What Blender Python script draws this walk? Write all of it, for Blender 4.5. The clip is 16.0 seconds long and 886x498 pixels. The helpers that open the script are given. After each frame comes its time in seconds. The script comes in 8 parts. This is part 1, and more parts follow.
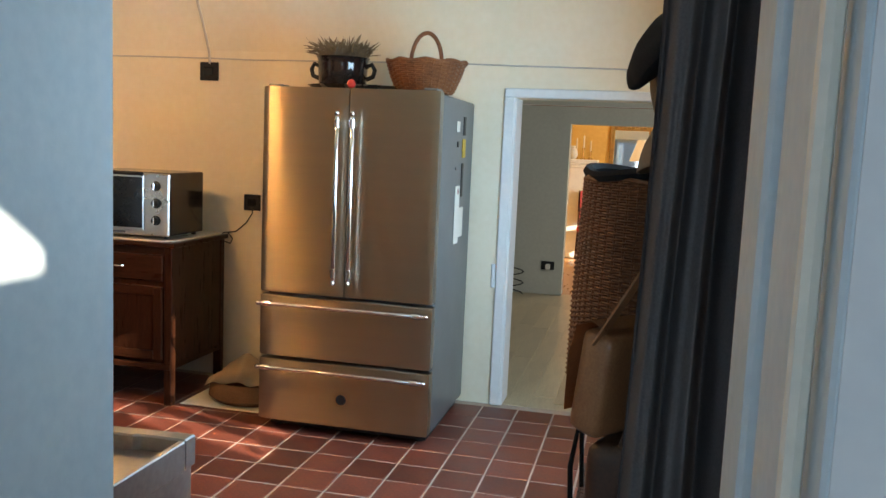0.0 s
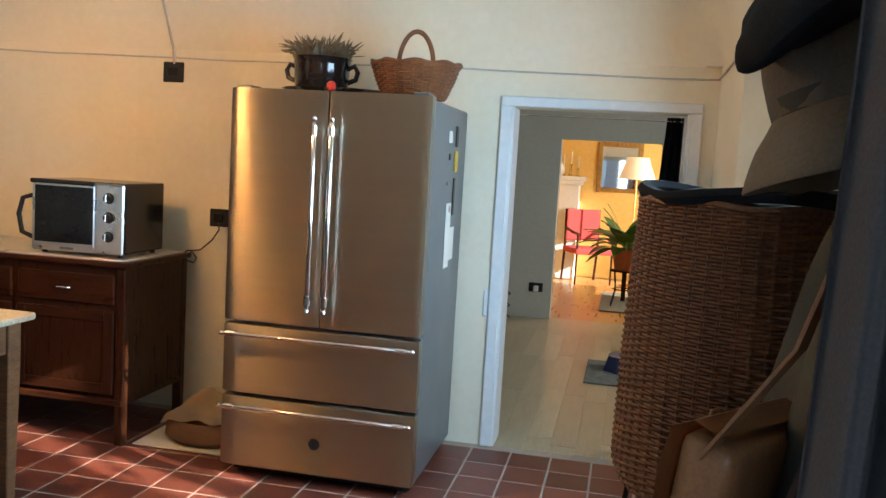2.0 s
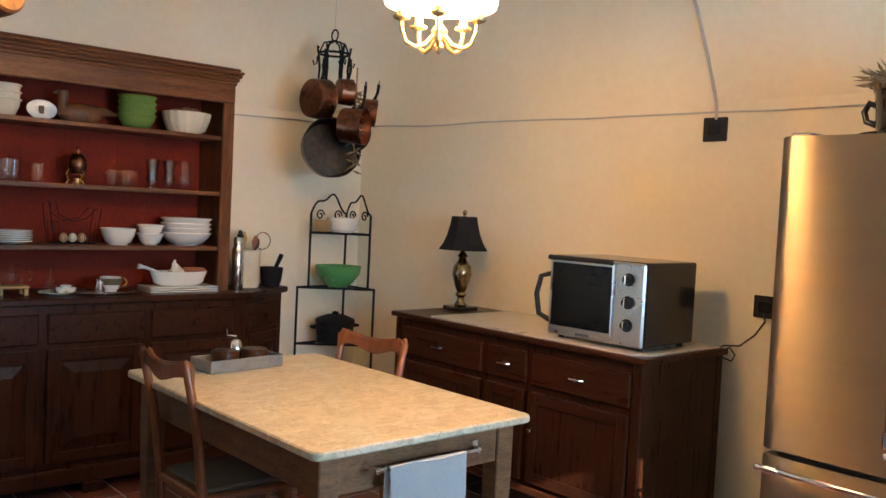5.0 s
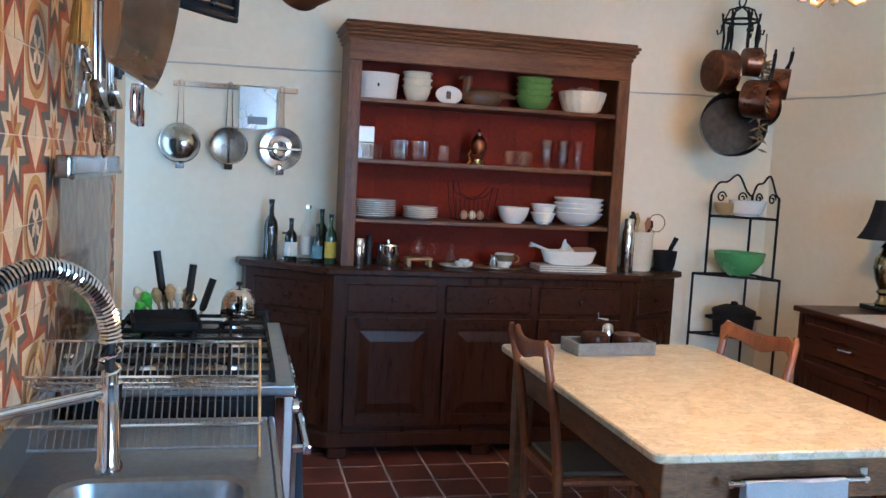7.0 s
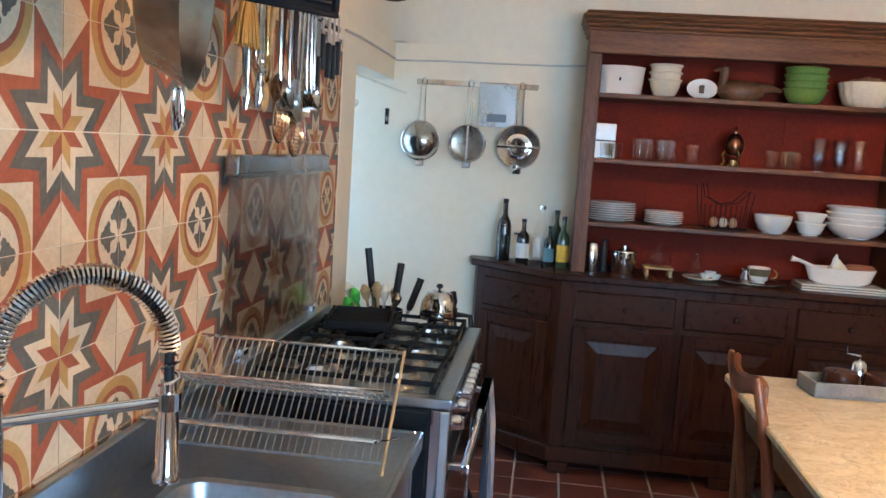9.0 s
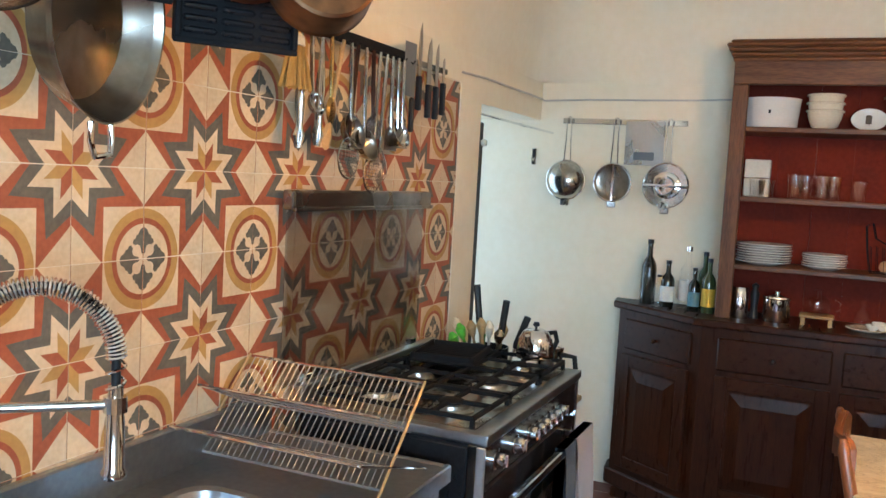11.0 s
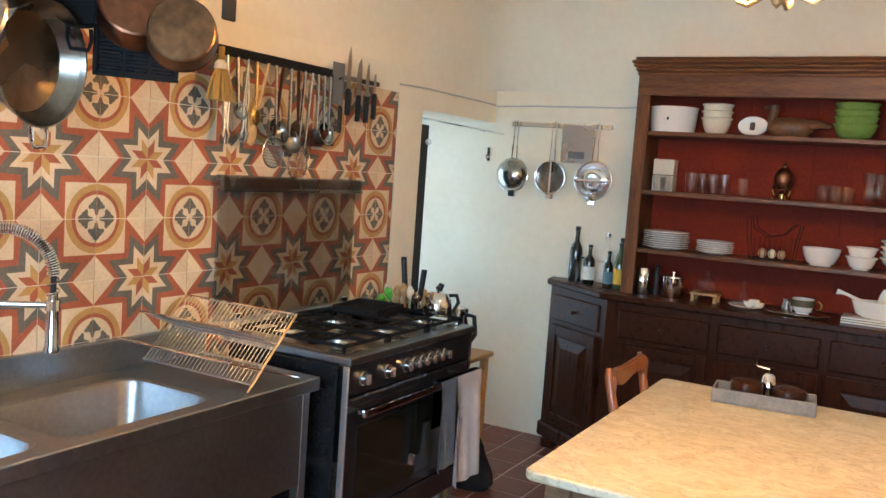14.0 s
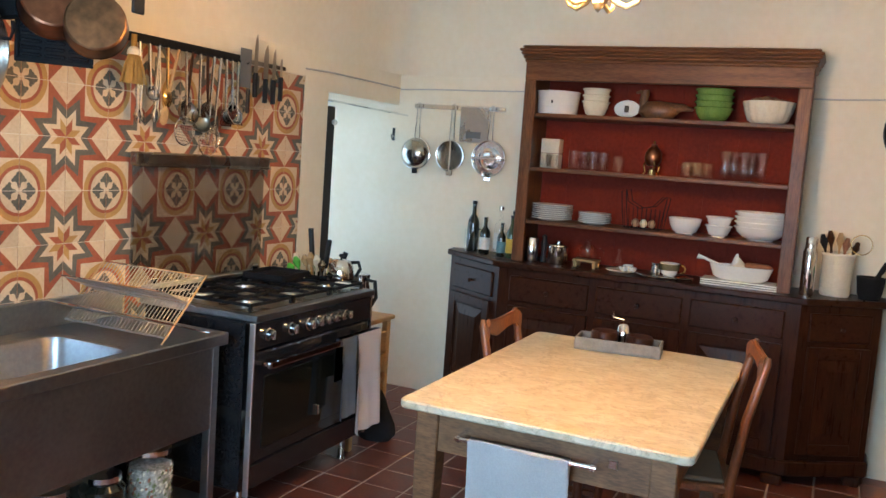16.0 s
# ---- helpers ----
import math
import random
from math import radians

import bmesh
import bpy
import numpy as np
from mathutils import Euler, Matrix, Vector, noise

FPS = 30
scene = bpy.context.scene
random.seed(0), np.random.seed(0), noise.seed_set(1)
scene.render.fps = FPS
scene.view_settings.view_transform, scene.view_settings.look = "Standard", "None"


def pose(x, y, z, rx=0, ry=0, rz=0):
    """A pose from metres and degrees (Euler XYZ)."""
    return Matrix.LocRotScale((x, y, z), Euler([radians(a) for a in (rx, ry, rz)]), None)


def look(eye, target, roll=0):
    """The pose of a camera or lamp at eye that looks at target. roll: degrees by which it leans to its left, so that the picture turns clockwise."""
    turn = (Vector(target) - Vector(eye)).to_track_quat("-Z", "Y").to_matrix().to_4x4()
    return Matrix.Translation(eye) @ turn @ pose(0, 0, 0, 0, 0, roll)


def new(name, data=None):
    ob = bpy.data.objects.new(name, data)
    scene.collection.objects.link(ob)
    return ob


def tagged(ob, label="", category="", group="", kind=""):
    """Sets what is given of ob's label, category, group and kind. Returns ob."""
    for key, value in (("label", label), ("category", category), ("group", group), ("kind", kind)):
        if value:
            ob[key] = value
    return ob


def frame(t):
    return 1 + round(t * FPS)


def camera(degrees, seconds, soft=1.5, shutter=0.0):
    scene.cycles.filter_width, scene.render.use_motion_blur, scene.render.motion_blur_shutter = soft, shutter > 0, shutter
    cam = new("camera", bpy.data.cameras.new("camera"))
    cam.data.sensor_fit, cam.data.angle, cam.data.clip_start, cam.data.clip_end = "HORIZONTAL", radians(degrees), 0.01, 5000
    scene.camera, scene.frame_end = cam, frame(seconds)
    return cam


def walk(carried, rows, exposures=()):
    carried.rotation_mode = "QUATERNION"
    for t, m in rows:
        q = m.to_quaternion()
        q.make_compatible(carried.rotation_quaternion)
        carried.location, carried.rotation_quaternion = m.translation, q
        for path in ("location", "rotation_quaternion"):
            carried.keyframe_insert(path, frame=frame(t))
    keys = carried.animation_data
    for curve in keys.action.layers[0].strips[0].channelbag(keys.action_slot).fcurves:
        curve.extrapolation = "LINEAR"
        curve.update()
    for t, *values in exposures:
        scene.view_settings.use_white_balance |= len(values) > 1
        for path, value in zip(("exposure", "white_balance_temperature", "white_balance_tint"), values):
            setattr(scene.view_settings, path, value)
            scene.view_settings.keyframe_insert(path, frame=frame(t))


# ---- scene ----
cam = camera(54.6, 16.0)
PATH = [
    (0, (0.055, 0.063, 1.499), (-0.399, 1.997, 1.265), 2.5),
    (0.5, (0.047, 0.113, 1.495), (-0.419, 2.044, 1.268), 2.8),
    (1, (-0.019, 0.228, 1.49), (-0.465, 2.166, 1.279), 2.8),
    (1.5, (-0.09, 0.358, 1.489), (-0.497, 2.306, 1.288), 2.5),
    (2, (-0.113, 0.531, 1.485), (-0.518, 2.48, 1.288), 3.4),
    (2.5, (-0.139, 0.686, 1.484), (-0.675, 2.603, 1.287), 3.6),
    (3, (-0.239, 0.871, 1.488), (-0.903, 2.746, 1.284), 2.2),
    (3.5, (-0.29, 1.037, 1.485), (-1.152, 2.832, 1.305), 1.7),
    (4, (-0.323, 1.208, 1.482), (-1.465, 2.846, 1.356), 3.4),
    (4.5, (-0.385, 1.309, 1.476), (-1.73, 2.786, 1.371), 3.4),
    (5, (-0.453, 1.372, 1.477), (-1.944, 2.701, 1.383), 2.8),
    (5.2, (-0.473, 1.415, 1.454), (-2.046, 2.648, 1.365), 3.0),
    (7.3, (-0.49, 1.655, 1.49), (-2.443, 2.037, 1.292), 2.8),
    (7.5, (-0.53, 1.674, 1.499), (-2.492, 2.002, 1.297), 2.7),
    (8, (-0.605, 1.774, 1.5), (-2.591, 1.893, 1.292), 3.3),
    (8.5, (-0.622, 1.926, 1.515), (-2.606, 1.819, 1.289), 4.4),
    (9, (-0.667, 2.006, 1.518), (-2.639, 1.773, 1.28), 3.7),
    (9.5, (-0.772, 2.093, 1.512), (-2.731, 1.759, 1.29), 3.1),
    (10, (-0.829, 2.217, 1.51), (-2.748, 1.693, 1.303), 3.6),
    (10.2, (-0.842, 2.28, 1.516), (-2.734, 1.666, 1.306), 4.0),
    (12.3, (-0.667, 2.935, 1.521), (-2.428, 1.991, 1.423), 2.7),
    (12.5, (-0.65, 2.999, 1.53), (-2.39, 2.018, 1.438), 3.2),
    (13, (-0.528, 3.163, 1.523), (-2.249, 2.15, 1.414), 3.4),
    (13.5, (-0.431, 3.325, 1.532), (-2.165, 2.342, 1.36), 3.3),
    (14, (-0.405, 3.485, 1.537), (-2.146, 2.517, 1.354), 4.1),
    (14.5, (-0.371, 3.654, 1.54), (-2.075, 2.627, 1.334), 4.4),
    (15, (-0.305, 3.739, 1.548), (-2.032, 2.75, 1.352), 3.9),
    (15.5, (-0.214, 3.759, 1.535), (-2.011, 2.904, 1.34), 4.0),
    (16, (-0.121, 3.796, 1.528), (-1.934, 2.979, 1.315), 4.1),
]
walk(cam, [(t, look(eye, target, roll)) for t, eye, target, roll in PATH], exposures=[(0, 1.68, 6950, 10), (2.5, 1.74, 6500, 10), (4.5, 1.78, 6450, 10), (7.4, 2.14, 5200, 10), (8.5, 2.16, 5500, 10), (9.6, 2.12, 5950, 10), (12.4, 2.22, 6550, 10), (16, 2.11, 6250, 10)])

# ---- world, sun, large lights ----
world = bpy.data.worlds.new("sky")
scene.world = world
world.use_nodes = True
_wn = world.node_tree.nodes
_sky = _wn.new("ShaderNodeTexSky")
_sky.sky_type = "NISHITA"
_sky.sun_disc = False
SUN_DIR = Vector((-1.0, 0.34, -0.45)).normalized()
_sky.sun_elevation = math.asin(-SUN_DIR.z)
_sky.sun_rotation = math.atan2(-SUN_DIR.x, -SUN_DIR.y)
_wn["Background"].inputs["Strength"].default_value = 0.05
world.node_tree.links.new(_sky.outputs["Color"], _wn["Background"].inputs["Color"])


def lamp(name, kind, m, power, colour, **kw):
    data = bpy.data.lights.new(name, kind)
    data.energy, data.color = power * (1.0 if kind == "SUN" else 0.14), colour
    if kind == "AREA":
        data.shape = "RECTANGLE"
        data.size, data.size_y = kw["size"]
    elif kind == "SUN":
        data.angle = radians(0.6)
    else:
        data.shadow_soft_size = kw.get("radius", 0.05)
    ob = new(name, data)
    ob.matrix_world = m
    return ob


lamp("sun", "SUN", look((0, 0, 0), SUN_DIR), 5.0, (1.0, 0.9, 0.76))
lamp("east_window_light", "AREA", look((0.36, 3.10, 1.45), (-2.8, 2.75, 1.1)), 172, (0.46, 0.73, 1.0), size=(1.3, 0.95))
lamp("recess_window_light", "AREA", look((-4.70, 0.475, 1.12), (-4.85, 2.5, 1.1)), 14, (0.50, 0.75, 1.0), size=(0.6, 1.4))
# fill lamp added behind the walk's start to brighten jamb and curtain
lamp("hall_door_light", "AREA", look((0.10, -2.08, 1.5), (-0.15, 1.0, 1.3)), 38, (0.47, 0.73, 1.0), size=(0.9, 1.2))
# two fill lamps added to brighten the far rooms, before unseen made-up openings
lamp("corridor_window_light", "AREA", look((1.55, 7.0, 1.5), (-1, 7.2, 0.6)), 50, (0.95, 0.97, 1.0), size=(1.0, 1.3))
lamp("sitting_room_window_light", "AREA", look((1.5, 11.2, 1.5), (-1.4, 11.6, 0.9)), 150, (1.0, 0.93, 0.8), size=(1.2, 1.5))

# ---- materials ----


def mat(name, a, b=None, rough=0.6, metal=0.0, scale=8.0, fine=90.0, bump=0.15, stretch=(1, 1, 1), rand=0.0, spec=0.5, patch=0.5, dist=0.004, coat=0.0, aniso=0.0, roughvar=0.1, soft=0.14):
    """A surface with two-scale variation: a and b are mixed by coarse patches and fine grain."""
    m = bpy.data.materials.new(name)
    m.use_nodes = True
    nt = m.node_tree
    n, ln = nt.nodes, nt.links.new
    p = n["Principled BSDF"]
    b = b or tuple(c * 0.78 for c in a)
    tc, mp = n.new("ShaderNodeTexCoord"), n.new("ShaderNodeMapping")
    mp.inputs["Scale"].default_value = stretch
    ln(tc.outputs["Object"], mp.inputs["Vector"])
    n1, n2 = n.new("ShaderNodeTexNoise"), n.new("ShaderNodeTexNoise")
    for k, s in ((n1, scale), (n2, fine)):
        k.inputs["Scale"].default_value, k.inputs["Detail"].default_value = s, 5.0
        ln(mp.outputs["Vector"], k.inputs["Vector"])
    mix = n.new("ShaderNodeMath")
    mix.operation = "MULTIPLY_ADD"
    mix.inputs[1].default_value = 1 - patch
    ln(n2.outputs["Fac"], mix.inputs[0])
    sc = n.new("ShaderNodeMath")
    sc.operation = "MULTIPLY"
    sc.inputs[1].default_value = patch
    ln(n1.outputs["Fac"], sc.inputs[0])
    ln(sc.outputs[0], mix.inputs[2])
    ramp = n.new("ShaderNodeValToRGB")
    ramp.color_ramp.elements[0].position, ramp.color_ramp.elements[1].position = 0.5 - soft, 0.5 + soft
    ramp.color_ramp.elements[0].color, ramp.color_ramp.elements[1].color = (*b, 1), (*a, 1)
    ln(mix.outputs[0], ramp.inputs["Fac"])
    colour = ramp.outputs["Color"]
    if rand:
        oi, hsv = n.new("ShaderNodeObjectInfo"), n.new("ShaderNodeHueSaturation")
        mr = n.new("ShaderNodeMapRange")
        mr.inputs["To Min"].default_value, mr.inputs["To Max"].default_value = 1 - rand, 1 + rand
        ln(oi.outputs["Random"], mr.inputs["Value"])
        ln(mr.outputs["Result"], hsv.inputs["Value"])
        ln(colour, hsv.inputs["Color"])
        colour = hsv.outputs["Color"]
    ln(colour, p.inputs["Base Color"])
    p.inputs["Metallic"].default_value = metal
    p.inputs["Specular IOR Level"].default_value = spec
    p.inputs["Coat Weight"].default_value = coat
    if aniso:
        p.inputs["Anisotropic"].default_value = aniso
        p.inputs["Anisotropic Rotation"].default_value = 0.25
        tg = n.new("ShaderNodeTangent")
        tg.direction_type, tg.axis = "RADIAL", "Z"
        ln(tg.outputs["Tangent"], p.inputs["Tangent"])
    rr = n.new("ShaderNodeMapRange")
    rr.inputs["To Min"].default_value, rr.inputs["To Max"].default_value = max(0.02, rough - roughvar), rough + roughvar
    ln(n1.outputs["Fac"], rr.inputs["Value"])
    ln(rr.outputs["Result"], p.inputs["Roughness"])
    if bump:
        bp = n.new("ShaderNodeBump")
        bp.inputs["Strength"].default_value, bp.inputs["Distance"].default_value = bump, dist
        ln(mix.outputs[0], bp.inputs["Height"])
        ln(bp.outputs["Normal"], p.inputs["Normal"])
    return m


def veined(name, light, mid, dark, rough=0.3):
    """Old marble: cloudy patches drawn out along the slab, with thin dark veins."""
    m = bpy.data.materials.new(name)
    m.use_nodes = True
    n, ln = m.node_tree.nodes, m.node_tree.links.new
    p = n["Principled BSDF"]
    tc, mp = n.new("ShaderNodeTexCoord"), n.new("ShaderNodeMapping")
    mp.inputs["Scale"].default_value = (1.7, 1.0, 1.0)
    mp.inputs["Rotation"].default_value = (0, 0, 0.5)
    ln(tc.outputs["Object"], mp.inputs["Vector"])
    cloud, vein, grain = (n.new("ShaderNodeTexNoise") for _ in range(3))
    for k, s, d, w in ((cloud, 8.0, 9.0, 1.2), (vein, 6.5, 8.0, 1.8), (grain, 60.0, 4.0, 0.4)):
        k.inputs["Scale"].default_value, k.inputs["Detail"].default_value, k.inputs["Distortion"].default_value = s, d, w
        k.inputs["Roughness"].default_value = 0.62
        ln(mp.outputs["Vector"], k.inputs["Vector"])
    cr, vr, gr = (n.new("ShaderNodeValToRGB") for _ in range(3))
    cr.color_ramp.elements[0].position, cr.color_ramp.elements[1].position = 0.36, 0.62
    cr.color_ramp.elements[0].color, cr.color_ramp.elements[1].color = (*mid, 1), (*light, 1)
    vr.color_ramp.elements[0].position, vr.color_ramp.elements[1].position = 0.480, 0.53
    vr.color_ramp.elements[0].color, vr.color_ramp.elements[1].color = (0, 0, 0, 1), (0, 0, 0, 1)
    vr.color_ramp.elements.new(0.503).color = (0.55, 0.55, 0.55, 1)
    gr.color_ramp.elements[0].position, gr.color_ramp.elements[1].position = 0.35, 0.65
    gr.color_ramp.elements[0].color, gr.color_ramp.elements[1].color = (0.86, 0.86, 0.86, 1), (1, 1, 1, 1)
    ln(cloud.outputs["Fac"], cr.inputs["Fac"])
    ln(vein.outputs["Fac"], vr.inputs["Fac"])
    ln(grain.outputs["Fac"], gr.inputs["Fac"])
    mx, mul = n.new("ShaderNodeMix"), n.new("ShaderNodeMix")
    mx.data_type = mul.data_type = "RGBA"
    mul.blend_type = "MULTIPLY"
    mul.inputs["Factor"].default_value = 1.0
    ln(vr.outputs["Color"], mx.inputs["Factor"])
    ln(cr.outputs["Color"], mx.inputs[6])
    mx.inputs[7].default_value = (*dark, 1)
    ln(mx.outputs[2], mul.inputs[6])
    ln(gr.outputs["Color"], mul.inputs[7])
    ln(mul.outputs[2], p.inputs["Base Color"])
    mr = n.new("ShaderNodeMapRange")
    mr.inputs["To Min"].default_value, mr.inputs["To Max"].default_value = rough - 0.08, rough + 0.14
    ln(cloud.outputs["Fac"], mr.inputs["Value"])
    ln(mr.outputs["Result"], p.inputs["Roughness"])
    bp = n.new("ShaderNodeBump")
    bp.inputs["Strength"].default_value, bp.inputs["Distance"].default_value = 0.06, 0.002
    ln(cloud.outputs["Fac"], bp.inputs["Height"])
    ln(bp.outputs["Normal"], p.inputs["Normal"])
    return m


def glass(name, colour=(1, 1, 1), rough=0.02, base=0.02, edge=0.5):
    """Clear glass: transparent, with a gloss that grows towards the edges."""
    m = bpy.data.materials.new(name)
    m.use_nodes = True
    nt = m.node_tree
    n, ln = nt.nodes, nt.links.new
    n.remove(n["Principled BSDF"])
    out = n["Material Output"]
    t, g, mx, lw = n.new("ShaderNodeBsdfTransparent"), n.new("ShaderNodeBsdfGlossy"), n.new("ShaderNodeMixShader"), n.new("ShaderNodeLayerWeight")
    lw.inputs["Blend"].default_value = 0.5
    t.inputs["Color"].default_value = (*colour, 1)
    g.inputs["Roughness"].default_value = rough
    pw, ad = n.new("ShaderNodeMath"), n.new("ShaderNodeMath")
    pw.operation, ad.operation = "POWER", "MULTIPLY_ADD"
    pw.inputs[1].default_value = 4.0
    ad.inputs[1].default_value, ad.inputs[2].default_value = edge, base
    ln(lw.outputs["Facing"], pw.inputs[0])
    ln(pw.outputs[0], ad.inputs[0])
    ln(ad.outputs[0], mx.inputs["Fac"])
    ln(t.outputs[0], mx.inputs[1])
    ln(g.outputs[0], mx.inputs[2])
    ln(mx.outputs[0], out.inputs["Surface"])
    return m


def glow(name, colour, strength):
    m = bpy.data.materials.new(name)
    m.use_nodes = True
    p = m.node_tree.nodes["Principled BSDF"]
    p.inputs["Base Color"].default_value = (*colour, 1)
    p.inputs["Emission Color"].default_value = (*colour, 1)
    p.inputs["Emission Strength"].default_value = strength * 0.28
    return m


PLASTER = mat("lime_plaster", (0.86, 0.785, 0.635), (0.80, 0.71, 0.54), rough=0.85, scale=1.6, fine=26, bump=0.25, patch=0.65, dist=0.006, spec=0.25)
WHITE = mat("white_limewash", (0.80, 0.82, 0.83), (0.73, 0.75, 0.77), rough=0.8, scale=2, fine=30, bump=0.3, dist=0.006, spec=0.25)
JAMB = mat("painted_jamb", (0.64, 0.73, 0.78), (0.55, 0.65, 0.71), rough=0.6, scale=3, fine=40, bump=0.3, dist=0.004)
CREAMPAINT = mat("cream_paint", (0.78, 0.74, 0.64), (0.70, 0.67, 0.58), rough=0.55, scale=4, fine=60, bump=0.2)
GREYWALL = mat("grey_green_wall", (0.52, 0.53, 0.47), (0.46, 0.47, 0.42), rough=0.85, scale=2, fine=30, bump=0.2)
YELLOWWALL = mat("ochre_yellow_wall", (0.80, 0.53, 0.16), (0.72, 0.44, 0.12), rough=0.85, scale=1.5, fine=20, bump=0.2)
COTTO = mat("terracotta_tile", (0.21, 0.058, 0.036), (0.115, 0.032, 0.022), rough=0.40, scale=7, fine=70, bump=0.25, rand=0.3, roughvar=0.14)
GROUT = mat("floor_grout", (0.50, 0.40, 0.33), (0.38, 0.30, 0.25), rough=0.9, scale=10, fine=120)
TGROUT = mat("wall_tile_grout", (0.82, 0.75, 0.62), (0.68, 0.60, 0.48), rough=0.9, scale=10, fine=120)
T_CREAM = mat("cement_cream", (0.72, 0.58, 0.40), (0.60, 0.46, 0.30), rough=0.6, scale=9, fine=80, bump=0.1, rand=0.07)
T_RED = mat("cement_red", (0.42, 0.115, 0.055), (0.32, 0.08, 0.04), rough=0.6, scale=9, fine=80, bump=0.1, rand=0.08)
T_GREY = mat("cement_grey", (0.16, 0.145, 0.115), (0.10, 0.09, 0.075), rough=0.6, scale=9, fine=80, bump=0.1, rand=0.08)
T_OCHRE = mat("cement_ochre", (0.52, 0.31, 0.10), (0.43, 0.24, 0.075), rough=0.6, scale=9, fine=80, bump=0.1, rand=0.08)
STEEL = mat("brushed_steel", (0.44, 0.375, 0.30), (0.41, 0.35, 0.28), aniso=0.95, rough=0.36, metal=1.0, scale=0.5, fine=14, bump=0.0, stretch=(1, 1, 40), roughvar=0.012)
WIRE = mat("galvanised_wire", (0.36, 0.37, 0.38), (0.25, 0.26, 0.27), rough=0.36, metal=0.75, scale=20, bump=0.02)
SINKSTEEL = mat("sink_steel", (0.41, 0.42, 0.43), (0.32, 0.325, 0.335), rough=0.34, metal=1.0, scale=5, fine=60, bump=0.03, roughvar=0.08)
CHROME = mat("chrome", (0.82, 0.82, 0.83), (0.76, 0.76, 0.78), rough=0.08, metal=1.0, scale=10, bump=0, roughvar=0.03)
GREYPAINT = mat("grey_appliance_paint", (0.17, 0.18, 0.19), (0.15, 0.16, 0.17), rough=0.38, metal=0.4, scale=4, bump=0.02)
BLACKM = mat("black_enamel", (0.018, 0.018, 0.02), (0.012, 0.012, 0.013), rough=0.16, scale=8, fine=80, bump=0.0, coat=0.15, spec=0.4, roughvar=0.05)
IRON = mat("cast_iron", (0.016, 0.016, 0.017), (0.010, 0.010, 0.011), spec=0.1, rough=0.7, scale=20, fine=200, bump=0.3, dist=0.001)
BLACKPLASTIC = mat("black_plastic", (0.020, 0.020, 0.021), (0.014, 0.014, 0.015), spec=0.25, rough=0.45, scale=20, bump=0.03)
WALNUT = mat("dark_walnut", (0.054, 0.018, 0.0085), (0.024, 0.0078, 0.0038), rough=0.30, scale=5, fine=26, bump=0.12, stretch=(9, 9, 1), dist=0.002, spec=0.13)
WALNUTH = mat("dark_walnut_across", (0.054, 0.018, 0.0085), (0.024, 0.0078, 0.0038), rough=0.30, scale=5, fine=26, bump=0.12, stretch=(1, 9, 9), dist=0.002, spec=0.13)
CHERRY = mat("hutch_wood", (0.195, 0.083, 0.037), (0.085, 0.034, 0.016), rough=0.38, scale=3, fine=24, patch=0.6, bump=0.15, stretch=(9, 9, 1), dist=0.002, spec=0.2)
CHERRYH = mat("hutch_wood_along", (0.195, 0.083, 0.037), (0.085, 0.034, 0.016), rough=0.38, scale=3, fine=24, patch=0.6, bump=0.15, stretch=(9, 1, 9), dist=0.002, spec=0.2)
REDBACK = mat("red_painted_board", (0.20, 0.027, 0.014), (0.15, 0.019, 0.010), spec=0.12, rough=0.7, scale=6, fine=50, bump=0.15)
TABLEWOOD = mat("worn_table_wood", (0.225, 0.108, 0.046), (0.09, 0.042, 0.019), rough=0.5, scale=4, fine=22, bump=0.2, stretch=(2, 2, 9), dist=0.002)
CHAIRWOOD = mat("chair_wood", (0.28, 0.095, 0.032), (0.15, 0.045, 0.016), rough=0.36, scale=6, fine=40, bump=0.08, stretch=(5, 5, 1), coat=0.15)
MARBLE = veined("cream_marble", (0.74, 0.67, 0.52), (0.57, 0.48, 0.32), (0.27, 0.21, 0.13))
GREYMARBLE = mat("grey_marble", (0.60, 0.56, 0.50), (0.42, 0.39, 0.35), rough=0.3, scale=7, fine=40, bump=0.05, patch=0.6)
WICKER = mat("wicker", (0.20, 0.074, 0.027), (0.085, 0.028, 0.011), rough=0.6, scale=14, fine=120, bump=0.3, dist=0.002)
WICKERL = mat("light_wicker", (0.26, 0.095, 0.033), (0.12, 0.04, 0.015), rough=0.55, scale=14, fine=120, bump=0.3, dist=0.002)
DARKLEATHER = mat("dark_leather", (0.075, 0.032, 0.017), (0.038, 0.017, 0.010), rough=0.42, scale=8, fine=140, bump=0.25, dist=0.001)
LEATHER = mat("brown_leather", (0.36, 0.165, 0.07), (0.24, 0.10, 0.042), rough=0.34, scale=9, fine=160, bump=0.2, dist=0.001)
GREYCLOTH = mat("charcoal_curtain_cloth", (0.225, 0.212, 0.218), (0.165, 0.157, 0.162), rough=0.95, scale=4, fine=260, bump=0.25, dist=0.001, spec=0.1)
BLACKCLOTH = mat("black_cloth", (0.020, 0.021, 0.024), (0.012, 0.013, 0.015), rough=0.95, scale=6, fine=200, bump=0.25, dist=0.001, spec=0.1)
GREENCLOTH = mat("dark_green_waxed_cloth", (0.030, 0.040, 0.034), (0.018, 0.024, 0.021), rough=0.7, scale=6, fine=200, bump=0.25, dist=0.001)
KHAKI = mat("khaki_cloth", (0.16, 0.13, 0.095), (0.11, 0.09, 0.065), rough=0.9, scale=6, fine=200, bump=0.25, dist=0.001)
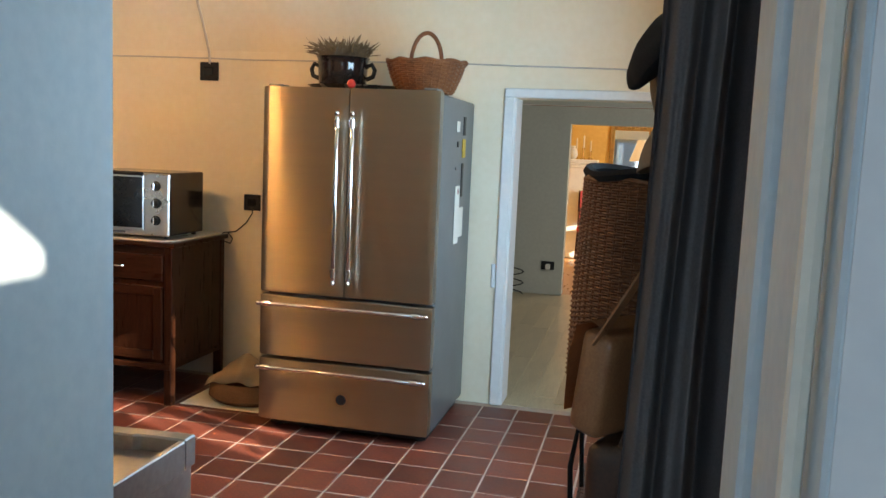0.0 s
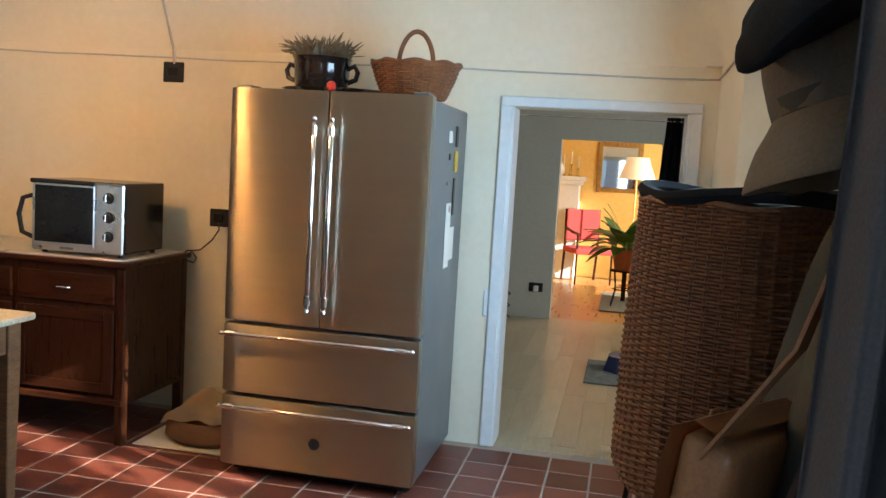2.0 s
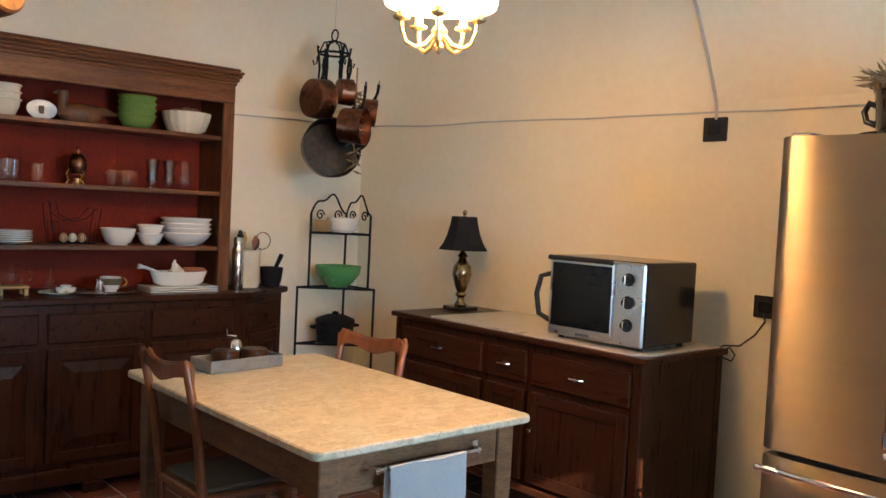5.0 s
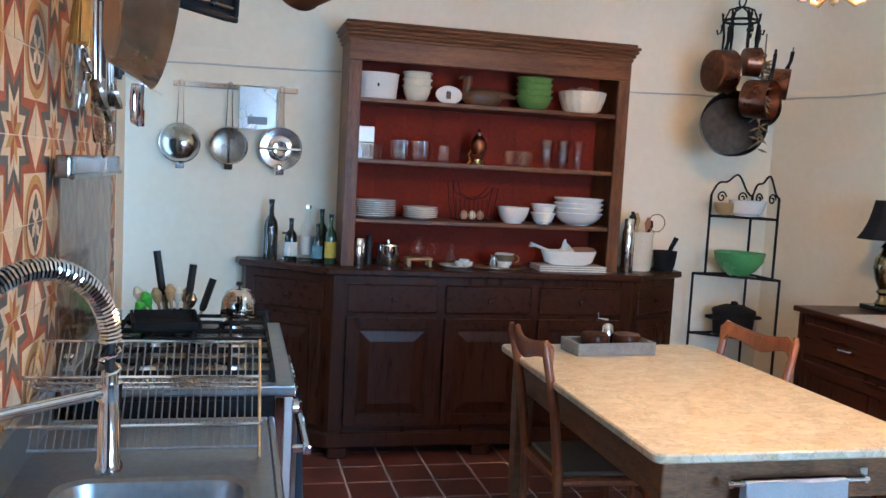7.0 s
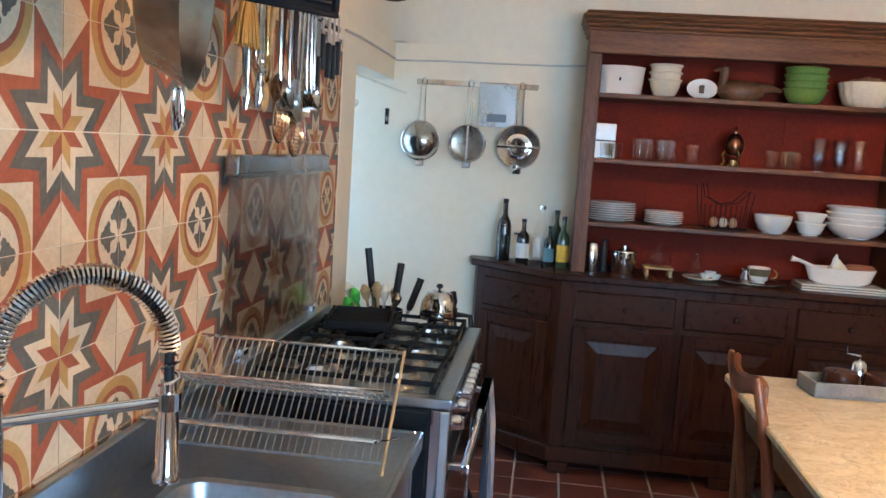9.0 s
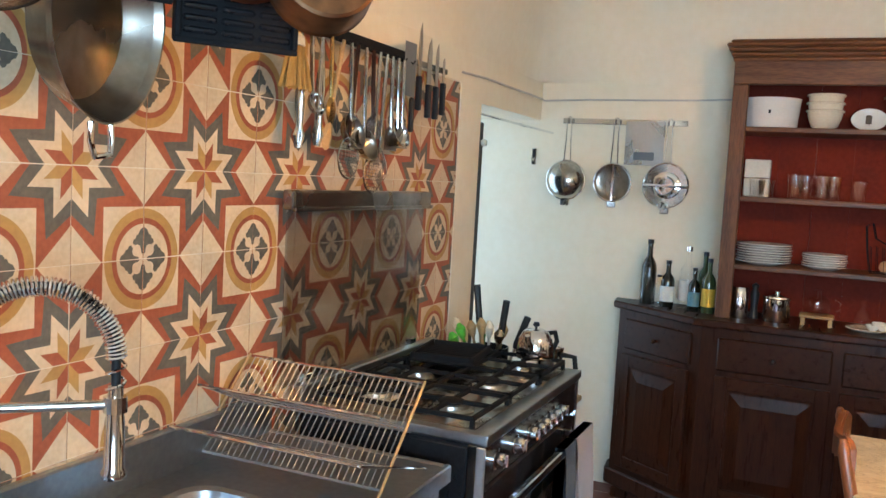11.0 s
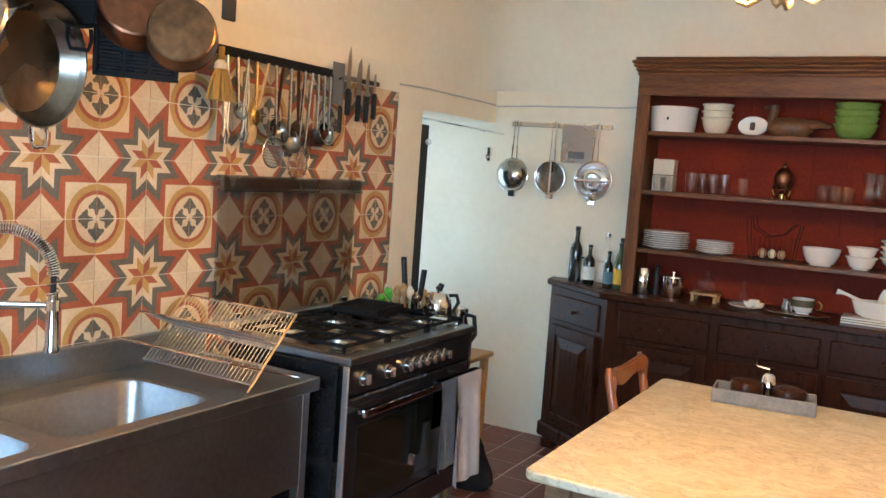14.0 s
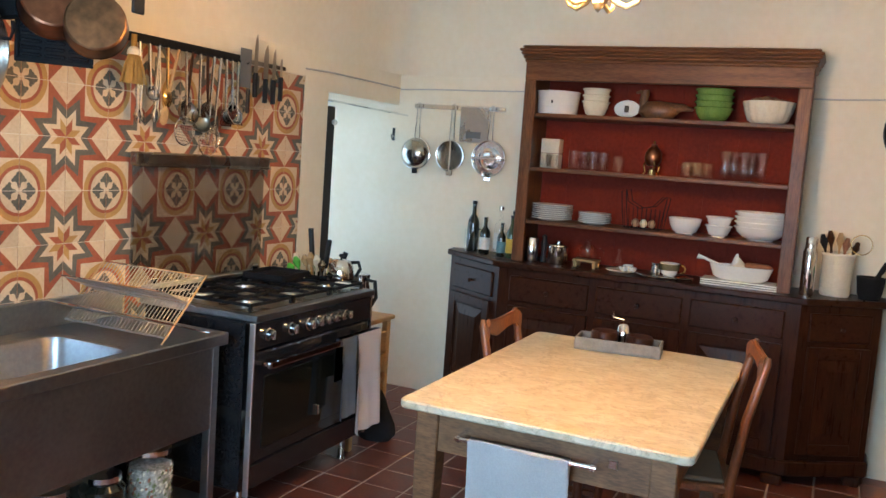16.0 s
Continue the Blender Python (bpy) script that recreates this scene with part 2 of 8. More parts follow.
LINEN = mat("white_linen", (0.74, 0.74, 0.74), (0.62, 0.62, 0.63), rough=0.95, scale=6, fine=220, bump=0.25, dist=0.001, spec=0.1)
PINKLINEN = mat("pale_pink_towel", (0.92, 0.88, 0.90), (0.86, 0.81, 0.83), rough=0.95, scale=6, fine=220, bump=0.3, dist=0.001, spec=0.1)
BLUELINEN = mat("blue_grey_towel", (0.26, 0.31, 0.38), (0.18, 0.22, 0.28), rough=0.95, scale=6, fine=220, bump=0.3, dist=0.001, spec=0.1)
BEIGECLOTH = mat("beige_blanket", (0.66, 0.50, 0.34), (0.56, 0.41, 0.27), rough=0.95, scale=6, fine=180, bump=0.35, dist=0.002, spec=0.1)
BROWNCLOTH = mat("brown_bed_cloth", (0.20, 0.12, 0.075), (0.13, 0.075, 0.045), rough=0.95, scale=6, fine=180, bump=0.3, dist=0.002, spec=0.1)
COPPER = mat("aged_copper", (0.30, 0.125, 0.07), (0.15, 0.06, 0.036), rough=0.3, metal=1.0, scale=6, fine=30, bump=0.05, roughvar=0.12)
DARKCOPPER = mat("tarnished_copper", (0.27, 0.14, 0.07), (0.11, 0.062, 0.036), rough=0.42, metal=1.0, scale=7, fine=30, bump=0.05, roughvar=0.12)
BRASS = mat("brass", (0.62, 0.42, 0.17), (0.46, 0.29, 0.11), rough=0.25, metal=1.0, scale=10, bump=0.02)
UTENSIL = mat("used_bright_steel", (0.60, 0.58, 0.55), (0.42, 0.40, 0.37), rough=0.17, metal=1.0, scale=12, bump=0.0, roughvar=0.06)
PALEBRASS = mat("pale_lacquered_brass", (0.52, 0.42, 0.25), (0.42, 0.33, 0.19), rough=0.42, metal=0.9, scale=10, bump=0.0)
WORNSTEEL = mat("used_pan_steel", (0.36, 0.32, 0.27), (0.20, 0.17, 0.14), rough=0.27, metal=1.0, scale=5, fine=26, bump=0.04, roughvar=0.12)
PORCELAIN = mat("white_porcelain", (0.82, 0.80, 0.75), (0.76, 0.74, 0.69), rough=0.18, scale=6, bump=0.01, coat=0.2)
CREAMWARE = mat("cream_ceramic", (0.78, 0.71, 0.56), (0.70, 0.62, 0.47), rough=0.25, scale=6, bump=0.02, coat=0.2)
GREENWARE = mat("green_ceramic", (0.17, 0.29, 0.075), (0.12, 0.22, 0.05), rough=0.22, scale=6, bump=0.02, coat=0.2)
GREENBOWL = mat("mint_green_enamel", (0.11, 0.36, 0.12), (0.08, 0.27, 0.09), rough=0.25, scale=6, bump=0.02, coat=0.2)
GLASS = glass("clear_glass", (0.995, 0.995, 0.995), base=0.045, edge=0.6)
DARKGLASS = glass("smoked_glass", (0.79, 0.80, 0.80), rough=0.14, base=0.13, edge=0.5)
BOTTLEDARK = mat("dark_bottle_glass", (0.012, 0.012, 0.008), rough=0.06, scale=10, bump=0, coat=0.3)
BOTTLEGREEN = mat("green_bottle_glass", (0.05, 0.075, 0.03), (0.03, 0.05, 0.02), rough=0.06, scale=10, bump=0, coat=0.3)
PAPER = mat("paper", (0.76, 0.75, 0.70), (0.70, 0.69, 0.64), rough=0.8, scale=8, bump=0.03)
YELLOWP = mat("yellow_label", (0.66, 0.44, 0.05), rough=0.6, bump=0.02)
REDP = mat("red_plastic", (0.55, 0.03, 0.02), rough=0.4, bump=0.0)
PALEWOOD = mat("pale_wood_floor", (0.54, 0.46, 0.31), (0.40, 0.33, 0.21), rough=0.33, scale=3, fine=22, bump=0.08, stretch=(8, 1, 8), rand=0.18)
ORANGEFLOOR = mat("honey_wood_floor", (0.47, 0.25, 0.10), (0.35, 0.17, 0.06), rough=0.3, scale=3, fine=22, bump=0.05, stretch=(8, 1, 8))
PINEWOOD = mat("pine", (0.52, 0.33, 0.15), (0.40, 0.24, 0.10), rough=0.55, scale=4, fine=30, bump=0.1, stretch=(2, 2, 9))
GREYWOOD = mat("weathered_grey_wood", (0.25, 0.24, 0.22), (0.15, 0.145, 0.135), rough=0.8, scale=6, fine=50, bump=0.2, stretch=(6, 1, 6))
STRAW = mat("broom_straw", (0.55, 0.32, 0.08), (0.38, 0.20, 0.045), rough=0.8, scale=20, fine=200, bump=0.2, stretch=(8, 8, 1))
LEAF = mat("green_leaf", (0.09, 0.22, 0.03), (0.045, 0.12, 0.018), rough=0.4, scale=9, fine=60, bump=0.1)
DRYLEAF = mat("dried_herb", (0.26, 0.19, 0.11), (0.13, 0.095, 0.06), rough=0.9, scale=20, bump=0.1)
TERRA = mat("terracotta_pot", (0.36, 0.14, 0.07), (0.28, 0.10, 0.05), rough=0.8, scale=8, bump=0.1)
REDCLOTH = mat("red_upholstery", (0.34, 0.035, 0.035), (0.26, 0.025, 0.025), rough=0.85, scale=8, fine=150, bump=0.15)
BLUEPLASTIC = mat("blue_plastic", (0.012, 0.03, 0.16), rough=0.35, bump=0.0)
MATGREY = mat("grey_patterned_mat", (0.22, 0.23, 0.21), (0.10, 0.11, 0.10), rough=0.9, scale=18, fine=60, bump=0.2)
SHADE = glow("cream_lampshade", (0.92, 0.82, 0.58), 0.25)
SHADEGLASS = glow("lit_opal_glass", (1.0, 0.86, 0.60), 3.5)
CABLE = mat("painted_cable", (0.55, 0.52, 0.47), (0.45, 0.42, 0.38), rough=0.7, bump=0.0)
SATIN = mat("satin_steel_trim", (0.88, 0.88, 0.87), (0.80, 0.80, 0.79), rough=0.40, metal=1.0, scale=6, bump=0.0)
SILVER = mat("satin_silver_panel", (0.56, 0.55, 0.53), (0.50, 0.49, 0.47), rough=0.28, metal=1.0, scale=6, fine=60, bump=0.0, roughvar=0.04)
GRAVEL = mat("pale_pebbles", (0.55, 0.50, 0.42), (0.14, 0.12, 0.10), rough=0.6, scale=60, fine=90, bump=0.6, dist=0.004)
MIRROR = mat("mirror_silver", (0.85, 0.87, 0.88), (0.84, 0.86, 0.87), rough=0.03, metal=1.0, bump=0, roughvar=0.01)
GILT = mat("gilt_frame", (0.44, 0.28, 0.09), (0.28, 0.16, 0.05), rough=0.45, metal=0.6, scale=20, bump=0.2)

# ---- mesh helpers ----


def put(name, bm, material, parent=None, label="", smooth=False):
    me = bpy.data.meshes.new(name)
    if smooth:
        for f in bm.faces:
            f.smooth = True
    bm.to_mesh(me)
    bm.free()
    for mm in (material if isinstance(material, (list, tuple)) else (material,)):
        me.materials.append(mm)
    ob = new(name, me)
    if smooth:
        me.set_sharp_from_angle(angle=radians(40))
    if parent is not None:
        ob.parent = parent
    if label:
        ob["label"] = label
    return ob


part = put


def thing(name, m, label, category, group="", kind=""):
    ob = new(name)
    ob.empty_display_size = 0.1
    ob.matrix_world = m
    return tagged(ob, label, category, group, kind)


def solid(name, bm, material, label="", category="", m=None, group="", kind="", smooth=False):
    ob = put(name, bm, material, smooth=smooth)
    if m is not None:
        ob.matrix_world = m
    return tagged(ob, label, category, group, kind)


def box(x0, x1, y0, y1, z0, z1, bevel=0.0, bm=None, seg=1, m=None):
    bm = bm or bmesh.new()
    mm = Matrix.Translation(((x0 + x1) / 2, (y0 + y1) / 2, (z0 + z1) / 2)) @ Matrix.Diagonal((abs(x1 - x0), abs(y1 - y0), abs(z1 - z0), 1))
    r = bmesh.ops.create_cube(bm, size=1.0, matrix=(m @ mm) if m is not None else mm)
    if bevel:
        edges = list({e for v in r["verts"] for e in v.link_edges})
        bmesh.ops.bevel(bm, geom=edges, offset=bevel, segments=seg, affect="EDGES", profile=0.6)
    return bm


def lathe(profile, n=24, bm=None, m=None, sx=1.0, sy=1.0, flute=0, amp=0.0):
    """Turned about z from (radius, height) pairs."""
    bm = bm or bmesh.new()
    m = m or Matrix()
    rings = []
    for r, z in profile:
        if r < 1e-5:
            rings.append([bm.verts.new(m @ Vector((0, 0, z)))])
        else:
            ring = []
            for i in range(n):
                a = 2 * math.pi * i / n
                rr = r * (1 + (amp * math.cos(flute * a) if flute else 0))
                ring.append(bm.verts.new(m @ Vector((rr * math.cos(a) * sx, rr * math.sin(a) * sy, z))))
            rings.append(ring)
    for p, q in zip(rings, rings[1:]):
        for i in range(n):
            j = (i + 1) % n
            if len(p) == 1 and len(q) == 1:
                break
            if len(p) == 1:
                bm.faces.new((p[0], q[j], q[i])[::-1])
            elif len(q) == 1:
                bm.faces.new((p[i], p[j], q[0]))
            else:
                bm.faces.new((p[i], p[j], q[j], q[i]))
    return bm


def tube(points, r, n=8, bm=None, taper=None, closed=False):
    """A round bar along a line of points."""
    bm = bm or bmesh.new()
    pts = [Vector(p) for p in points]
    rings, up = [], Vector((0, 0, 1))
    count = len(pts)
    for i, p in enumerate(pts):
        if closed:
            d = pts[(i + 1) % count] - pts[i - 1]
        else:
            d = pts[min(i + 1, count - 1)] - pts[max(i - 1, 0)]
        d.normalize()
        if i == 0:
            up = Vector((0, 0, 1)) if abs(d.z) < 0.9 else Vector((1, 0, 0))
        side = d.cross(up).normalized()
        up = side.cross(d).normalized()
        rr = r if taper is None else r * taper[i]
        rings.append([bm.verts.new(p + rr * (math.cos(2 * math.pi * k / n) * side + math.sin(2 * math.pi * k / n) * up)) for k in range(n)])
    pairs = list(zip(rings, rings[1:]))
    if closed:
        pairs.append((rings[-1], rings[0]))
    for p, q in pairs:
        for k in range(n):
            bm.faces.new((p[k], p[(k + 1) % n], q[(k + 1) % n], q[k]))
    if not closed:
        bm.faces.new(rings[0][::-1])
        bm.faces.new(rings[-1])
    return bm


def arc(c, r, a0, a1, n=12, plane="xz"):
    out = []
    for i in range(n + 1):
        a = radians(a0 + (a1 - a0) * i / n)
        u, v = r * math.cos(a), r * math.sin(a)
        out.append({"xz": (c[0] + u, c[1], c[2] + v), "yz": (c[0], c[1] + u, c[2] + v), "xy": (c[0] + u, c[1] + v, c[2])}[plane])
    return out


def rod(a, b, r, n=8, bm=None):
    return tube([a, b], r, n, bm)


def prism(outline, z0, z1, bm=None, m=None, bevel=0.0):
    """An outline in x, y raised from z0 to z1."""
    bm = bm or bmesh.new()
    m = m or Matrix()
    lo = [bm.verts.new(m @ Vector((x, y, z0))) for x, y in outline]
    hi = [bm.verts.new(m @ Vector((x, y, z1))) for x, y in outline]
    n = len(outline)
    fs = [bm.faces.new(lo[::-1]), bm.faces.new(hi)] + [bm.faces.new((lo[i], lo[(i + 1) % n], hi[(i + 1) % n], hi[i])) for i in range(n)]
    bmesh.ops.recalc_face_normals(bm, faces=fs)
    if bevel:
        bmesh.ops.bevel(bm, geom=list({e for f in fs for e in f.edges}), offset=bevel, segments=1, affect="EDGES")
    return bm


def cloth(w, h, cols, rows, shape, thick=0.004):
    """A hanging sheet: shape(u, v) gives the place for u across and v down, 0 to 1."""
    bm = bmesh.new()
    vs = [[bm.verts.new(shape(i / cols, j / rows)) for i in range(cols + 1)] for j in range(rows + 1)]
    for j in range(rows):
        for i in range(cols):
            bm.faces.new((vs[j][i], vs[j + 1][i], vs[j + 1][i + 1], vs[j][i + 1]))
    r = bmesh.ops.solidify(bm, geom=bm.faces[:], thickness=thick)
    return bm


def finish(bm):
    bmesh.ops.recalc_face_normals(bm, faces=bm.faces[:])
    return bm


# ---- the large structure ----
WX, EX, SY, NY = -5.10, 0.30, 1.17, 4.97
SPRING = 2.03
NWY = 4.75  # the north wall runs inwards to this at the west corner


def north(x):
    return NY - (NY - NWY) * min(1.0, max(0.0, (-2.85 - x) / (-2.85 - WX)))


RISE = 1.15

# walls of the kitchen; the vault closes them above
wall_north = bmesh.new()
prism([(WX - 0.3, NY + 0.2), (WX - 0.3, north(WX)), (WX, north(WX)), (-2.85, NY), (-2.85, NY + 0.2)], 0, SPRING + 0.02, bm=wall_north)
for a in ((-2.85, -0.713, NY, NY + 0.20, 0, SPRING + 0.02), (0.171, EX + 0.4, NY, NY + 0.20, 0, SPRING + 0.02), (-0.713, 0.171, NY, NY + 0.20, 1.80, SPRING + 0.02)):
    box(*a, bm=wall_north)
solid("wall_north", wall_north, PLASTER, "cream limewashed plaster wall with a doorway", "wall", kind="structure")
solid("wall_west", box(WX - 0.3, WX, 0.45, NY - 0.003, 0, SPRING + 0.02), PLASTER, "cream limewashed plaster wall behind the hutch", "wall", kind="structure")
wall_east = bmesh.new()
for a in ((EX, EX + 0.42, SY + 0.003, 2.30, 0, SPRING + 0.02), (EX, EX + 0.42, 4.04, NY - 0.003, 0, SPRING + 0.02), (EX, EX + 0.42, 2.30, 4.04, 0, 0.85), (EX, EX + 0.42, 2.30, 4.04, 1.95, SPRING + 0.02)):
    box(*a, bm=wall_east)
solid("wall_east", wall_east, PLASTER, "cream limewashed plaster wall with a window", "wall", kind="structure")
wall_south = bmesh.new()
TH = 0.42
for a in ((-4.25, -0.80, SY - TH, SY - 0.012, 0, SPRING + 0.02), (-0.70, 0.20, SY - TH, SY, 1.98, SPRING + 0.02), (WX, -4.25, SY - TH, SY, 1.84, SPRING + 0.02), (-0.866, -0.80, SY - 0.012, SY, 0, SPRING + 0.02), (-4.25, -4.02, SY - 0.012, SY, 0, SPRING + 0.02), (-4.02, -0.866, SY - 0.012, SY, 1.905, SPRING + 0.02)):
    box(*a, bm=wall_south)
solid("wall_south", wall_south, PLASTER, "white limewashed plaster wall with two openings", "wall", kind="structure")

for a in ((-0.80, -0.70), (0.20, EX + 0.4)):
    solid("wall_entrance", box(*a, SY - TH, SY, 0, SPRING + 0.02, 0.004), JAMB, "pale blue-grey plaster pier of the kitchen entrance", "wall", kind="structure")

# vaulted ceiling
vault = bmesh.new()
NXV, NYV = 72, 56
grid = []
for j in range(NYV + 1):
    row = []
    for i in range(NXV + 1):
        x = WX + (EX - WX) * i / NXV
        y = SY + (north(x) - SY) * j / NYV
        dx, dy = min(x - WX, EX - x), min(y - SY, north(x) - y)
        q = -math.log(math.exp(-7 * dx) + math.exp(-7 * dy)) / 7 if min(dx, dy) > 1e-4 else 0
        d = min(max(q + 0.02, 0) / 1.55, 1.0) if min(dx, dy) > 1e-4 else 0.0
        row.append(vault.verts.new((x, y, SPRING + RISE * math.sqrt(1 - (1 - d) ** 2))))
    grid.append(row)
for j in range(NYV):
    for i in range(NXV):
        vault.faces.new((grid[j][i], grid[j + 1][i], grid[j + 1][i + 1], grid[j][i + 1]))
solid("ceiling", vault, PLASTER, "cream plastered vaulted ceiling", "ceiling", kind="structure", smooth=True)

# unseen wall, added only to limit the sun at the east window
solid("wall_wing", box(EX + 0.43, 4.5, 0.80, 1.10, 0, 3.6), WHITE, "plain unseen wall added to block sun south of the kitchen window", "wall", kind="structure")

# added out of view so that no sun enters the recess window
solid("wall_yard", box(-4.6, -1.6, -0.85, -0.65, 0, 3.4), WHITE, "plain unseen wall added to keep sun out of the recess", "wall", kind="structure")

# out-of-view box that stops the sun before the corridor's opening
solid("wall_lane", box(2.6, 2.8, 4.0, 8.2, 0, 3.6), WHITE, "plain unseen wall added to keep sun out of the corridor", "wall", kind="structure")

# two unseen blockers; the gap between them places the sun patches on the floor
for a in ((1.11, 1.91), (2.36, 3.90)):
    solid("wall_garden", box(3.4, 3.6, *a, 0, 3.8), WHITE, "plain unseen wall added to narrow the sun to a band", "wall", kind="structure")

# entrance hall behind the walk's start
HS, HE = -2.1, 1.5
# the gap in the south wall is unseen, left for the added fill lamp
for a in ((-1.6, -1.5, HS, SY - TH, 0, 2.7), (-1.5, -0.4, HS - 0.1, HS, 0, 2.7), (0.6, HE, HS - 0.1, HS, 0, 2.7), (-0.4, 0.6, HS - 0.1, HS, 0, 0.85), (-0.4, 0.6, HS - 0.1, HS, 2.15, 2.7), (-1.5, -0.706, SY - TH - 0.003, SY - TH, 0, 2.7), (0.206, HE, SY - TH - 0.003, SY - TH, 0, 2.7)):
    solid("wall_hall", box(*a), WHITE, "white plaster wall of the entrance hall", "wall", kind="structure")
# unseen east side with one added slot that lets sun onto the jamb
LY0, LY1, LZ0, LZ1 = 0.07, 0.265, 2.31, 2.435
HW = 0.03
he = thing("wall_hall_east", pose(0, 0, 0), "unseen white plaster wall with an added slot for the sun", "wall", kind="structure")
for y0, y1, z0, z1 in ((HS, SY - TH, 0, LZ0), (HS, LY0, LZ0, LZ1), (LY1, SY - TH, LZ0, LZ1), (HS, SY - TH, LZ1, 2.7)):
    part("wall_strip", box(HE, HE + HW, y0, y1, z0, z1), WHITE, he)
wh = thing("window_3", pose(0, 0, 0), "slanted masks added in the hall wall's slot to shape the sun", "window", kind="structure")
upright = Matrix(((0, 0, 1, 0), (1, 0, 0, 0), (0, 1, 0, 0), (0, 0, 0, 1)))
# both pieces are masks, cut to give the jamb's sun patch its outline
part("bracket", prism([(LY0 + 0.06, LZ1), (LY1 + 0.004, LZ1), (LY1 + 0.004, LZ0 + 0.025)], HE + 0.005, HE + 0.02, m=upright), WHITE, wh)
part("sill_block", prism([(LY0 - 0.004, LZ0), (LY0 + 0.085, LZ0), (LY0 + 0.12, LZ0 + 0.022), (LY0 - 0.004, LZ0 + 0.03)], HE + 0.006, HE + 0.019, m=upright), WHITE, wh)
solid("ceiling_hall", box(-1.6, 1.6, HS - 0.1, SY - TH, 2.7, 2.8), WHITE, "white plaster ceiling of the entrance hall", "ceiling", kind="structure")

# door lining at the entrance
lin = thing("door_1", pose(0, 0, 0), "painted wooden lining of the kitchen entrance", "door frame", kind="structure")
part("lining_board", box(0.168, 0.200, 0.99, 1.15, 0, 1.98, 0.006), JAMB, lin)
part("lining_step", box(0.182, 0.200, 0.83, 0.99, 0, 1.98, 0.006), JAMB, lin)
part("lining_bead", tube([(0.186, 0.80, 0.0), (0.186, 0.80, 1.98)], 0.010), CREAMPAINT, lin)

# casing of the north doorway
dc = thing("door_2", pose(0, 0, 0), "white painted casing of the corridor doorway", "door frame", kind="structure")
part("casing_left", box(-0.772, -0.713, NY - 0.022, NY + 0.01, 0, 1.80, 0.006), WHITE, dc)
part("casing_right", box(0.171, 0.230, NY - 0.022, NY + 0.01, 0, 1.80, 0.006), WHITE, dc)
part("casing_top", box(-0.772, 0.230, NY - 0.023, NY + 0.01, 1.80, 1.852, 0.006), WHITE, dc)
part("jamb_left", box(-0.715, -0.700, NY - 0.006, NY + 0.206, 0, 1.797), WHITE, dc)
part("jamb_right", box(0.158, 0.173, NY - 0.006, NY + 0.206, 0, 1.797), WHITE, dc)
part("latch", box(-0.80, -0.775, NY - 0.012, NY, 0.70, 0.84, 0.004), WHITE, dc)

# east window
win = thing("window_1", pose(0, 0, 0), "white wooden casement window in a deep reveal", "window", kind="structure")
part("sill", box(EX - 0.02, EX + 0.30, 2.28, 4.06, 0.83, 0.856, 0.006), WHITE, win)
for nm, a in (("frame_top", (2.30, 4.04, 1.89, 1.95)), ("frame_bottom", (2.30, 4.04, 0.856, 0.92)), ("frame_side", (2.30, 2.36, 0.92, 1.89)), ("frame_side", (3.98, 4.04, 0.92, 1.89)), ("mullion", (3.13, 3.21, 0.92, 1.89))):
    part(nm, box(EX + 0.28, EX + 0.34, *a, 0.005), WHITE, win)
for a in ((2.36, 3.13), (3.21, 3.98)):
    pane = part("pane", box(EX + 0.305, EX + 0.311, *a, 0.92, 1.89), GLASS, win)
    pane.visible_shadow = False

# recess with a window at the end of the tiled wall
rec = bmesh.new()
for a in ((WX - 0.05, -4.25, 0.40, 0.50, 0, 0.35), (WX - 0.05, -4.25, 0.40, 0.50, 1.95, 2.05), (WX - 0.05, WX + 0.06, 0.40, 0.50, 0.35, 1.95), (-4.36, -4.25, 0.40, 0.50, 0.35, 1.95), (-4.25, -4.15, 0.40, SY - TH, 0, 2.05), (WX, -4.25, 0.50, SY - TH, 1.84, 2.05)):
    box(*a, bm=rec)
solid("wall_recess", rec, WHITE, "white plaster recess with a small window", "wall", kind="structure")
w2 = thing("window_2", pose(0, 0, 0), "narrow white framed window in the recess", "window", kind="structure")
part("frame_side", box(WX + 0.06, WX + 0.11, 0.43, 0.48, 0.35, 1.95, 0.004), WHITE, w2)
part("frame_side", box(-4.41, -4.36, 0.43, 0.48, 0.35, 1.95, 0.004), WHITE, w2)
p2 = part("pane", box(WX + 0.11, -4.41, 0.452, 0.457, 0.35, 1.95), GLASS, w2)
p2.visible_shadow = False
dk = thing("door_3", pose(-4.262, 0.80, 0), "dark wooden shutter door folded open in the recess", "door", kind="structure")
part("leaf", box(-0.135, -0.012, -0.20, 0.33, 0.02, 1.77, 0.004), BLACKPLASTIC, dk)
part("knob", lathe([(0, 0), (0.012, 0.002), (0.018, 0.012), (0.014, 0.024), (0, 0.028)], 12, m=pose(-0.11, 0.33, 1.68, -90, 0, 0)), PORCELAIN, dk)

# corridor and sitting room beyond the north doorway
FY, FXR = 9.10, 0.211
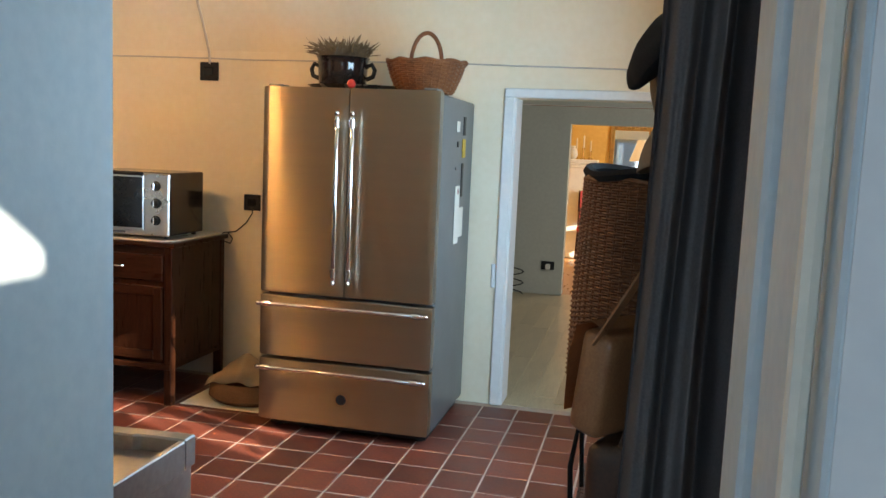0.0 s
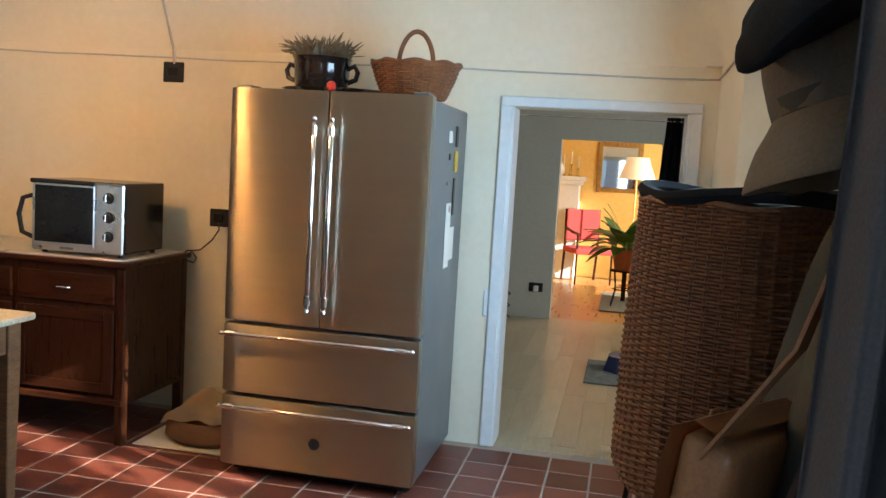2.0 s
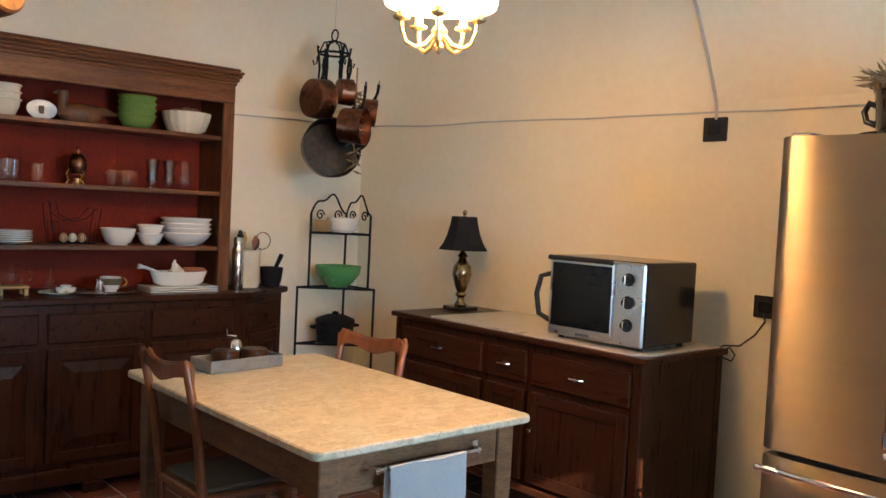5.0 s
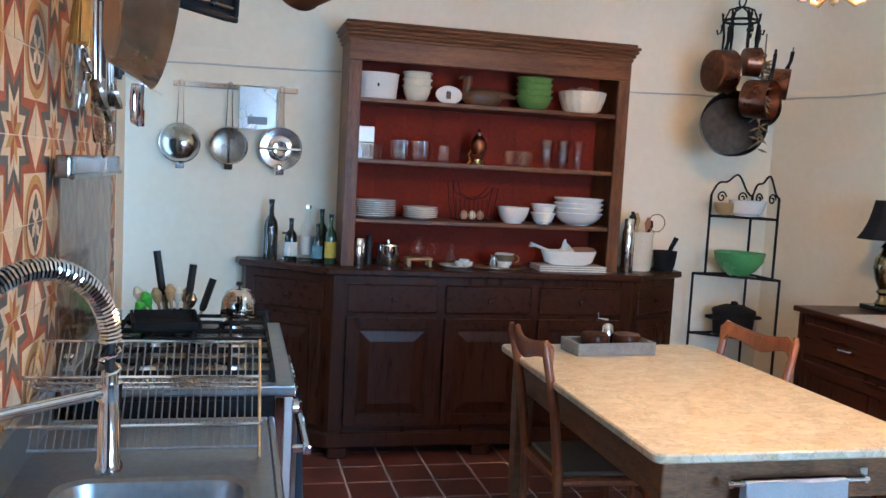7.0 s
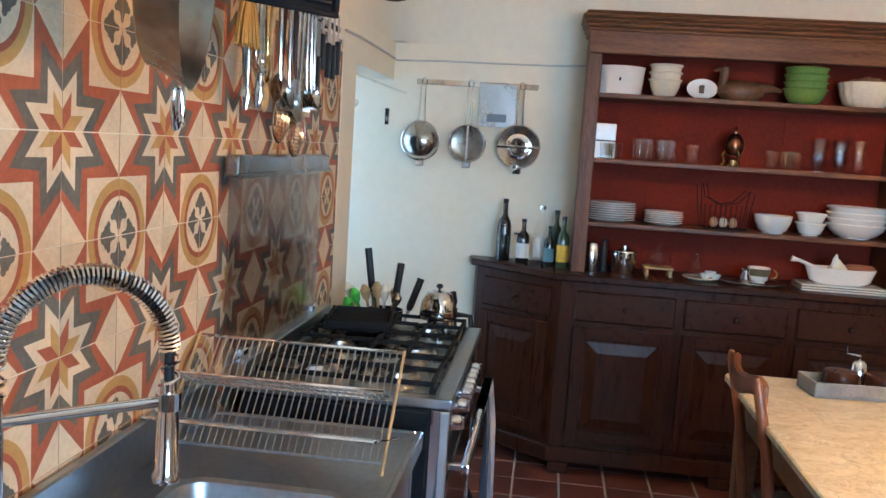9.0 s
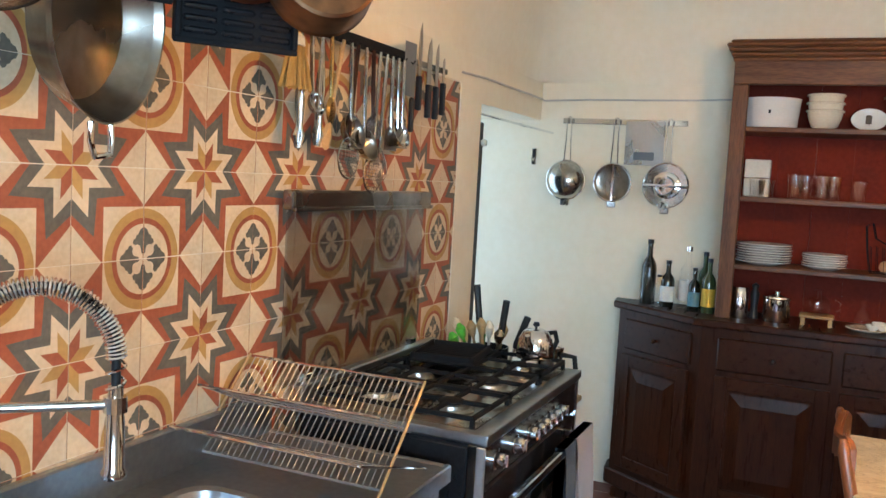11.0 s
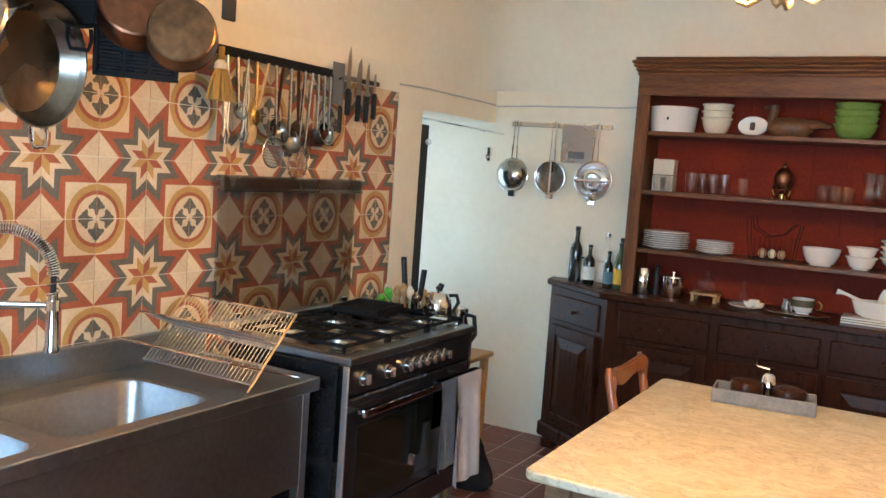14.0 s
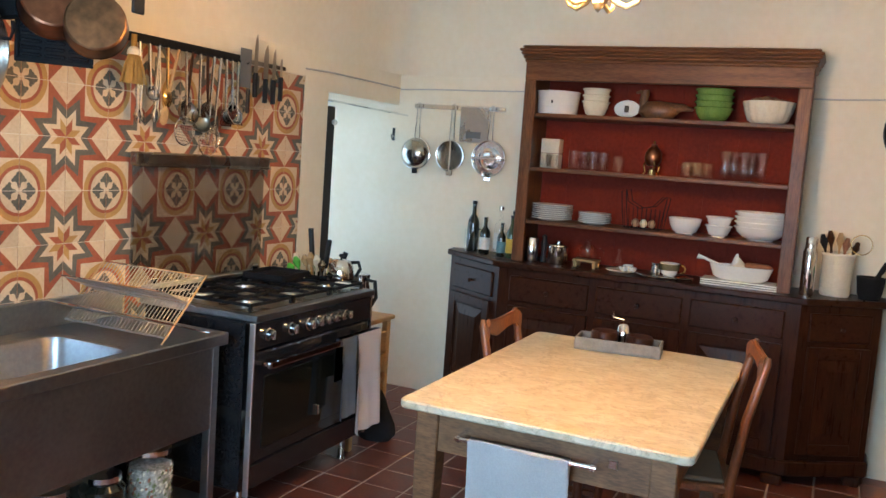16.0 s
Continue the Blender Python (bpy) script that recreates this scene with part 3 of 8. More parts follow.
for a in ((-3.2, -3.1, NY + 0.20, FY, 0, 2.6), (1.7, 1.8, NY + 0.20, 6.3, 0, 2.6), (1.7, 1.8, 7.7, FY, 0, 2.6), (1.7, 1.8, 6.3, 7.7, 0, 0.8), (1.7, 1.8, 6.3, 7.7, 2.2, 2.6), (-3.1, -0.765, FY, FY + 0.18, 0, 2.6), (FXR, 1.7, FY, FY + 0.18, 0, 2.6), (-0.765, FXR, FY, FY + 0.18, 1.80, 2.6), (-3.1, -0.72, NY + 0.201, NY + 0.204, 0, 2.6), (0.18, 1.7, NY + 0.201, NY + 0.204, 0, 2.6)):
    solid("wall_corridor", box(*a), GREYWALL, "grey-green plaster wall of the corridor", "wall", kind="structure")
solid("ceiling_corridor", box(-3.2, 1.8, NY + 0.2, FY + 0.18, 2.6, 2.7), WHITE, "white plaster ceiling of the corridor", "ceiling", kind="structure")
sit = bmesh.new()
SITY = 12.9
for a in ((-2.0, -1.9, FY + 0.18, SITY, 0, 2.7), (1.9, 2.0, FY + 0.18, 10.4, 0, 2.7), (1.9, 2.0, 12.0, SITY, 0, 2.7), (1.9, 2.0, 10.4, 12.0, 0, 0.7), (1.9, 2.0, 10.4, 12.0, 2.3, 2.7), (-1.9, 1.9, SITY, SITY + 0.15, 0, 2.7), (-1.9, -0.77, FY + 0.181, FY + 0.19, 0, 2.7), (0.205, 1.9, FY + 0.181, FY + 0.19, 0, 2.7)):
    box(*a, bm=sit)
solid("wall_sitting_room", sit, YELLOWWALL, "ochre yellow plaster walls of the sitting room", "wall", kind="structure")
solid("ceiling_sitting_room", box(-2.0, 2.0, FY + 0.18, SITY + 0.15, 2.7, 2.8), WHITE, "white plaster ceiling of the sitting room", "ceiling", kind="structure")
solid("floor_sitting_room", box(-2.0, 2.0, FY + 0.10, SITY, -0.06, -0.005), ORANGEFLOOR, "honey coloured wooden floor", "floor", kind="structure")
solid("floor_hall", box(-1.6, 1.6, -2.2, SY - 0.30, -0.08, -0.004), COTTO, "terracotta floor of the entrance hall", "floor", kind="structure")
solid("ground", box(-300, 300, -300, 300, -0.5, -0.1), mat("ground_earth", (0.16, 0.14, 0.09), rough=0.9, scale=0.5), "bare earth outside the house", "ground", kind="structure")

# ---- refrigerator ----
FX0, FX1, FF, FTOP = -1.842, -0.930, 4.075, 1.768


def bar_handle(name, a, b, parent, out, r=0.011):
    """A round chrome bar with turned end knobs and two posts that stand off along out."""
    a, b, out = Vector(a), Vector(b), Vector(out)
    d = (b - a).normalized()
    h = part(name, tube([a - d * 0.03, a - d * 0.022, a - d * 0.014, a - d * 0.006, a, b, b + d * 0.006, b + d * 0.014, b + d * 0.022, b + d * 0.03], r, 12, taper=[0.5, 1.15, 1.15, 0.7, 1, 1, 0.7, 1.15, 1.15, 0.5]), CHROME, parent, "polished chrome bar handle", smooth=True)
    for p in (a + d * 0.03, b - d * 0.03):
        part("post", tube([p - out, p], r * 0.75, 10), CHROME, h, smooth=True)
        part("collar", tube([p - d * 0.02, p + d * 0.02], r * 1.45, 12), CHROME, h, smooth=True)
    return h


def bowed(x0, x1, z0, z1, left, right):
    """A door slab whose front rolls back towards its rounded outer edges."""
    pts = []
    n = 22
    for k in range(n + 1):
        u = k / n
        x = x0 + (x1 - x0) * u
        back = 0.0
        for on, s in ((left, x - x0), (right, x1 - x)):
            if on:
                back += 0.0065 * max(0.0, 1 - s / 0.13) ** 2 + (0.008 * max(0.0, 1 - s / 0.008) ** 2)
            else:
                back += 0.003 * max(0.0, 1 - s / 0.008)
        pts.append((x, FF + back))
    b = prism(pts + [(x1, FF + 0.07), (x0, FF + 0.07)], z0, z1)
    bmesh.ops.bevel(b, geom=[e for e in b.edges if abs(e.verts[0].co.z - e.verts[1].co.z) < 1e-6 and min(v.co.y for v in e.verts) < FF + 0.03], offset=0.004, segments=2, affect="EDGES")
    return b


def refrigerator():
    t = thing("refrigerator", pose(0, 0, 0), "brushed stainless steel french-door refrigerator with grey sides", "refrigerator")
    part("body", box(FX0 + 0.012, FX1 - 0.006, FF + 0.075, NY - 0.055, 0.05, FTOP - 0.012, 0.008), GREYPAINT, t, "grey painted side panels")
    part("plinth", box(FX0 + 0.03, FX1 - 0.03, FF + 0.10, NY - 0.10, 0.012, 0.05), BLACKPLASTIC, t)
    for x in (FX0 + 0.07, FX1 - 0.07):
        for y in (FF + 0.13, NY - 0.15):
            part("foot", lathe([(0, 0), (0.022, 0), (0.022, 0.012), (0.012, 0.016), (0.012, 0.05), (0, 0.05)], 10, m=pose(x, y, 0)), BLACKPLASTIC, t)
    mid = (FX0 + FX1) / 2
    for x0, x1, hx in ((FX0, mid - 0.003, mid - 0.042), (mid + 0.003, FX1, mid + 0.036)):
        d = part("door", bowed(x0, x1, 0.733, FTOP, x0 == FX0, False), STEEL, t, "brushed stainless steel door", smooth=True)
        bar_handle("handle", (hx, FF - 0.055, 0.83), (hx, FF - 0.055, 1.625), d, (0, -0.055, 0))
        part("hinge_cap", box(x0 + 0.02 if x0 == FX0 else x1 - 0.09, x0 + 0.09 if x0 == FX0 else x1 - 0.02, FF + 0.02, FF + 0.12, FTOP - 0.002, FTOP + 0.012, 0.004), GREYPAINT, d)
    for z0, z1 in ((0.402, 0.715), (0.062, 0.384)):
        d = part("drawer", bowed(FX0, FX1, z0, z1, True, False), STEEL, t, "brushed stainless steel freezer drawer", smooth=True)
        bar_handle("handle", (FX0 + 0.035, FF - 0.05, z1 - 0.035), (FX1 - 0.035, FF - 0.05, z1 - 0.035), d, (0, -0.05, 0), 0.0105)
    part("badge", lathe([(0, 0), (0.026, 0), (0.030, -0.003), (0.030, -0.006), (0.026, -0.007), (0.02, -0.004), (0, -0.004)], 24, m=pose(mid, FF - 0.0005, 0.205, -90, 0, 0) @ Matrix.Diagonal((1, 1, -1, 1))), [BLACKM], t, "round dark metal badge")
    # notes and magnets on the side
    sx = FX1 - 0.005
    note = [("note", 4.50, 4.60, 0.99, 1.30, PAPER), ("note", 4.60, 4.70, 1.02, 1.18, PAPER), ("magnet", 4.48, 4.545, 1.585, 1.64, PAPER), ("magnet", 4.50, 4.53, 1.505, 1.535, BLACKPLASTIC), ("magnet", 4.63, 4.70, 1.45, 1.55, YELLOWP), ("magnet", 4.48, 4.56, 1.385, 1.40, GREYPAINT), ("magnet", 4.64, 4.69, 1.57, 1.67, BLACKPLASTIC), ("magnet", 4.63, 4.67, 1.24, 1.42, BLACKPLASTIC), ("magnet", 4.54, 4.58, 1.255, 1.285, REDP)]
    for nm, y0, y1, z0, z1, mm in note:
        q = solid(nm, box(sx, sx + 0.004, y0, y1, z0, z1, 0.001), mm, {"note": "white paper note stuck on the refrigerator side", "magnet": "small magnet on the refrigerator side"}[nm], nm, group="notes on the refrigerator")
    return t


refrigerator()

# ---- buffet ----


def panel_door(name, parent, x0, x1, y, z0, z1, wood, woodh, out=-1, stile=0.055, knob=None, raised=True):
    """A framed door in a plane of constant y that faces out."""
    f = y + out * 0.018
    d = part(name, box(x0, x1, min(y, f), max(y, f), z0, z1, 0.003), wood, parent)
    g = f + out * 0.008
    for a in ((x0, x0 + stile, z0, z1), (x1 - stile, x1, z0, z1)):
        part("stile", box(a[0], a[1], min(f, g), max(f, g), a[2], a[3], 0.002), wood, d)
    for a in ((z0, z0 + stile), (z1 - stile, z1)):
        part("rail", box(x0 + stile, x1 - stile, min(f, g), max(f, g), a[0], a[1], 0.002), woodh, d)
    if raised:
        b = bmesh.new()
        x2, x3, z2, z3 = x0 + stile + 0.012, x1 - stile - 0.012, z0 + stile + 0.012, z1 - stile - 0.012
        e = 0.05
        lo = [b.verts.new((x, f + out * 0.0005, z)) for x, z in ((x2, z2), (x3, z2), (x3, z3), (x2, z3))]
        hi = [b.verts.new((x, f + out * 0.012, z)) for x, z in ((x2 + e, z2 + e), (x3 - e, z2 + e), (x3 - e, z3 - e), (x2 + e, z3 - e))]
        b.faces.new(hi)
        for i in range(4):
            b.faces.new((lo[i], lo[(i + 1) % 4], hi[(i + 1) % 4], hi[i]))
        finish(b)
        part("raised_panel", b, wood, d)
    return d


BX0, BX1, BYF, BYB, BTOP = -4.06, -2.425, 4.235, 4.86, 0.925


def buffet():
    t = thing("sideboard", pose(0, 0, 0), "dark walnut sideboard with a grey marble inset top", "sideboard")
    x0, x1, yf, yb = BX0 + 0.03, BX1 - 0.03, BYF + 0.03, BYB
    body = part("body", box(x0, x1, yf, yb, 0.22, BTOP - 0.035, 0.004), WALNUT, t)
    for x in (x0 - 0.006, x1 - 0.042):
        for y in (yf - 0.012, yb - 0.05):
            part("leg", box(x, x + 0.048, y, y + 0.048, 0.0, BTOP - 0.036, 0.005), WALNUT, t)
    part("base_moulding", box(x0 - 0.004, x1 + 0.004, yf - 0.016, yb, 0.20, 0.235, 0.006), WALNUTH, t)
    part("lower_board", box(x0 + 0.03, x1 - 0.03, yf + 0.01, yb - 0.01, 0.205, 0.222), WALNUTH, t)
    top = part("top", box(BX0, BX1, BYF, BYB, BTOP - 0.035, BTOP - 0.008, 0.008, seg=2), WALNUTH, t)
    part("marble_inset", prism([(BX0 + 0.30, BYF + 0.02), (BX1 - 0.09, BYF + 0.02), (BX1 - 0.03, BYF + 0.09), (BX1 - 0.03, BYB - 0.02), (BX0 + 0.30, BYB - 0.02)], BTOP - 0.01, BTOP, bevel=0.003), GREYMARBLE, top, "grey veined marble slab")
    w = x1 - x0
    cols = ((x0 + 0.05, x0 + 0.66), (x0 + 0.70, x0 + 0.95), (x0 + 0.99, x1 - 0.05))
    for a, b in cols:
        dr = part("drawer", box(a, b, yf - 0.016, yf + 0.01, 0.70, 0.845, 0.006), WALNUTH, t)
        m = (a + b) / 2
        part("handle", tube([(m - 0.035, yf - 0.03, 0.775), (m - 0.03, yf - 0.04, 0.775), (m + 0.03, yf - 0.04, 0.775), (m + 0.035, yf - 0.03, 0.775)], 0.006, 8), CHROME, dr, "small metal handle", smooth=True)
        part("handle_base", rod((m, yf - 0.015, 0.775), (m, yf - 0.04, 0.775), 0.009), CHROME, dr)
        d = panel_door("door", t, a, b, yf, 0.26, 0.67, WALNUT, WALNUTH, raised=False, stile=0.05)
        part("knob", lathe([(0, 0), (0.008, 0), (0.008, 0.012), (0.013, 0.018), (0.010, 0.026), (0, 0.028)], 10, m=pose(a + 0.025, yf - 0.026, 0.50, 90, 0, 0)), BRASS, d)


buffet()

# ---- table ----
TX0, TX1, TY0, TY1, TTOP = -3.712, -2.380, 2.664, 3.537, 0.795


def table():
    t = thing("kitchen_table", pose(0, 0, 0), "worn wooden kitchen table with a cream marble top", "table")
    slab = []
    for cx, cy, a0 in ((TX1 - 0.03, TY1 - 0.03, 0), (TX0 + 0.03, TY1 - 0.03, 90), (TX0 + 0.03, TY0 + 0.03, 180), (TX1 - 0.03, TY0 + 0.03, 270)):
        slab += [(cx + 0.03 * math.cos(radians(a0 + 15 * k)), cy + 0.03 * math.sin(radians(a0 + 15 * k))) for k in range(7)]
    part("tabletop", prism(slab, TTOP - 0.026, TTOP, bevel=0.005), MARBLE, t, "cream veined marble slab with pale worn edge")
    a = 0.045
    x0, x1, y0, y1 = TX0 + a, TX1 - a, TY0 + a, TY1 - a
    for x, sx in ((x0, 1), (x1, -1)):
        for y, sy in ((y0, 1), (y1, -1)):
            b = bmesh.new()
            s = 0.072
            cx, cy = x + sx * s / 2, y + sy * s / 2
            rings = []
            for z, h in ((TTOP - 0.027, s / 2), (TTOP - 0.20, s / 2), (0.30, s / 2 * 0.82), (0.0, s / 2 * 0.66)):
                rings.append([b.verts.new((cx + i * h, cy + j * h, z)) for i, j in ((-1, -1), (1, -1), (1, 1), (-1, 1))])
            for p, q in zip(rings, rings[1:]):
                for i in range(4):
                    b.faces.new((p[i], q[i], q[(i + 1) % 4], p[(i + 1) % 4]))
            b.faces.new(rings[0]), b.faces.new(rings[-1][::-1])
            finish(b)
            bmesh.ops.bevel(b, geom=b.edges[:], offset=0.004, segments=1, affect="EDGES")
            part("leg", b, TABLEWOOD, t)
    z0, z1 = TTOP - 0.155, TTOP - 0.028
    part("apron", box(x0 + 0.07, x1 - 0.07, y0 + 0.012, y0 + 0.034, z0, z1, 0.003), TABLEWOOD, t)
    part("apron", box(x0 + 0.07, x1 - 0.07, y1 - 0.034, y1 - 0.012, z0, z1, 0.003), TABLEWOOD, t)
    part("apron", box(x0 + 0.012, x0 + 0.034, y0 + 0.07, y1 - 0.07, z0, z1, 0.003), TABLEWOOD, t)
    part("apron", box(x1 - 0.034, x1 - 0.012, y0 + 0.07, y1 - 0.07, z0, z1, 0.003), TABLEWOOD, t)
    bar = part("towel_bar", tube([(x1 + 0.052, TY0 + 0.20, 0.715), (x1 + 0.052, TY0 + 0.62, 0.715)], 0.007, 10), CHROME, t, "chrome towel bar", smooth=True)
    for y in (TY0 + 0.21, TY0 + 0.61):
        part("bracket", box(x1 - 0.012, x1 + 0.058, y - 0.006, y + 0.006, 0.705, 0.725, 0.002), CHROME, bar)
    part("plate", box(x1 - 0.010, x1 - 0.004, TY0 + 0.64, TY0 + 0.665, 0.703, 0.728, 0.002), CHROME, bar)
    # towel over the bar
    def shape(u, v):
        y = TY0 + 0.245 + 0.30 * u
        if v < 0.42:
            s = (0.42 - v) / 0.42
            return (x1 + 0.040 - 0.004 * s, y, 0.722 - 0.30 * s)
        if v < 0.5:
            return (x1 + 0.040 + 0.024 * (v - 0.42) / 0.08, y, 0.725)
        s = (v - 0.5) / 0.5
        return (x1 + 0.064 + 0.004 * math.sin(9 * u + 2 * s) * s + 0.004, y + 0.006 * math.sin(3 * s), 0.722 - 0.42 * s + 0.004 * math.sin(7 * u))
    solid("kitchen_towel", cloth(0, 0, 16, 40, shape, 0.003), LINEN, "white linen towel hanging on the table's bar", "towel", smooth=True)


table()

# ---- hutch ----
HX, HB = -4.76, -5.095


def hutch():
    t = thing("hutch", pose(0, 0, 0), "reddish brown wooden hutch with open shelves and a red painted back", "hutch")
    # base with canted ends; front at x = FXB
    fb, bt = -4.655, 0.965
    front0, front1 = 2.10, 3.70
    outline = [(HB, 1.66), (fb - 0.30, 1.66 + 0.02), (fb - 0.03, front0), (fb - 0.03, front1), (fb - 0.26, 4.07), (HB, 4.07)]
    part("base", prism(outline, 0.10, bt - 0.035), WALNUT, t)
    out2 = [(HB, 1.625), (fb - 0.31, 1.645), (fb, front0 - 0.03), (fb, front1 + 0.03), (fb - 0.25, 4.11), (HB, 4.11)]
    part("worktop", prism(out2, bt - 0.034, bt, bevel=0.007), WALNUTH, t)
    out3 = [(HB, 1.64), (fb - 0.305, 1.655), (fb - 0.012, front0 - 0.015), (fb - 0.012, front1 + 0.015), (fb - 0.255, 4.09), (HB, 4.09)]
    part("base_moulding", prism(out3, 0.055, 0.135, bevel=0.008), WALNUT, t)
    for y in (front0, front1 - 0.10, (front0 + front1) / 2 - 0.05):
        part("bracket_foot", box(fb - 0.07, fb - 0.012, y, y + 0.10, 0.0, 0.056, 0.008), WALNUT, t)
    for x, y in ((fb - 0.29, 1.70), (fb - 0.26, 3.98), (HB + 0.01, 1.68), (HB + 0.01, 3.99)):
        part("bracket_foot", box(x - 0.03 if x > HB + 0.02 else x, x + 0.03, y, y + 0.08, 0.0, 0.056, 0.008), WALNUT, t)
    # front: three drawers over three doors
    n = 3
    w = (front1 - front0 - 0.10) / n
    for i in range(n):
        a = front0 + 0.05 + i * w + 0.02
        b = a + w - 0.04
        q = pose(fb - 0.03, 0, 0, 0, 0, 90)
        dr = part("drawer", box(a, b, -0.016, 0.01, 0.745, 0.89, 0.007, m=q), WALNUTH, t)
        part("knob", lathe([(0, 0), (0.007, 0), (0.007, 0.01), (0.014, 0.02), (0.011, 0.03), (0, 0.032)], 12, m=q @ pose((a + b) / 2, -0.016, 0.815, 90, 0, 0)), WALNUT, dr)
        d = panel_door("door", t, a, b, 0.0, 0.17, 0.72, WALNUT, WALNUTH)
        for o in (d, *d.children):
            o.data.transform(q)
    # canted end doors
    for (xa, ya), (xb, yb) in ((outline[1], outline[2]), (outline[3], outline[4])):
        L = math.hypot(xb - xa, yb - ya)
        ang = math.degrees(math.atan2(yb - ya, xb - xa))
        q = pose(xa, ya, 0, 0, 0, ang)
        dr = part("drawer", box(0.05, L - 0.05, -0.012, 0.01, 0.745, 0.89, 0.006, m=q), WALNUTH, t)
        part("knob", lathe([(0, 0), (0.007, 0), (0.007, 0.01), (0.013, 0.02), (0, 0.028)], 12, m=q @ pose(L / 2, -0.012, 0.815, 90, 0, 0)), WALNUT, dr)
        d = panel_door("door", t, 0.05, L - 0.05, 0.0, 0.17, 0.72, WALNUT, WALNUTH)
        for o in (d, *d.children):
            o.data.transform(q)
    # upper shelves
    y0, y1, top = 2.143, 3.633, 2.10
    for y in (y0, y1 - 0.035):
        part("side", box(HB, HX - 0.02, y, y + 0.035, bt, top, 0.003), CHERRY, t)
    for y in (y0 - 0.004, y1 - 0.062):
        part("face_stile", box(HX - 0.02, HX + 0.004, y, y + 0.066, bt, 1.99, 0.004), CHERRY, t)
    part("face_board", box(HX - 0.02, HX + 0.006, y0 - 0.004, y1 + 0.004, 1.99, 2.10, 0.004), CHERRYH, t)
    for i, (o, z0, z1) in enumerate(((0.008, 2.088, 2.108), (0.017, 2.108, 2.128), (0.028, 2.128, 2.146), (0.036, 2.146, 2.164), (0.022, 2.164, 2.180))):
        part("cornice", box(HB, HX + 0.006 + o, y0 - o - 0.004, y1 + o + 0.004, z0 + 0.0005 * i, z1, 0.007), CHERRYH, t)
    nb = 9
    for i in range(nb):
        a = y0 + 0.036 + (y1 - y0 - 0.072) * i / nb
        part("back_board", box(HB, HB + 0.014, a + 0.0002, a + (y1 - y0 - 0.072) / nb - 0.0002, bt, 2.09, 0.0006), REDBACK, t)
    for z in (1.812, 1.508, 1.208):
        part("shelf", box(HB + 0.014, HX - 0.02, y0 + 0.035, y1 - 0.035, z - 0.022, z, 0.003), CHERRYH, t)


hutch()

# ---- sink ----
SX0, SX1, SYF, STOP = -2.745, -0.905, 1.735, 0.80


def basin(x0, x1, y0, y1, z, depth):
    """A pressed bowl with rounded corners, open above."""
    b = bmesh.new()
    def loop(inset, r, zz):
        pts = []
        for cx, cy, a0 in ((x1 - inset - r, y1 - inset - r, 0), (x0 + inset + r, y1 - inset - r, 90), (x0 + inset + r, y0 + inset + r, 180), (x1 - inset - r, y0 + inset + r, 270)):
            for k in range(6):
                a = radians(a0 + 18 * k)
                pts.append(b.verts.new((cx + r * math.cos(a), cy + r * math.sin(a), zz)))
        return pts
    loops = [loop(0, 0.07, z), loop(0.012, 0.065, z - 0.006), loop(0.02, 0.06, z - 0.03), loop(0.035, 0.06, z - depth + 0.04), loop(0.05, 0.06, z - depth + 0.012), loop(0.085, 0.05, z - depth)]
    for p, q in zip(loops, loops[1:]):
        for i in range(24):
            b.faces.new((p[i], p[(i + 1) % 24], q[(i + 1) % 24], q[i]))
    b.faces.new(loops[-1])
    return b, [v.co.copy() for v in loops[0]]


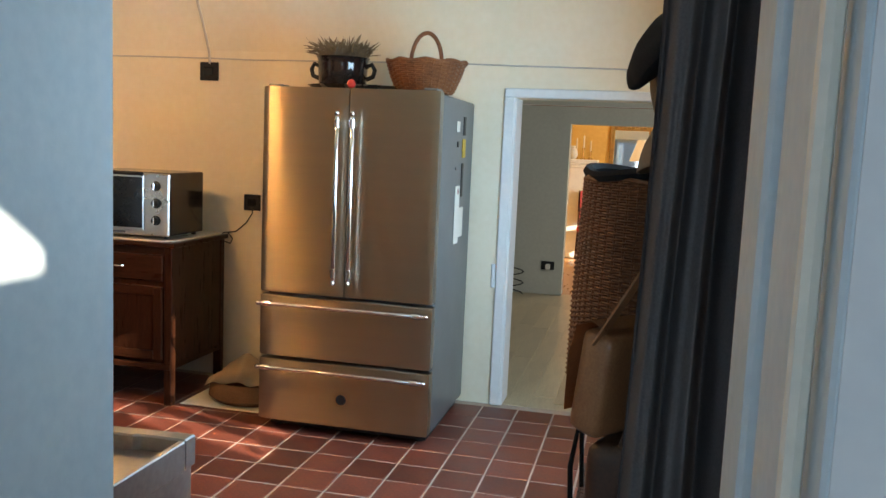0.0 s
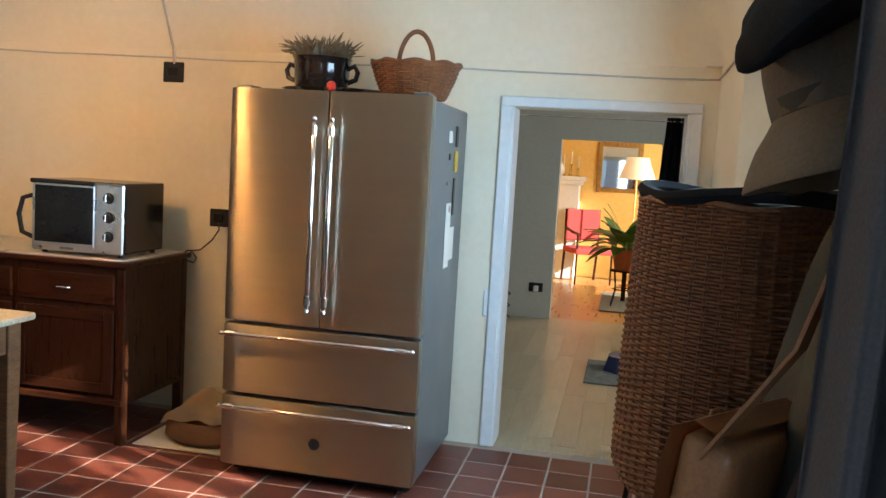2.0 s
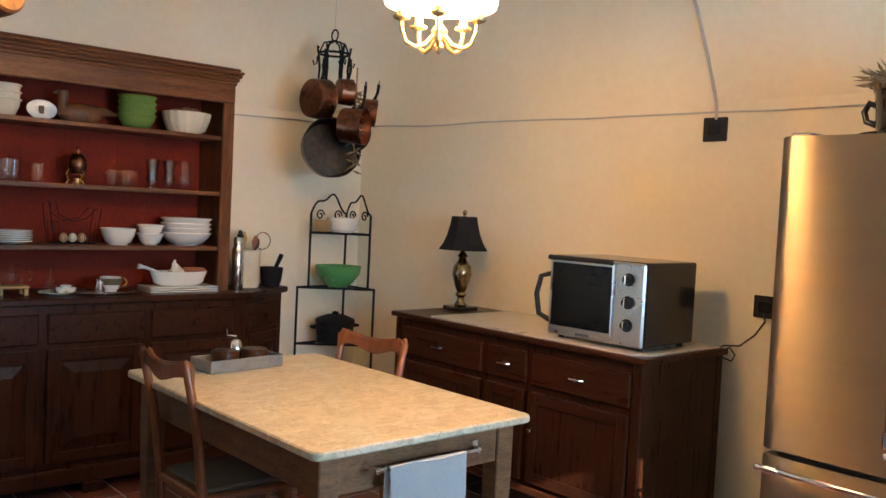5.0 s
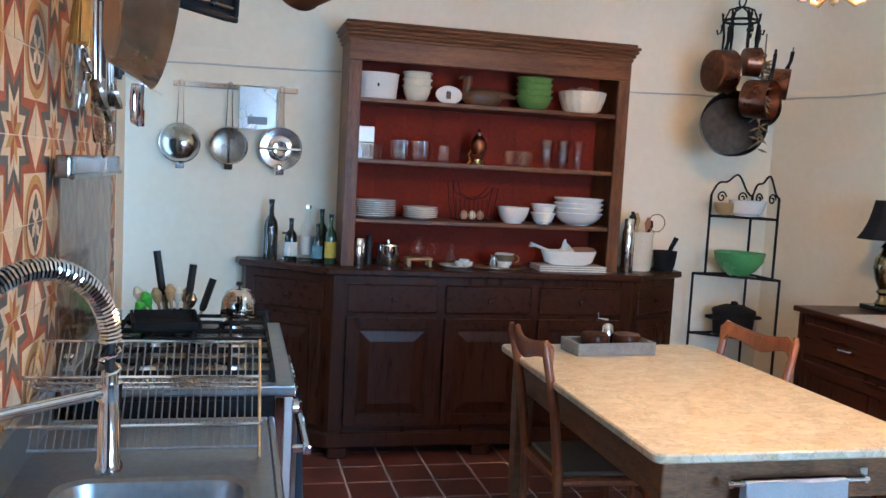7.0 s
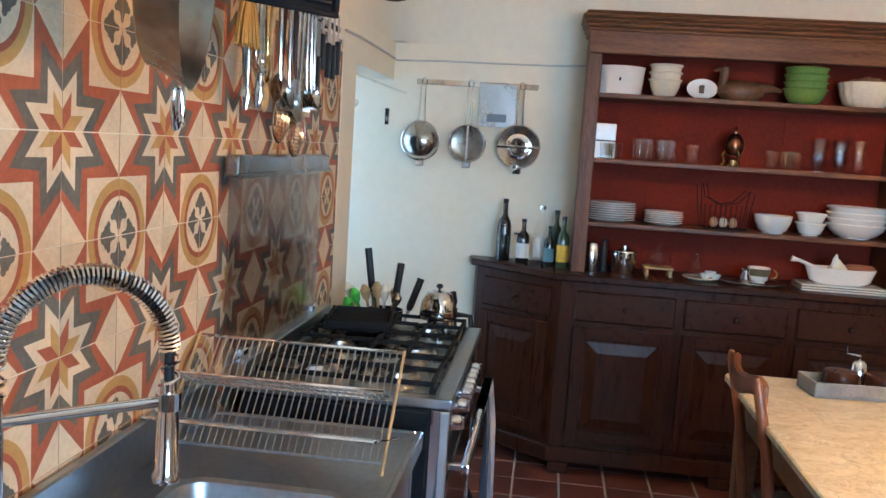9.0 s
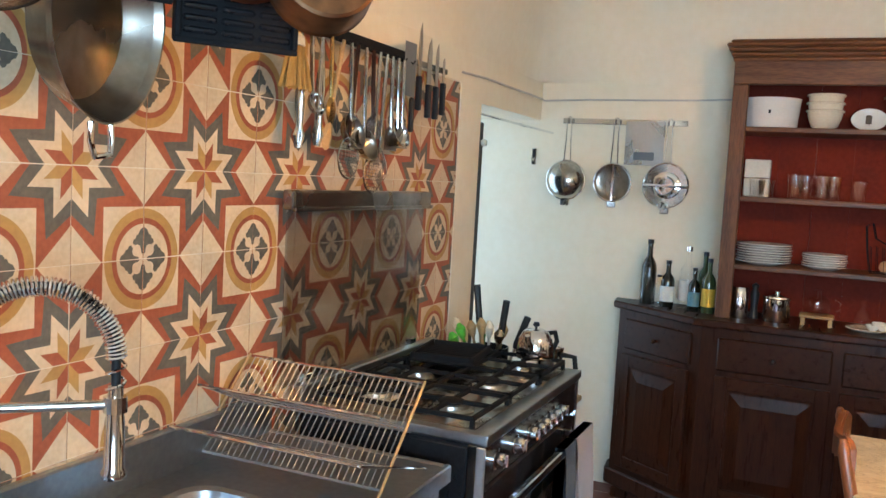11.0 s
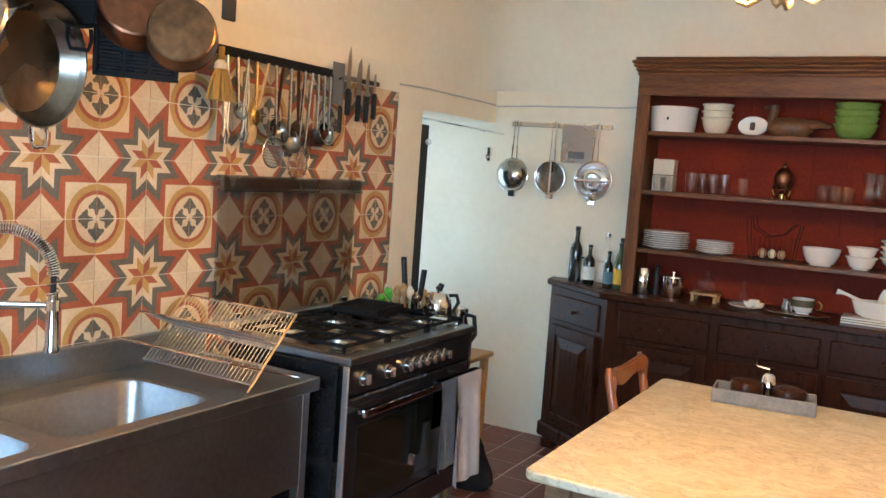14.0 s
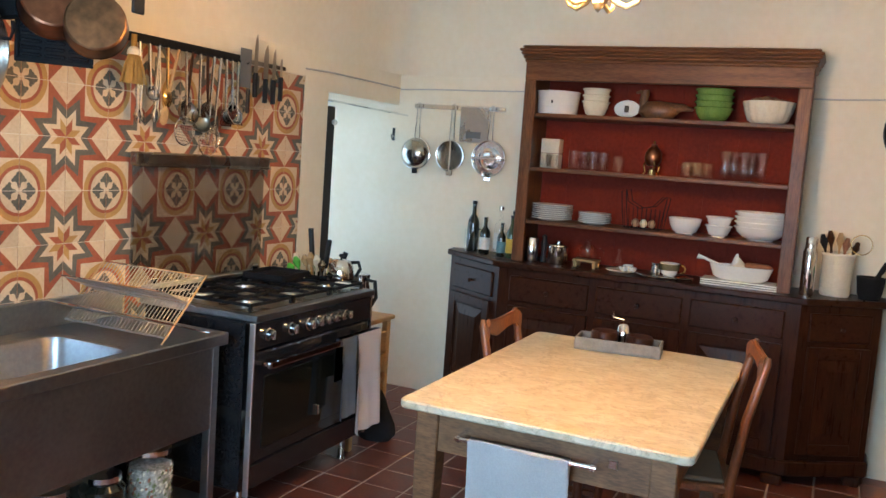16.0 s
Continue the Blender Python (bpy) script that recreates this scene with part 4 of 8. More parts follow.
def sink():
    t = thing("kitchen_sink", pose(0, 0, 0), "stainless steel two-bowl catering sink on square legs", "sink")
    bowls = ((-2.335, -1.79, 1.285, 1.672), (-1.745, -1.05, 1.285, 1.672))
    # deck with two rounded holes
    deck = bmesh.new()
    zt = STOP - 0.004
    rims = []
    for q in bowls:
        b, ring = basin(*q, zt, 0.20)
        part("bowl", finish(b), SINKSTEEL, t, "pressed steel bowl", smooth=True)
        rims.append(ring)
    ox = [(SX0, 1.19), (SX1, 1.19), (SX1, SYF), (SX0, SYF)]
    ov = [deck.verts.new((x, y, zt)) for x, y in ox]
    edges = [deck.edges.new((ov[i], ov[(i + 1) % 4])) for i in range(4)]
    for ring in rims:
        rv = [deck.verts.new(c) for c in ring]
        edges += [deck.edges.new((rv[i], rv[(i + 1) % 24])) for i in range(24)]
    bmesh.ops.triangle_fill(deck, edges=edges, use_beauty=True, use_dissolve=False)
    finish(deck)
    for f in deck.faces:
        if f.normal.z < 0:
            f.normal_flip()
    part("deck", deck, SINKSTEEL, t)
    # raised rim, apron, upstand
    part("front_rim", box(SX0, SX1, SYF - 0.012, SYF + 0.006, STOP - 0.045, STOP + 0.002, 0.004), SINKSTEEL, t)
    part("raised_border", prism([(-1.30, SYF - 0.014), (-1.03, SYF - 0.022), (-1.015, SYF - 0.012), (SX1 + 0.004, SYF - 0.012), (SX1 + 0.004, SYF + 0.035), (-1.30, SYF + 0.007)], STOP - 0.04, STOP + 0.032, bevel=0.004), SINKSTEEL, t)
    part("end_border", box(SX1 - 0.012, SX1 + 0.006, 1.20, SYF - 0.013, STOP - 0.04, STOP + 0.030, 0.003), SINKSTEEL, t)
    for x in (SX0, SX1 - 0.030):
        part("side_rim", box(x, x + 0.014, 1.19, SYF - 0.012, STOP - 0.045, STOP + 0.001, 0.003), SINKSTEEL, t)
    part("apron", box(SX0 + 0.05, SX1 - 0.01, SYF - 0.026, SYF - 0.014, 0.43, STOP - 0.02, 0.003), SINKSTEEL, t)
    part("side_panel", box(SX1 - 0.010, SX1 + 0.002, 1.20, SYF + 0.02, 0.10, STOP - 0.02, 0.003), SINKSTEEL, t)
    part("side_panel", box(SX0 + 0.016, SX0 + 0.028, 1.22, SYF - 0.03, 0.43, STOP - 0.02, 0.003), SINKSTEEL, t)
    part("upstand", box(SX0, SX1, 1.178, 1.20, STOP - 0.02, STOP + 0.10, 0.004), SINKSTEEL, t)
    for x in (SX0 + 0.03, SX1 - 0.06):
        for y in (1.22, SYF - 0.05):
            part("leg", box(x, x + 0.038, y, y + 0.038, 0.0, STOP - 0.03, 0.003), SINKSTEEL, t)
    part("shelf", box(SX0 + 0.03, SX1 - 0.03, 1.22, SYF - 0.03, 0.13, 0.15, 0.003), SINKSTEEL, t)


sink()

# ---- cooker ----
KX0, KX1, KYF, KTOP = -3.775, -2.84, 1.80, 0.86


def cooker():
    t = thing("gas_cooker", pose(0, 0, 0), "black range cooker with steel hob and six gas burners", "cooker")
    x0, x1, yf, yb = KX0, KX1, KYF, 1.225
    part("body", box(x0, x1, yb, yf - 0.05, 0.13, KTOP - 0.03, 0.004), BLACKM, t)
    part("side_panel", box(x1 - 0.001, x1 + 0.004, yb + 0.01, yf - 0.06, 0.14, KTOP - 0.04, 0.002), BLACKM, t)
    part("hob", box(x0 - 0.004, x1 + 0.006, yb, yf, KTOP - 0.03, KTOP, 0.006, seg=2), SINKSTEEL, t, "stainless steel hob plate")
    part("hob_well", box(x0 + 0.03, x1 - 0.03, yb + 0.03, yf - 0.05, KTOP - 0.002, KTOP + 0.003, 0.002), WORNSTEEL, t, "used steel hob well")
    part("control_panel", box(x0, x1, yf - 0.05, yf - 0.012, 0.715, KTOP - 0.031, 0.004), BLACKM, t)
    for x in (x1 - 0.008, x0):
        part("trim", box(x, x + 0.012, yf - 0.055, yf - 0.008, 0.14, KTOP - 0.031, 0.002), CHROME, t, "bright steel corner strip")
    for i in range(8):
        x = x1 - 0.09 - (0.16 * i if i < 2 else 0.16 + 0.13 + 0.062 * (i - 2))
        big = 0.022 if i < 3 else 0.019
        k = part("knob", lathe([(0, 0), (big * 1.25, 0), (big * 1.25, 0.006), (big, 0.008), (big * 0.92, 0.03), (big * 0.7, 0.034), (0, 0.034)], 16, m=pose(x, yf - 0.012, 0.772, -90, 0, 0)), CHROME, t, "chrome control knob", smooth=True)
        part("pointer", box(x - 0.004, x + 0.004, yf + 0.02, yf + 0.028, 0.755, 0.79, 0.002), CHROME, k)
    d = part("oven_door", box(x0 + 0.012, x1 - 0.012, yf - 0.05, yf - 0.014, 0.25, 0.705, 0.006), BLACKM, t, "black glass oven door")
    part("window", box(x0 + 0.08, x1 - 0.08, yf - 0.0145, yf - 0.011, 0.30, 0.60, 0.004), BOTTLEDARK, d)
    h = part("door_handle", box(x0 + 0.09, x1 - 0.03, yf + 0.03, yf + 0.055, 0.648, 0.676, 0.007, seg=2), CHROME, d, "flat steel rail handle")
    for x in (x0 + 0.11, x1 - 0.06):
        part("bracket", box(x, x + 0.02, yf - 0.014, yf + 0.034, 0.652, 0.672, 0.003), CHROME, h)
    part("drawer_front", box(x0 + 0.012, x1 - 0.012, yf - 0.05, yf - 0.016, 0.14, 0.243, 0.005), BLACKM, t)
    part("catch", box(x0 + 0.45, x0 + 0.462, yf - 0.016, yf + 0.004, 0.345, 0.39, 0.003), CHROME, t)
    for x in (x0 + 0.06, x1 - 0.06):
        for y in (yb + 0.06, yf - 0.10):
            part("leg", lathe([(0, 0), (0.024, 0), (0.024, 0.01), (0.018, 0.02), (0.018, 0.131), (0, 0.131)], 14, m=pose(x, y, 0)), CHROME, t, smooth=True)
    # burners and pan supports
    bx = (x0 + 0.17, (x0 + x1) / 2, x1 - 0.17)
    for i, x in enumerate(bx):
        for j, y in enumerate((yb + 0.15, yf - 0.18)):
            r = (0.045, 0.036, 0.05)[(i + j) % 3]
            bu = part("burner", lathe([(r * 1.5, 0.003), (r * 1.5, 0.008), (r * 1.28, 0.014), (r * 1.22, 0.024), (0, 0.024)], 18, m=pose(x, y, KTOP)), SILVER, t, smooth=True)
            part("cap", lathe([(0, 0.024), (r * 0.85, 0.024), (r * 0.85, 0.031), (r * 0.65, 0.034), (0, 0.034)], 18, m=pose(x, y, KTOP)), IRON, bu, smooth=True)
        g = bmesh.new()
        w = 0.138
        z = KTOP + 0.034
        ya, yz = yb + 0.035, yf - 0.06
        for a, b in (((x - w, ya), (x + w, ya)), ((x - w, yz), (x + w, yz)), ((x - w, (ya + yz) / 2), (x + w, (ya + yz) / 2)), ((x - w, ya), (x - w, yz)), ((x + w, ya), (x + w, yz))):
            box(min(a[0], b[0]) - 0.005, max(a[0], b[0]) + 0.005, min(a[1], b[1]) - 0.005, max(a[1], b[1]) + 0.005, z - 0.012, z, 0, bm=g)
        for y in (yb + 0.15, yf - 0.18):
            for sgn in (-1, 1):
                box(min(x + sgn * 0.03, x + sgn * w), max(x + sgn * 0.03, x + sgn * w), y - 0.005, y + 0.005, z - 0.010, z + 0.002, 0, bm=g)
                box(x - 0.005, x + 0.005, min(y + sgn * 0.03, y + sgn * 0.125), max(y + sgn * 0.03, y + sgn * 0.125), z - 0.010, z + 0.002, 0, bm=g)
        for px in (x - w, x + w):
            for py in (ya, yz):
                box(px - 0.006, px + 0.006, py - 0.006, py + 0.006, KTOP + 0.002, z - 0.01, 0, bm=g)
        part("pan_support", g, IRON, t, "black cast iron pan support")
    part("corner_trim", box(x1 + 0.001, x1 + 0.010, yf - 0.030, yf - 0.004, 0.12, KTOP - 0.032, 0.003), SATIN, t, "bright steel corner strip")
    part("back_rail", box(x0, x1, yb - 0.03, yb + 0.005, KTOP - 0.03, KTOP + 0.045, 0.004), SINKSTEEL, t, "steel back rail")


cooker()

# ---- chandelier ----
CHX, CHY = -2.503, 3.14
ch = thing("chandelier", pose(CHX, CHY, 0) @ Matrix.Diagonal((0.85, 0.85, 1, 1)), "brass chandelier with candle arms under a lit opal glass shade", "chandelier")
part("stem", tube([(0, 0, SPRING + RISE - 0.005), (0, 0, 2.02)], 0.008, 8), PALEBRASS, ch)
part("finial", lathe([(0, 1.955), (0.012, 1.965), (0.02, 1.98), (0.012, 1.995), (0.024, 2.01), (0.03, 2.03), (0.012, 2.05), (0, 2.055)], 14), PALEBRASS, ch, smooth=True)
for k in range(5):
    a = 2 * math.pi * k / 5 + 0.5
    ca, sa = math.cos(a), math.sin(a)
    pts = [(r * ca, r * sa, z) for r, z in ((0.015, 2.02), (0.05, 1.985), (0.09, 1.972), (0.125, 1.985), (0.142, 2.02), (0.145, 2.05))]
    arm = part("arm", tube(pts, 0.0075, 8), PALEBRASS, ch, smooth=True)
    part("cup", lathe([(0.006, 2.045), (0.03, 2.055), (0.032, 2.062), (0.016, 2.066), (0.016, 2.075)], 14, m=pose(0.145 * ca, 0.145 * sa, 0)), PALEBRASS, arm, smooth=True)
    part("candle_sleeve", lathe([(0.014, 2.066), (0.014, 2.125), (0, 2.125)], 12, m=pose(0.145 * ca, 0.145 * sa, 0)), CREAMWARE, arm, smooth=True)
part("shade", lathe([(0.205, 2.105), (0.212, 2.12), (0.205, 2.16), (0.17, 2.22), (0.12, 2.26), (0.05, 2.285), (0.02, 2.29)], 32), SHADEGLASS, ch, "glowing white opal glass dome", smooth=True)
for k in range(3):
    a = 2.1 * k + 0.3
    lamp("chandelier_bulb", "POINT", pose(CHX + 0.10 * math.cos(a), CHY + 0.10 * math.sin(a), 2.075), 55, (1.0, 0.51, 0.17), radius=0.03)

# ---- tile design of the south wall ----


def tile_quarter(rot, cut=None):
    """One cement tile: a quarter of the star at its low corner, a quarter of the roundel at the opposite one. Slots: red, grey, cream, ochre."""
    s, e = 0.2, 0.0011
    b = bmesh.new()

    def lay(pts, level, slot):
        vs = [b.verts.new((u * s, 0.0003 * level, v * s)) for u, v in pts]
        f = b.faces.new(vs)
        f.material_index = slot
        f.normal_update()
        if f.normal.y < 0:
            f.normal_flip()

    lo, hi = e / s, 1 - e / s
    lay(((lo, lo), (hi, lo), (hi, hi), (lo, hi)), 0, 0)
    # edge of the tile
    for (u0, v0), (u1, v1) in zip(((lo, lo), (hi, lo), (hi, hi), (lo, hi)), ((hi, lo), (hi, hi), (lo, hi), (lo, lo))):
        f = b.faces.new([b.verts.new(c) for c in ((u0 * s, 0, v0 * s), (u1 * s, 0, v1 * s), (u1 * s, -0.010, v1 * s), (u0 * s, -0.010, v0 * s))])
        f.material_index = 2

    def star(tip, notch_axis, notch_diag, level, slot):
        q = lambda r, a: (max(lo, r * math.cos(radians(a))), max(lo, r * math.sin(radians(a))))
        lay((q(0, 0), q(notch_axis, 0), q(tip, 22.5), q(notch_diag, 45), q(tip, 67.5), q(notch_axis, 90)), level, slot)

    star(0.79, 0.50, 0.47, 1, 1)
    star(0.57, 0.335, 0.315, 2, 2)
    q = lambda r, a: (max(lo, r * math.cos(radians(a))), max(lo, r * math.sin(radians(a))))
    lay((q(0, 0), q(0.19, 0), q(0.37, 22.5), q(0.19, 45)), 3, 0)
    lay((q(0, 0), q(0.19, 45), q(0.37, 67.5), q(0.19, 90)), 3, 3)
    lay(((0.60, lo), (hi, lo), (hi, 0.40)), 3, 2)
    lay(((lo, 0.60), (0.40, hi), (lo, hi)), 3, 2)
    lay(((0.42, 0.42), (hi, 0.42), (hi, hi), (0.42, hi)), 4, 2)
    n = 14
    disc = lambda r: [(hi, hi)] + [(max(lo, 1 + r * math.cos(radians(180 + 90 * k / n))), 1 + r * math.sin(radians(180 + 90 * k / n))) for k in range(n + 1)]
    clip = lambda pts: [(min(u, hi), min(v, hi)) for u, v in pts]
    lay(clip(disc(0.56)), 5, 3)
    lay(clip(disc(0.455)), 6, 0)
    lay(clip(disc(0.392)), 7, 2)
    arm = ((0.055, 0), (0.075, 0.028), (0.115, 0.034), (0.15, 0.05), (0.165, 0.085), (0.155, 0.125), (0.18, 0.158), (0.215, 0.15), (0.235, 0.115), (0.262, 0.112), (0.275, 0.08), (0.30, 0.062), (0.325, 0.055), (0.35, 0))
    lay([(1 - r, min(hi, 1 - w)) for r, w in arm], 8, 1)
    lay([(min(hi, 1 - w), 1 - r) for r, w in arm], 8, 1)
    b.transform(Matrix.Rotation(radians(90 * rot), 4, "Y"))
    if cut is not None:
        bmesh.ops.bisect_plane(b, geom=b.verts[:] + b.edges[:] + b.faces[:], plane_co=(cut, 0, 0), plane_no=(-1, 0, 0), clear_outer=True)
    me = bpy.data.meshes.new("cement_tile")
    b.to_mesh(me)
    b.free()
    for mm in (T_RED, T_GREY, T_CREAM, T_OCHRE):
        me.materials.append(mm)
    return me


STX, STZ = -2.466, 1.501
tilewall = solid("tile_backsplash", box(-4.012, -0.866, SY - 0.0115, SY - 0.004, 0.70, 1.905), TGROUT, "wall of patterned cement tiles with stars and roundels", "wall tiles", kind="structure")
quarters = [tile_quarter(k) for k in range(4)]
cutq = {}
rng = random.Random(5)
for i in range(-8, 8):
    for j in range(-4, 2):
        # the star corner of this cell
        sx, sz = i + (i % 2), j + (j % 2)
        dx, dz = (1 if sx == i else -1), (1 if sz == j else -1)
        rot = {(1, 1): 0, (1, -1): 1, (-1, -1): 2, (-1, 1): 3}[(dx, dz)]
        me = quarters[rot]
        x = STX + 0.2 * sx
        if STX + 0.2 * i < -4.015:
            key = (rot, round(-4.015 - x, 3))
            me = cutq.setdefault(key, tile_quarter(rot, -4.015 - x)) if key not in cutq else cutq[key]
        o = new("tile", me)
        o.location = (x + rng.uniform(-0.0004, 0.0004), SY - 0.003 + rng.uniform(-0.0007, 0.0007), STZ + 0.2 * sz + rng.uniform(-0.0004, 0.0004))
        o.parent = tilewall

# ---- raised glass lid of the cooker ----
cook = bpy.data.objects["gas_cooker"]
lid = part("glass_lid", box(-3.65, -2.775, 1.196, 1.203, 0.905, 1.41, 0.002), DARKGLASS, cook, "smoked glass lid standing open")
part("lid_rail", box(-3.662, -2.765, 1.19, 1.228, 1.405, 1.462, 0.008, seg=2), WORNSTEEL, lid)
part("lid_rail_edge", box(-3.662, -2.765, 1.222, 1.236, 1.402, 1.415, 0.003), WORNSTEEL, lid)
for x in (-3.60, -2.90):
    part("lid_hinge", box(x - 0.02, x + 0.02, 1.192, 1.215, 0.895, 0.93, 0.003), CHROME, lid)

# ---- utensils on the rail ----
RZ, RY = 1.915, 1.215
rail = thing("utensil_rail", pose(0, 0, 0), "dark iron utensil rail on the tiled wall", "rail")
part("bar", box(-3.47, -2.60, RY - 0.012, RY + 0.002, RZ - 0.020, RZ + 0.016, 0.003), IRON, rail)
for x in (-3.70, -3.2, -2.70):
    part("bracket", box(x - 0.012, x + 0.012, 1.168, RY - 0.010, RZ - 0.01, RZ + 0.008, 0.002), IRON, rail)
part("magnet_strip", box(-3.77, -3.47, RY - 0.010, RY + 0.001, RZ - 0.016, RZ + 0.004, 0.002), WORNSTEEL, rail)
for k in range(13):
    x = -2.70 - 0.062 * k
    part("hook", tube([(x, RY + 0.002, RZ - 0.01), (x, RY + 0.016, RZ - 0.022), (x, RY + 0.024, RZ - 0.012)], 0.0025, 6), IRON, rail)
UG = "utensils on the rail"
UY = RY + 0.022


def utensil(kind, x, length, mhandle, mhead, label, tilt=0.0, grip=False):
    t = thing(kind, pose(x, UY, RZ - 0.02, 0, tilt, 0), label, "kitchen utensil", UG)
    L = length
    part("handle", tube([(0, 0, 0), (0, 0, -0.02), (0, 0.002, -L * 0.55), (0, 0.004, -L * 0.78)], 0.0085 if grip else 0.0068, 8, taper=[0.8, 1, 1, 0.7]), mhandle, t, smooth=True)
    if kind == "ladle" or kind == "skimmer":
        r = 0.034 if L < 0.25 else 0.055 if kind == "ladle" else 0.05
        prof = [(0, -r * 0.75)] + [(r * math.sin(radians(a)), -r * 0.75 * math.cos(radians(a))) for a in (25, 50, 75, 90)] + [(r * 0.94, 0.0)] + [(r * 0.94 * math.sin(radians(a)), -r * 0.70 * math.cos(radians(a))) for a in (75, 50, 25)] + [(0, -r * 0.7)]
        part("bowl", lathe(prof, 18, m=pose(0, 0.02, -L + r, -70, 0, 0)), mhead, t, smooth=True)
    elif kind == "spoon":
        part("bowl", lathe([(0, -0.008), (0.6, -0.006), (1, 0), (0.95, 0.002), (0, -0.004)], 16, m=pose(0, 0.006, -L * 0.86, 90, 0, 0) @ Matrix.Diagonal((0.026, 0.040, 1, 1))), mhead, t, smooth=True)
    elif kind == "spatula":
        b = prism([(-0.012, -L * 0.74), (-0.04, -L * 0.80), (-0.042, -L), (0.042, -L), (0.04, -L * 0.80), (0.012, -L * 0.74)], 0, 0.0025, m=pose(0, 0.006, 0, 90, 0, 0) @ Matrix.Diagonal((1, 1, 1, 1)))
        part("blade", b, mhead, t)
    elif kind == "whisk":
        b = bmesh.new()
        for k in range(5):
            a = math.pi * k / 5
            pts = [(0.032 * math.sin(math.pi * min(1, v * 1.0)) * math.cos(a), 0.004 + 0.032 * math.sin(math.pi * v) * math.sin(a), -L * 0.72 - L * 0.28 * (1 - abs(1 - 2 * w))) for v, w in ((0, 0), (0.12, 0.1), (0.3, 0.25), (0.5, 0.42), (0.75, 0.49))]
            tube(pts, 0.0012, 5, bm=b)
            tube([(-p[0], 0.008 - p[1], p[2]) for p in pts], 0.0012, 5, bm=b)
        part("wires", b, UTENSIL, t)
    elif kind == "strainer":
        r = 0.06
        part("ring", tube(arc((0, 0.01, -L + r), r, 0, 360, 22)[:-1], 0.003, 6, closed=True), UTENSIL, t)
        b = bmesh.new()
        for k in range(-5, 6):
            h = math.sqrt(max(0, 1 - (k / 5.6) ** 2)) * r
            c = k / 5.6 * r
            for pts in ([(c, 0.01 + 0.02 * math.cos(math.pi / 2 * i / 4) * h / r, -L + r + h * i / 4) for i in range(-4, 5)], [(h * i / 4, 0.01 + 0.02 * math.cos(math.pi / 2 * i / 4) * h / r, -L + r + c) for i in range(-4, 5)]):
                tube(pts, 0.0009, 4, bm=b)
        part("mesh_bowl", b, UTENSIL, t)
    elif kind == "tongs":
        for sgn in (-1, 1):
            part("arm", tube([(0, 0, -0.01), (sgn * 0.012, 0.004, -L * 0.5), (sgn * 0.006, 0.004, -L * 0.82), (sgn * 0.016, 0.004, -L * 0.9), (sgn * 0.008, 0.004, -L)], 0.0075, 8, taper=[0.7, 1, 1, 1.4, 0.6]), UTENSIL, t, smooth=True)
    return t


utensil("tongs", -2.752, 0.32, UTENSIL, UTENSIL, "polished steel kitchen tongs hanging on the rail")
utensil("ladle", -2.805, 0.23, UTENSIL, UTENSIL, "small steel ladle hanging on the rail", 3)
utensil("tongs", -2.860, 0.31, UTENSIL, UTENSIL, "long steel serving tongs hanging on the rail", -3)
utensil("spoon", -2.91, 0.24, BRASS, BRASS, "brass spoon hanging on the rail")
utensil("spoon", -2.975, 0.34, PINEWOOD, PINEWOOD, "long wooden spoon hanging askew on the rail", -16)
utensil("ladle", -3.02, 0.31, UTENSIL, WORNSTEEL, "steel ladle hanging on the rail", 2)
utensil("strainer", -3.06, 0.40, WALNUT, UTENSIL, "wire mesh strainer hanging on the rail", -8)
utensil("ladle", -3.11, 0.34, UTENSIL, WORNSTEEL, "large steel ladle hanging on the rail", 0)
utensil("spatula", -3.155, 0.27, WALNUT, WORNSTEEL, "wooden handled spatula hanging on the rail", 2)
utensil("strainer", -3.20, 0.44, UTENSIL, UTENSIL, "round wire skimmer hanging on the rail", -5)
utensil("whisk", -3.245, 0.40, UTENSIL, UTENSIL, "steel balloon whisk hanging on the rail", -6)
utensil("spatula", -3.285, 0.30, UTENSIL, UTENSIL, "bright steel spatula hanging on the rail", 0)
utensil("skimmer", -3.325, 0.29, UTENSIL, UTENSIL, "steel skimmer hanging on the rail", 2)
utensil("spatula", -3.365, 0.29, UTENSIL, UTENSIL, "wide steel turner hanging on the rail", 0)
br = thing("hand_broom", pose(-2.70, UY + 0.02, RZ - 0.01) @ Matrix.Diagonal((1.5, 1.2, 1.05, 1)), "small straw hand broom hanging on the rail", "broom", UG)
part("handle", tube([(0, 0, 0.01), (0, 0, -0.05)], 0.008, 8), STRAW, br)
part("binding", lathe([(0.010, -0.035), (0.017, -0.045), (0.019, -0.065), (0.0, -0.066)], 12), CREAMWARE, br)
strands = bmesh.new()
for k in range(70):
    a, r = rng.uniform(0, 6.28), math.sqrt(rng.random())
    tube([(0.014 * r * math.cos(a), 0.010 * r * math.sin(a), -0.055), (0.036 * r * math.cos(a), 0.016 * r * math.sin(a), -0.11), (0.050 * r * math.cos(a), 0.020 * r * math.sin(a), -0.172 + 0.008 * rng.random())], 0.0022, 4, bm=strands)
part("bristles", strands, STRAW, br)


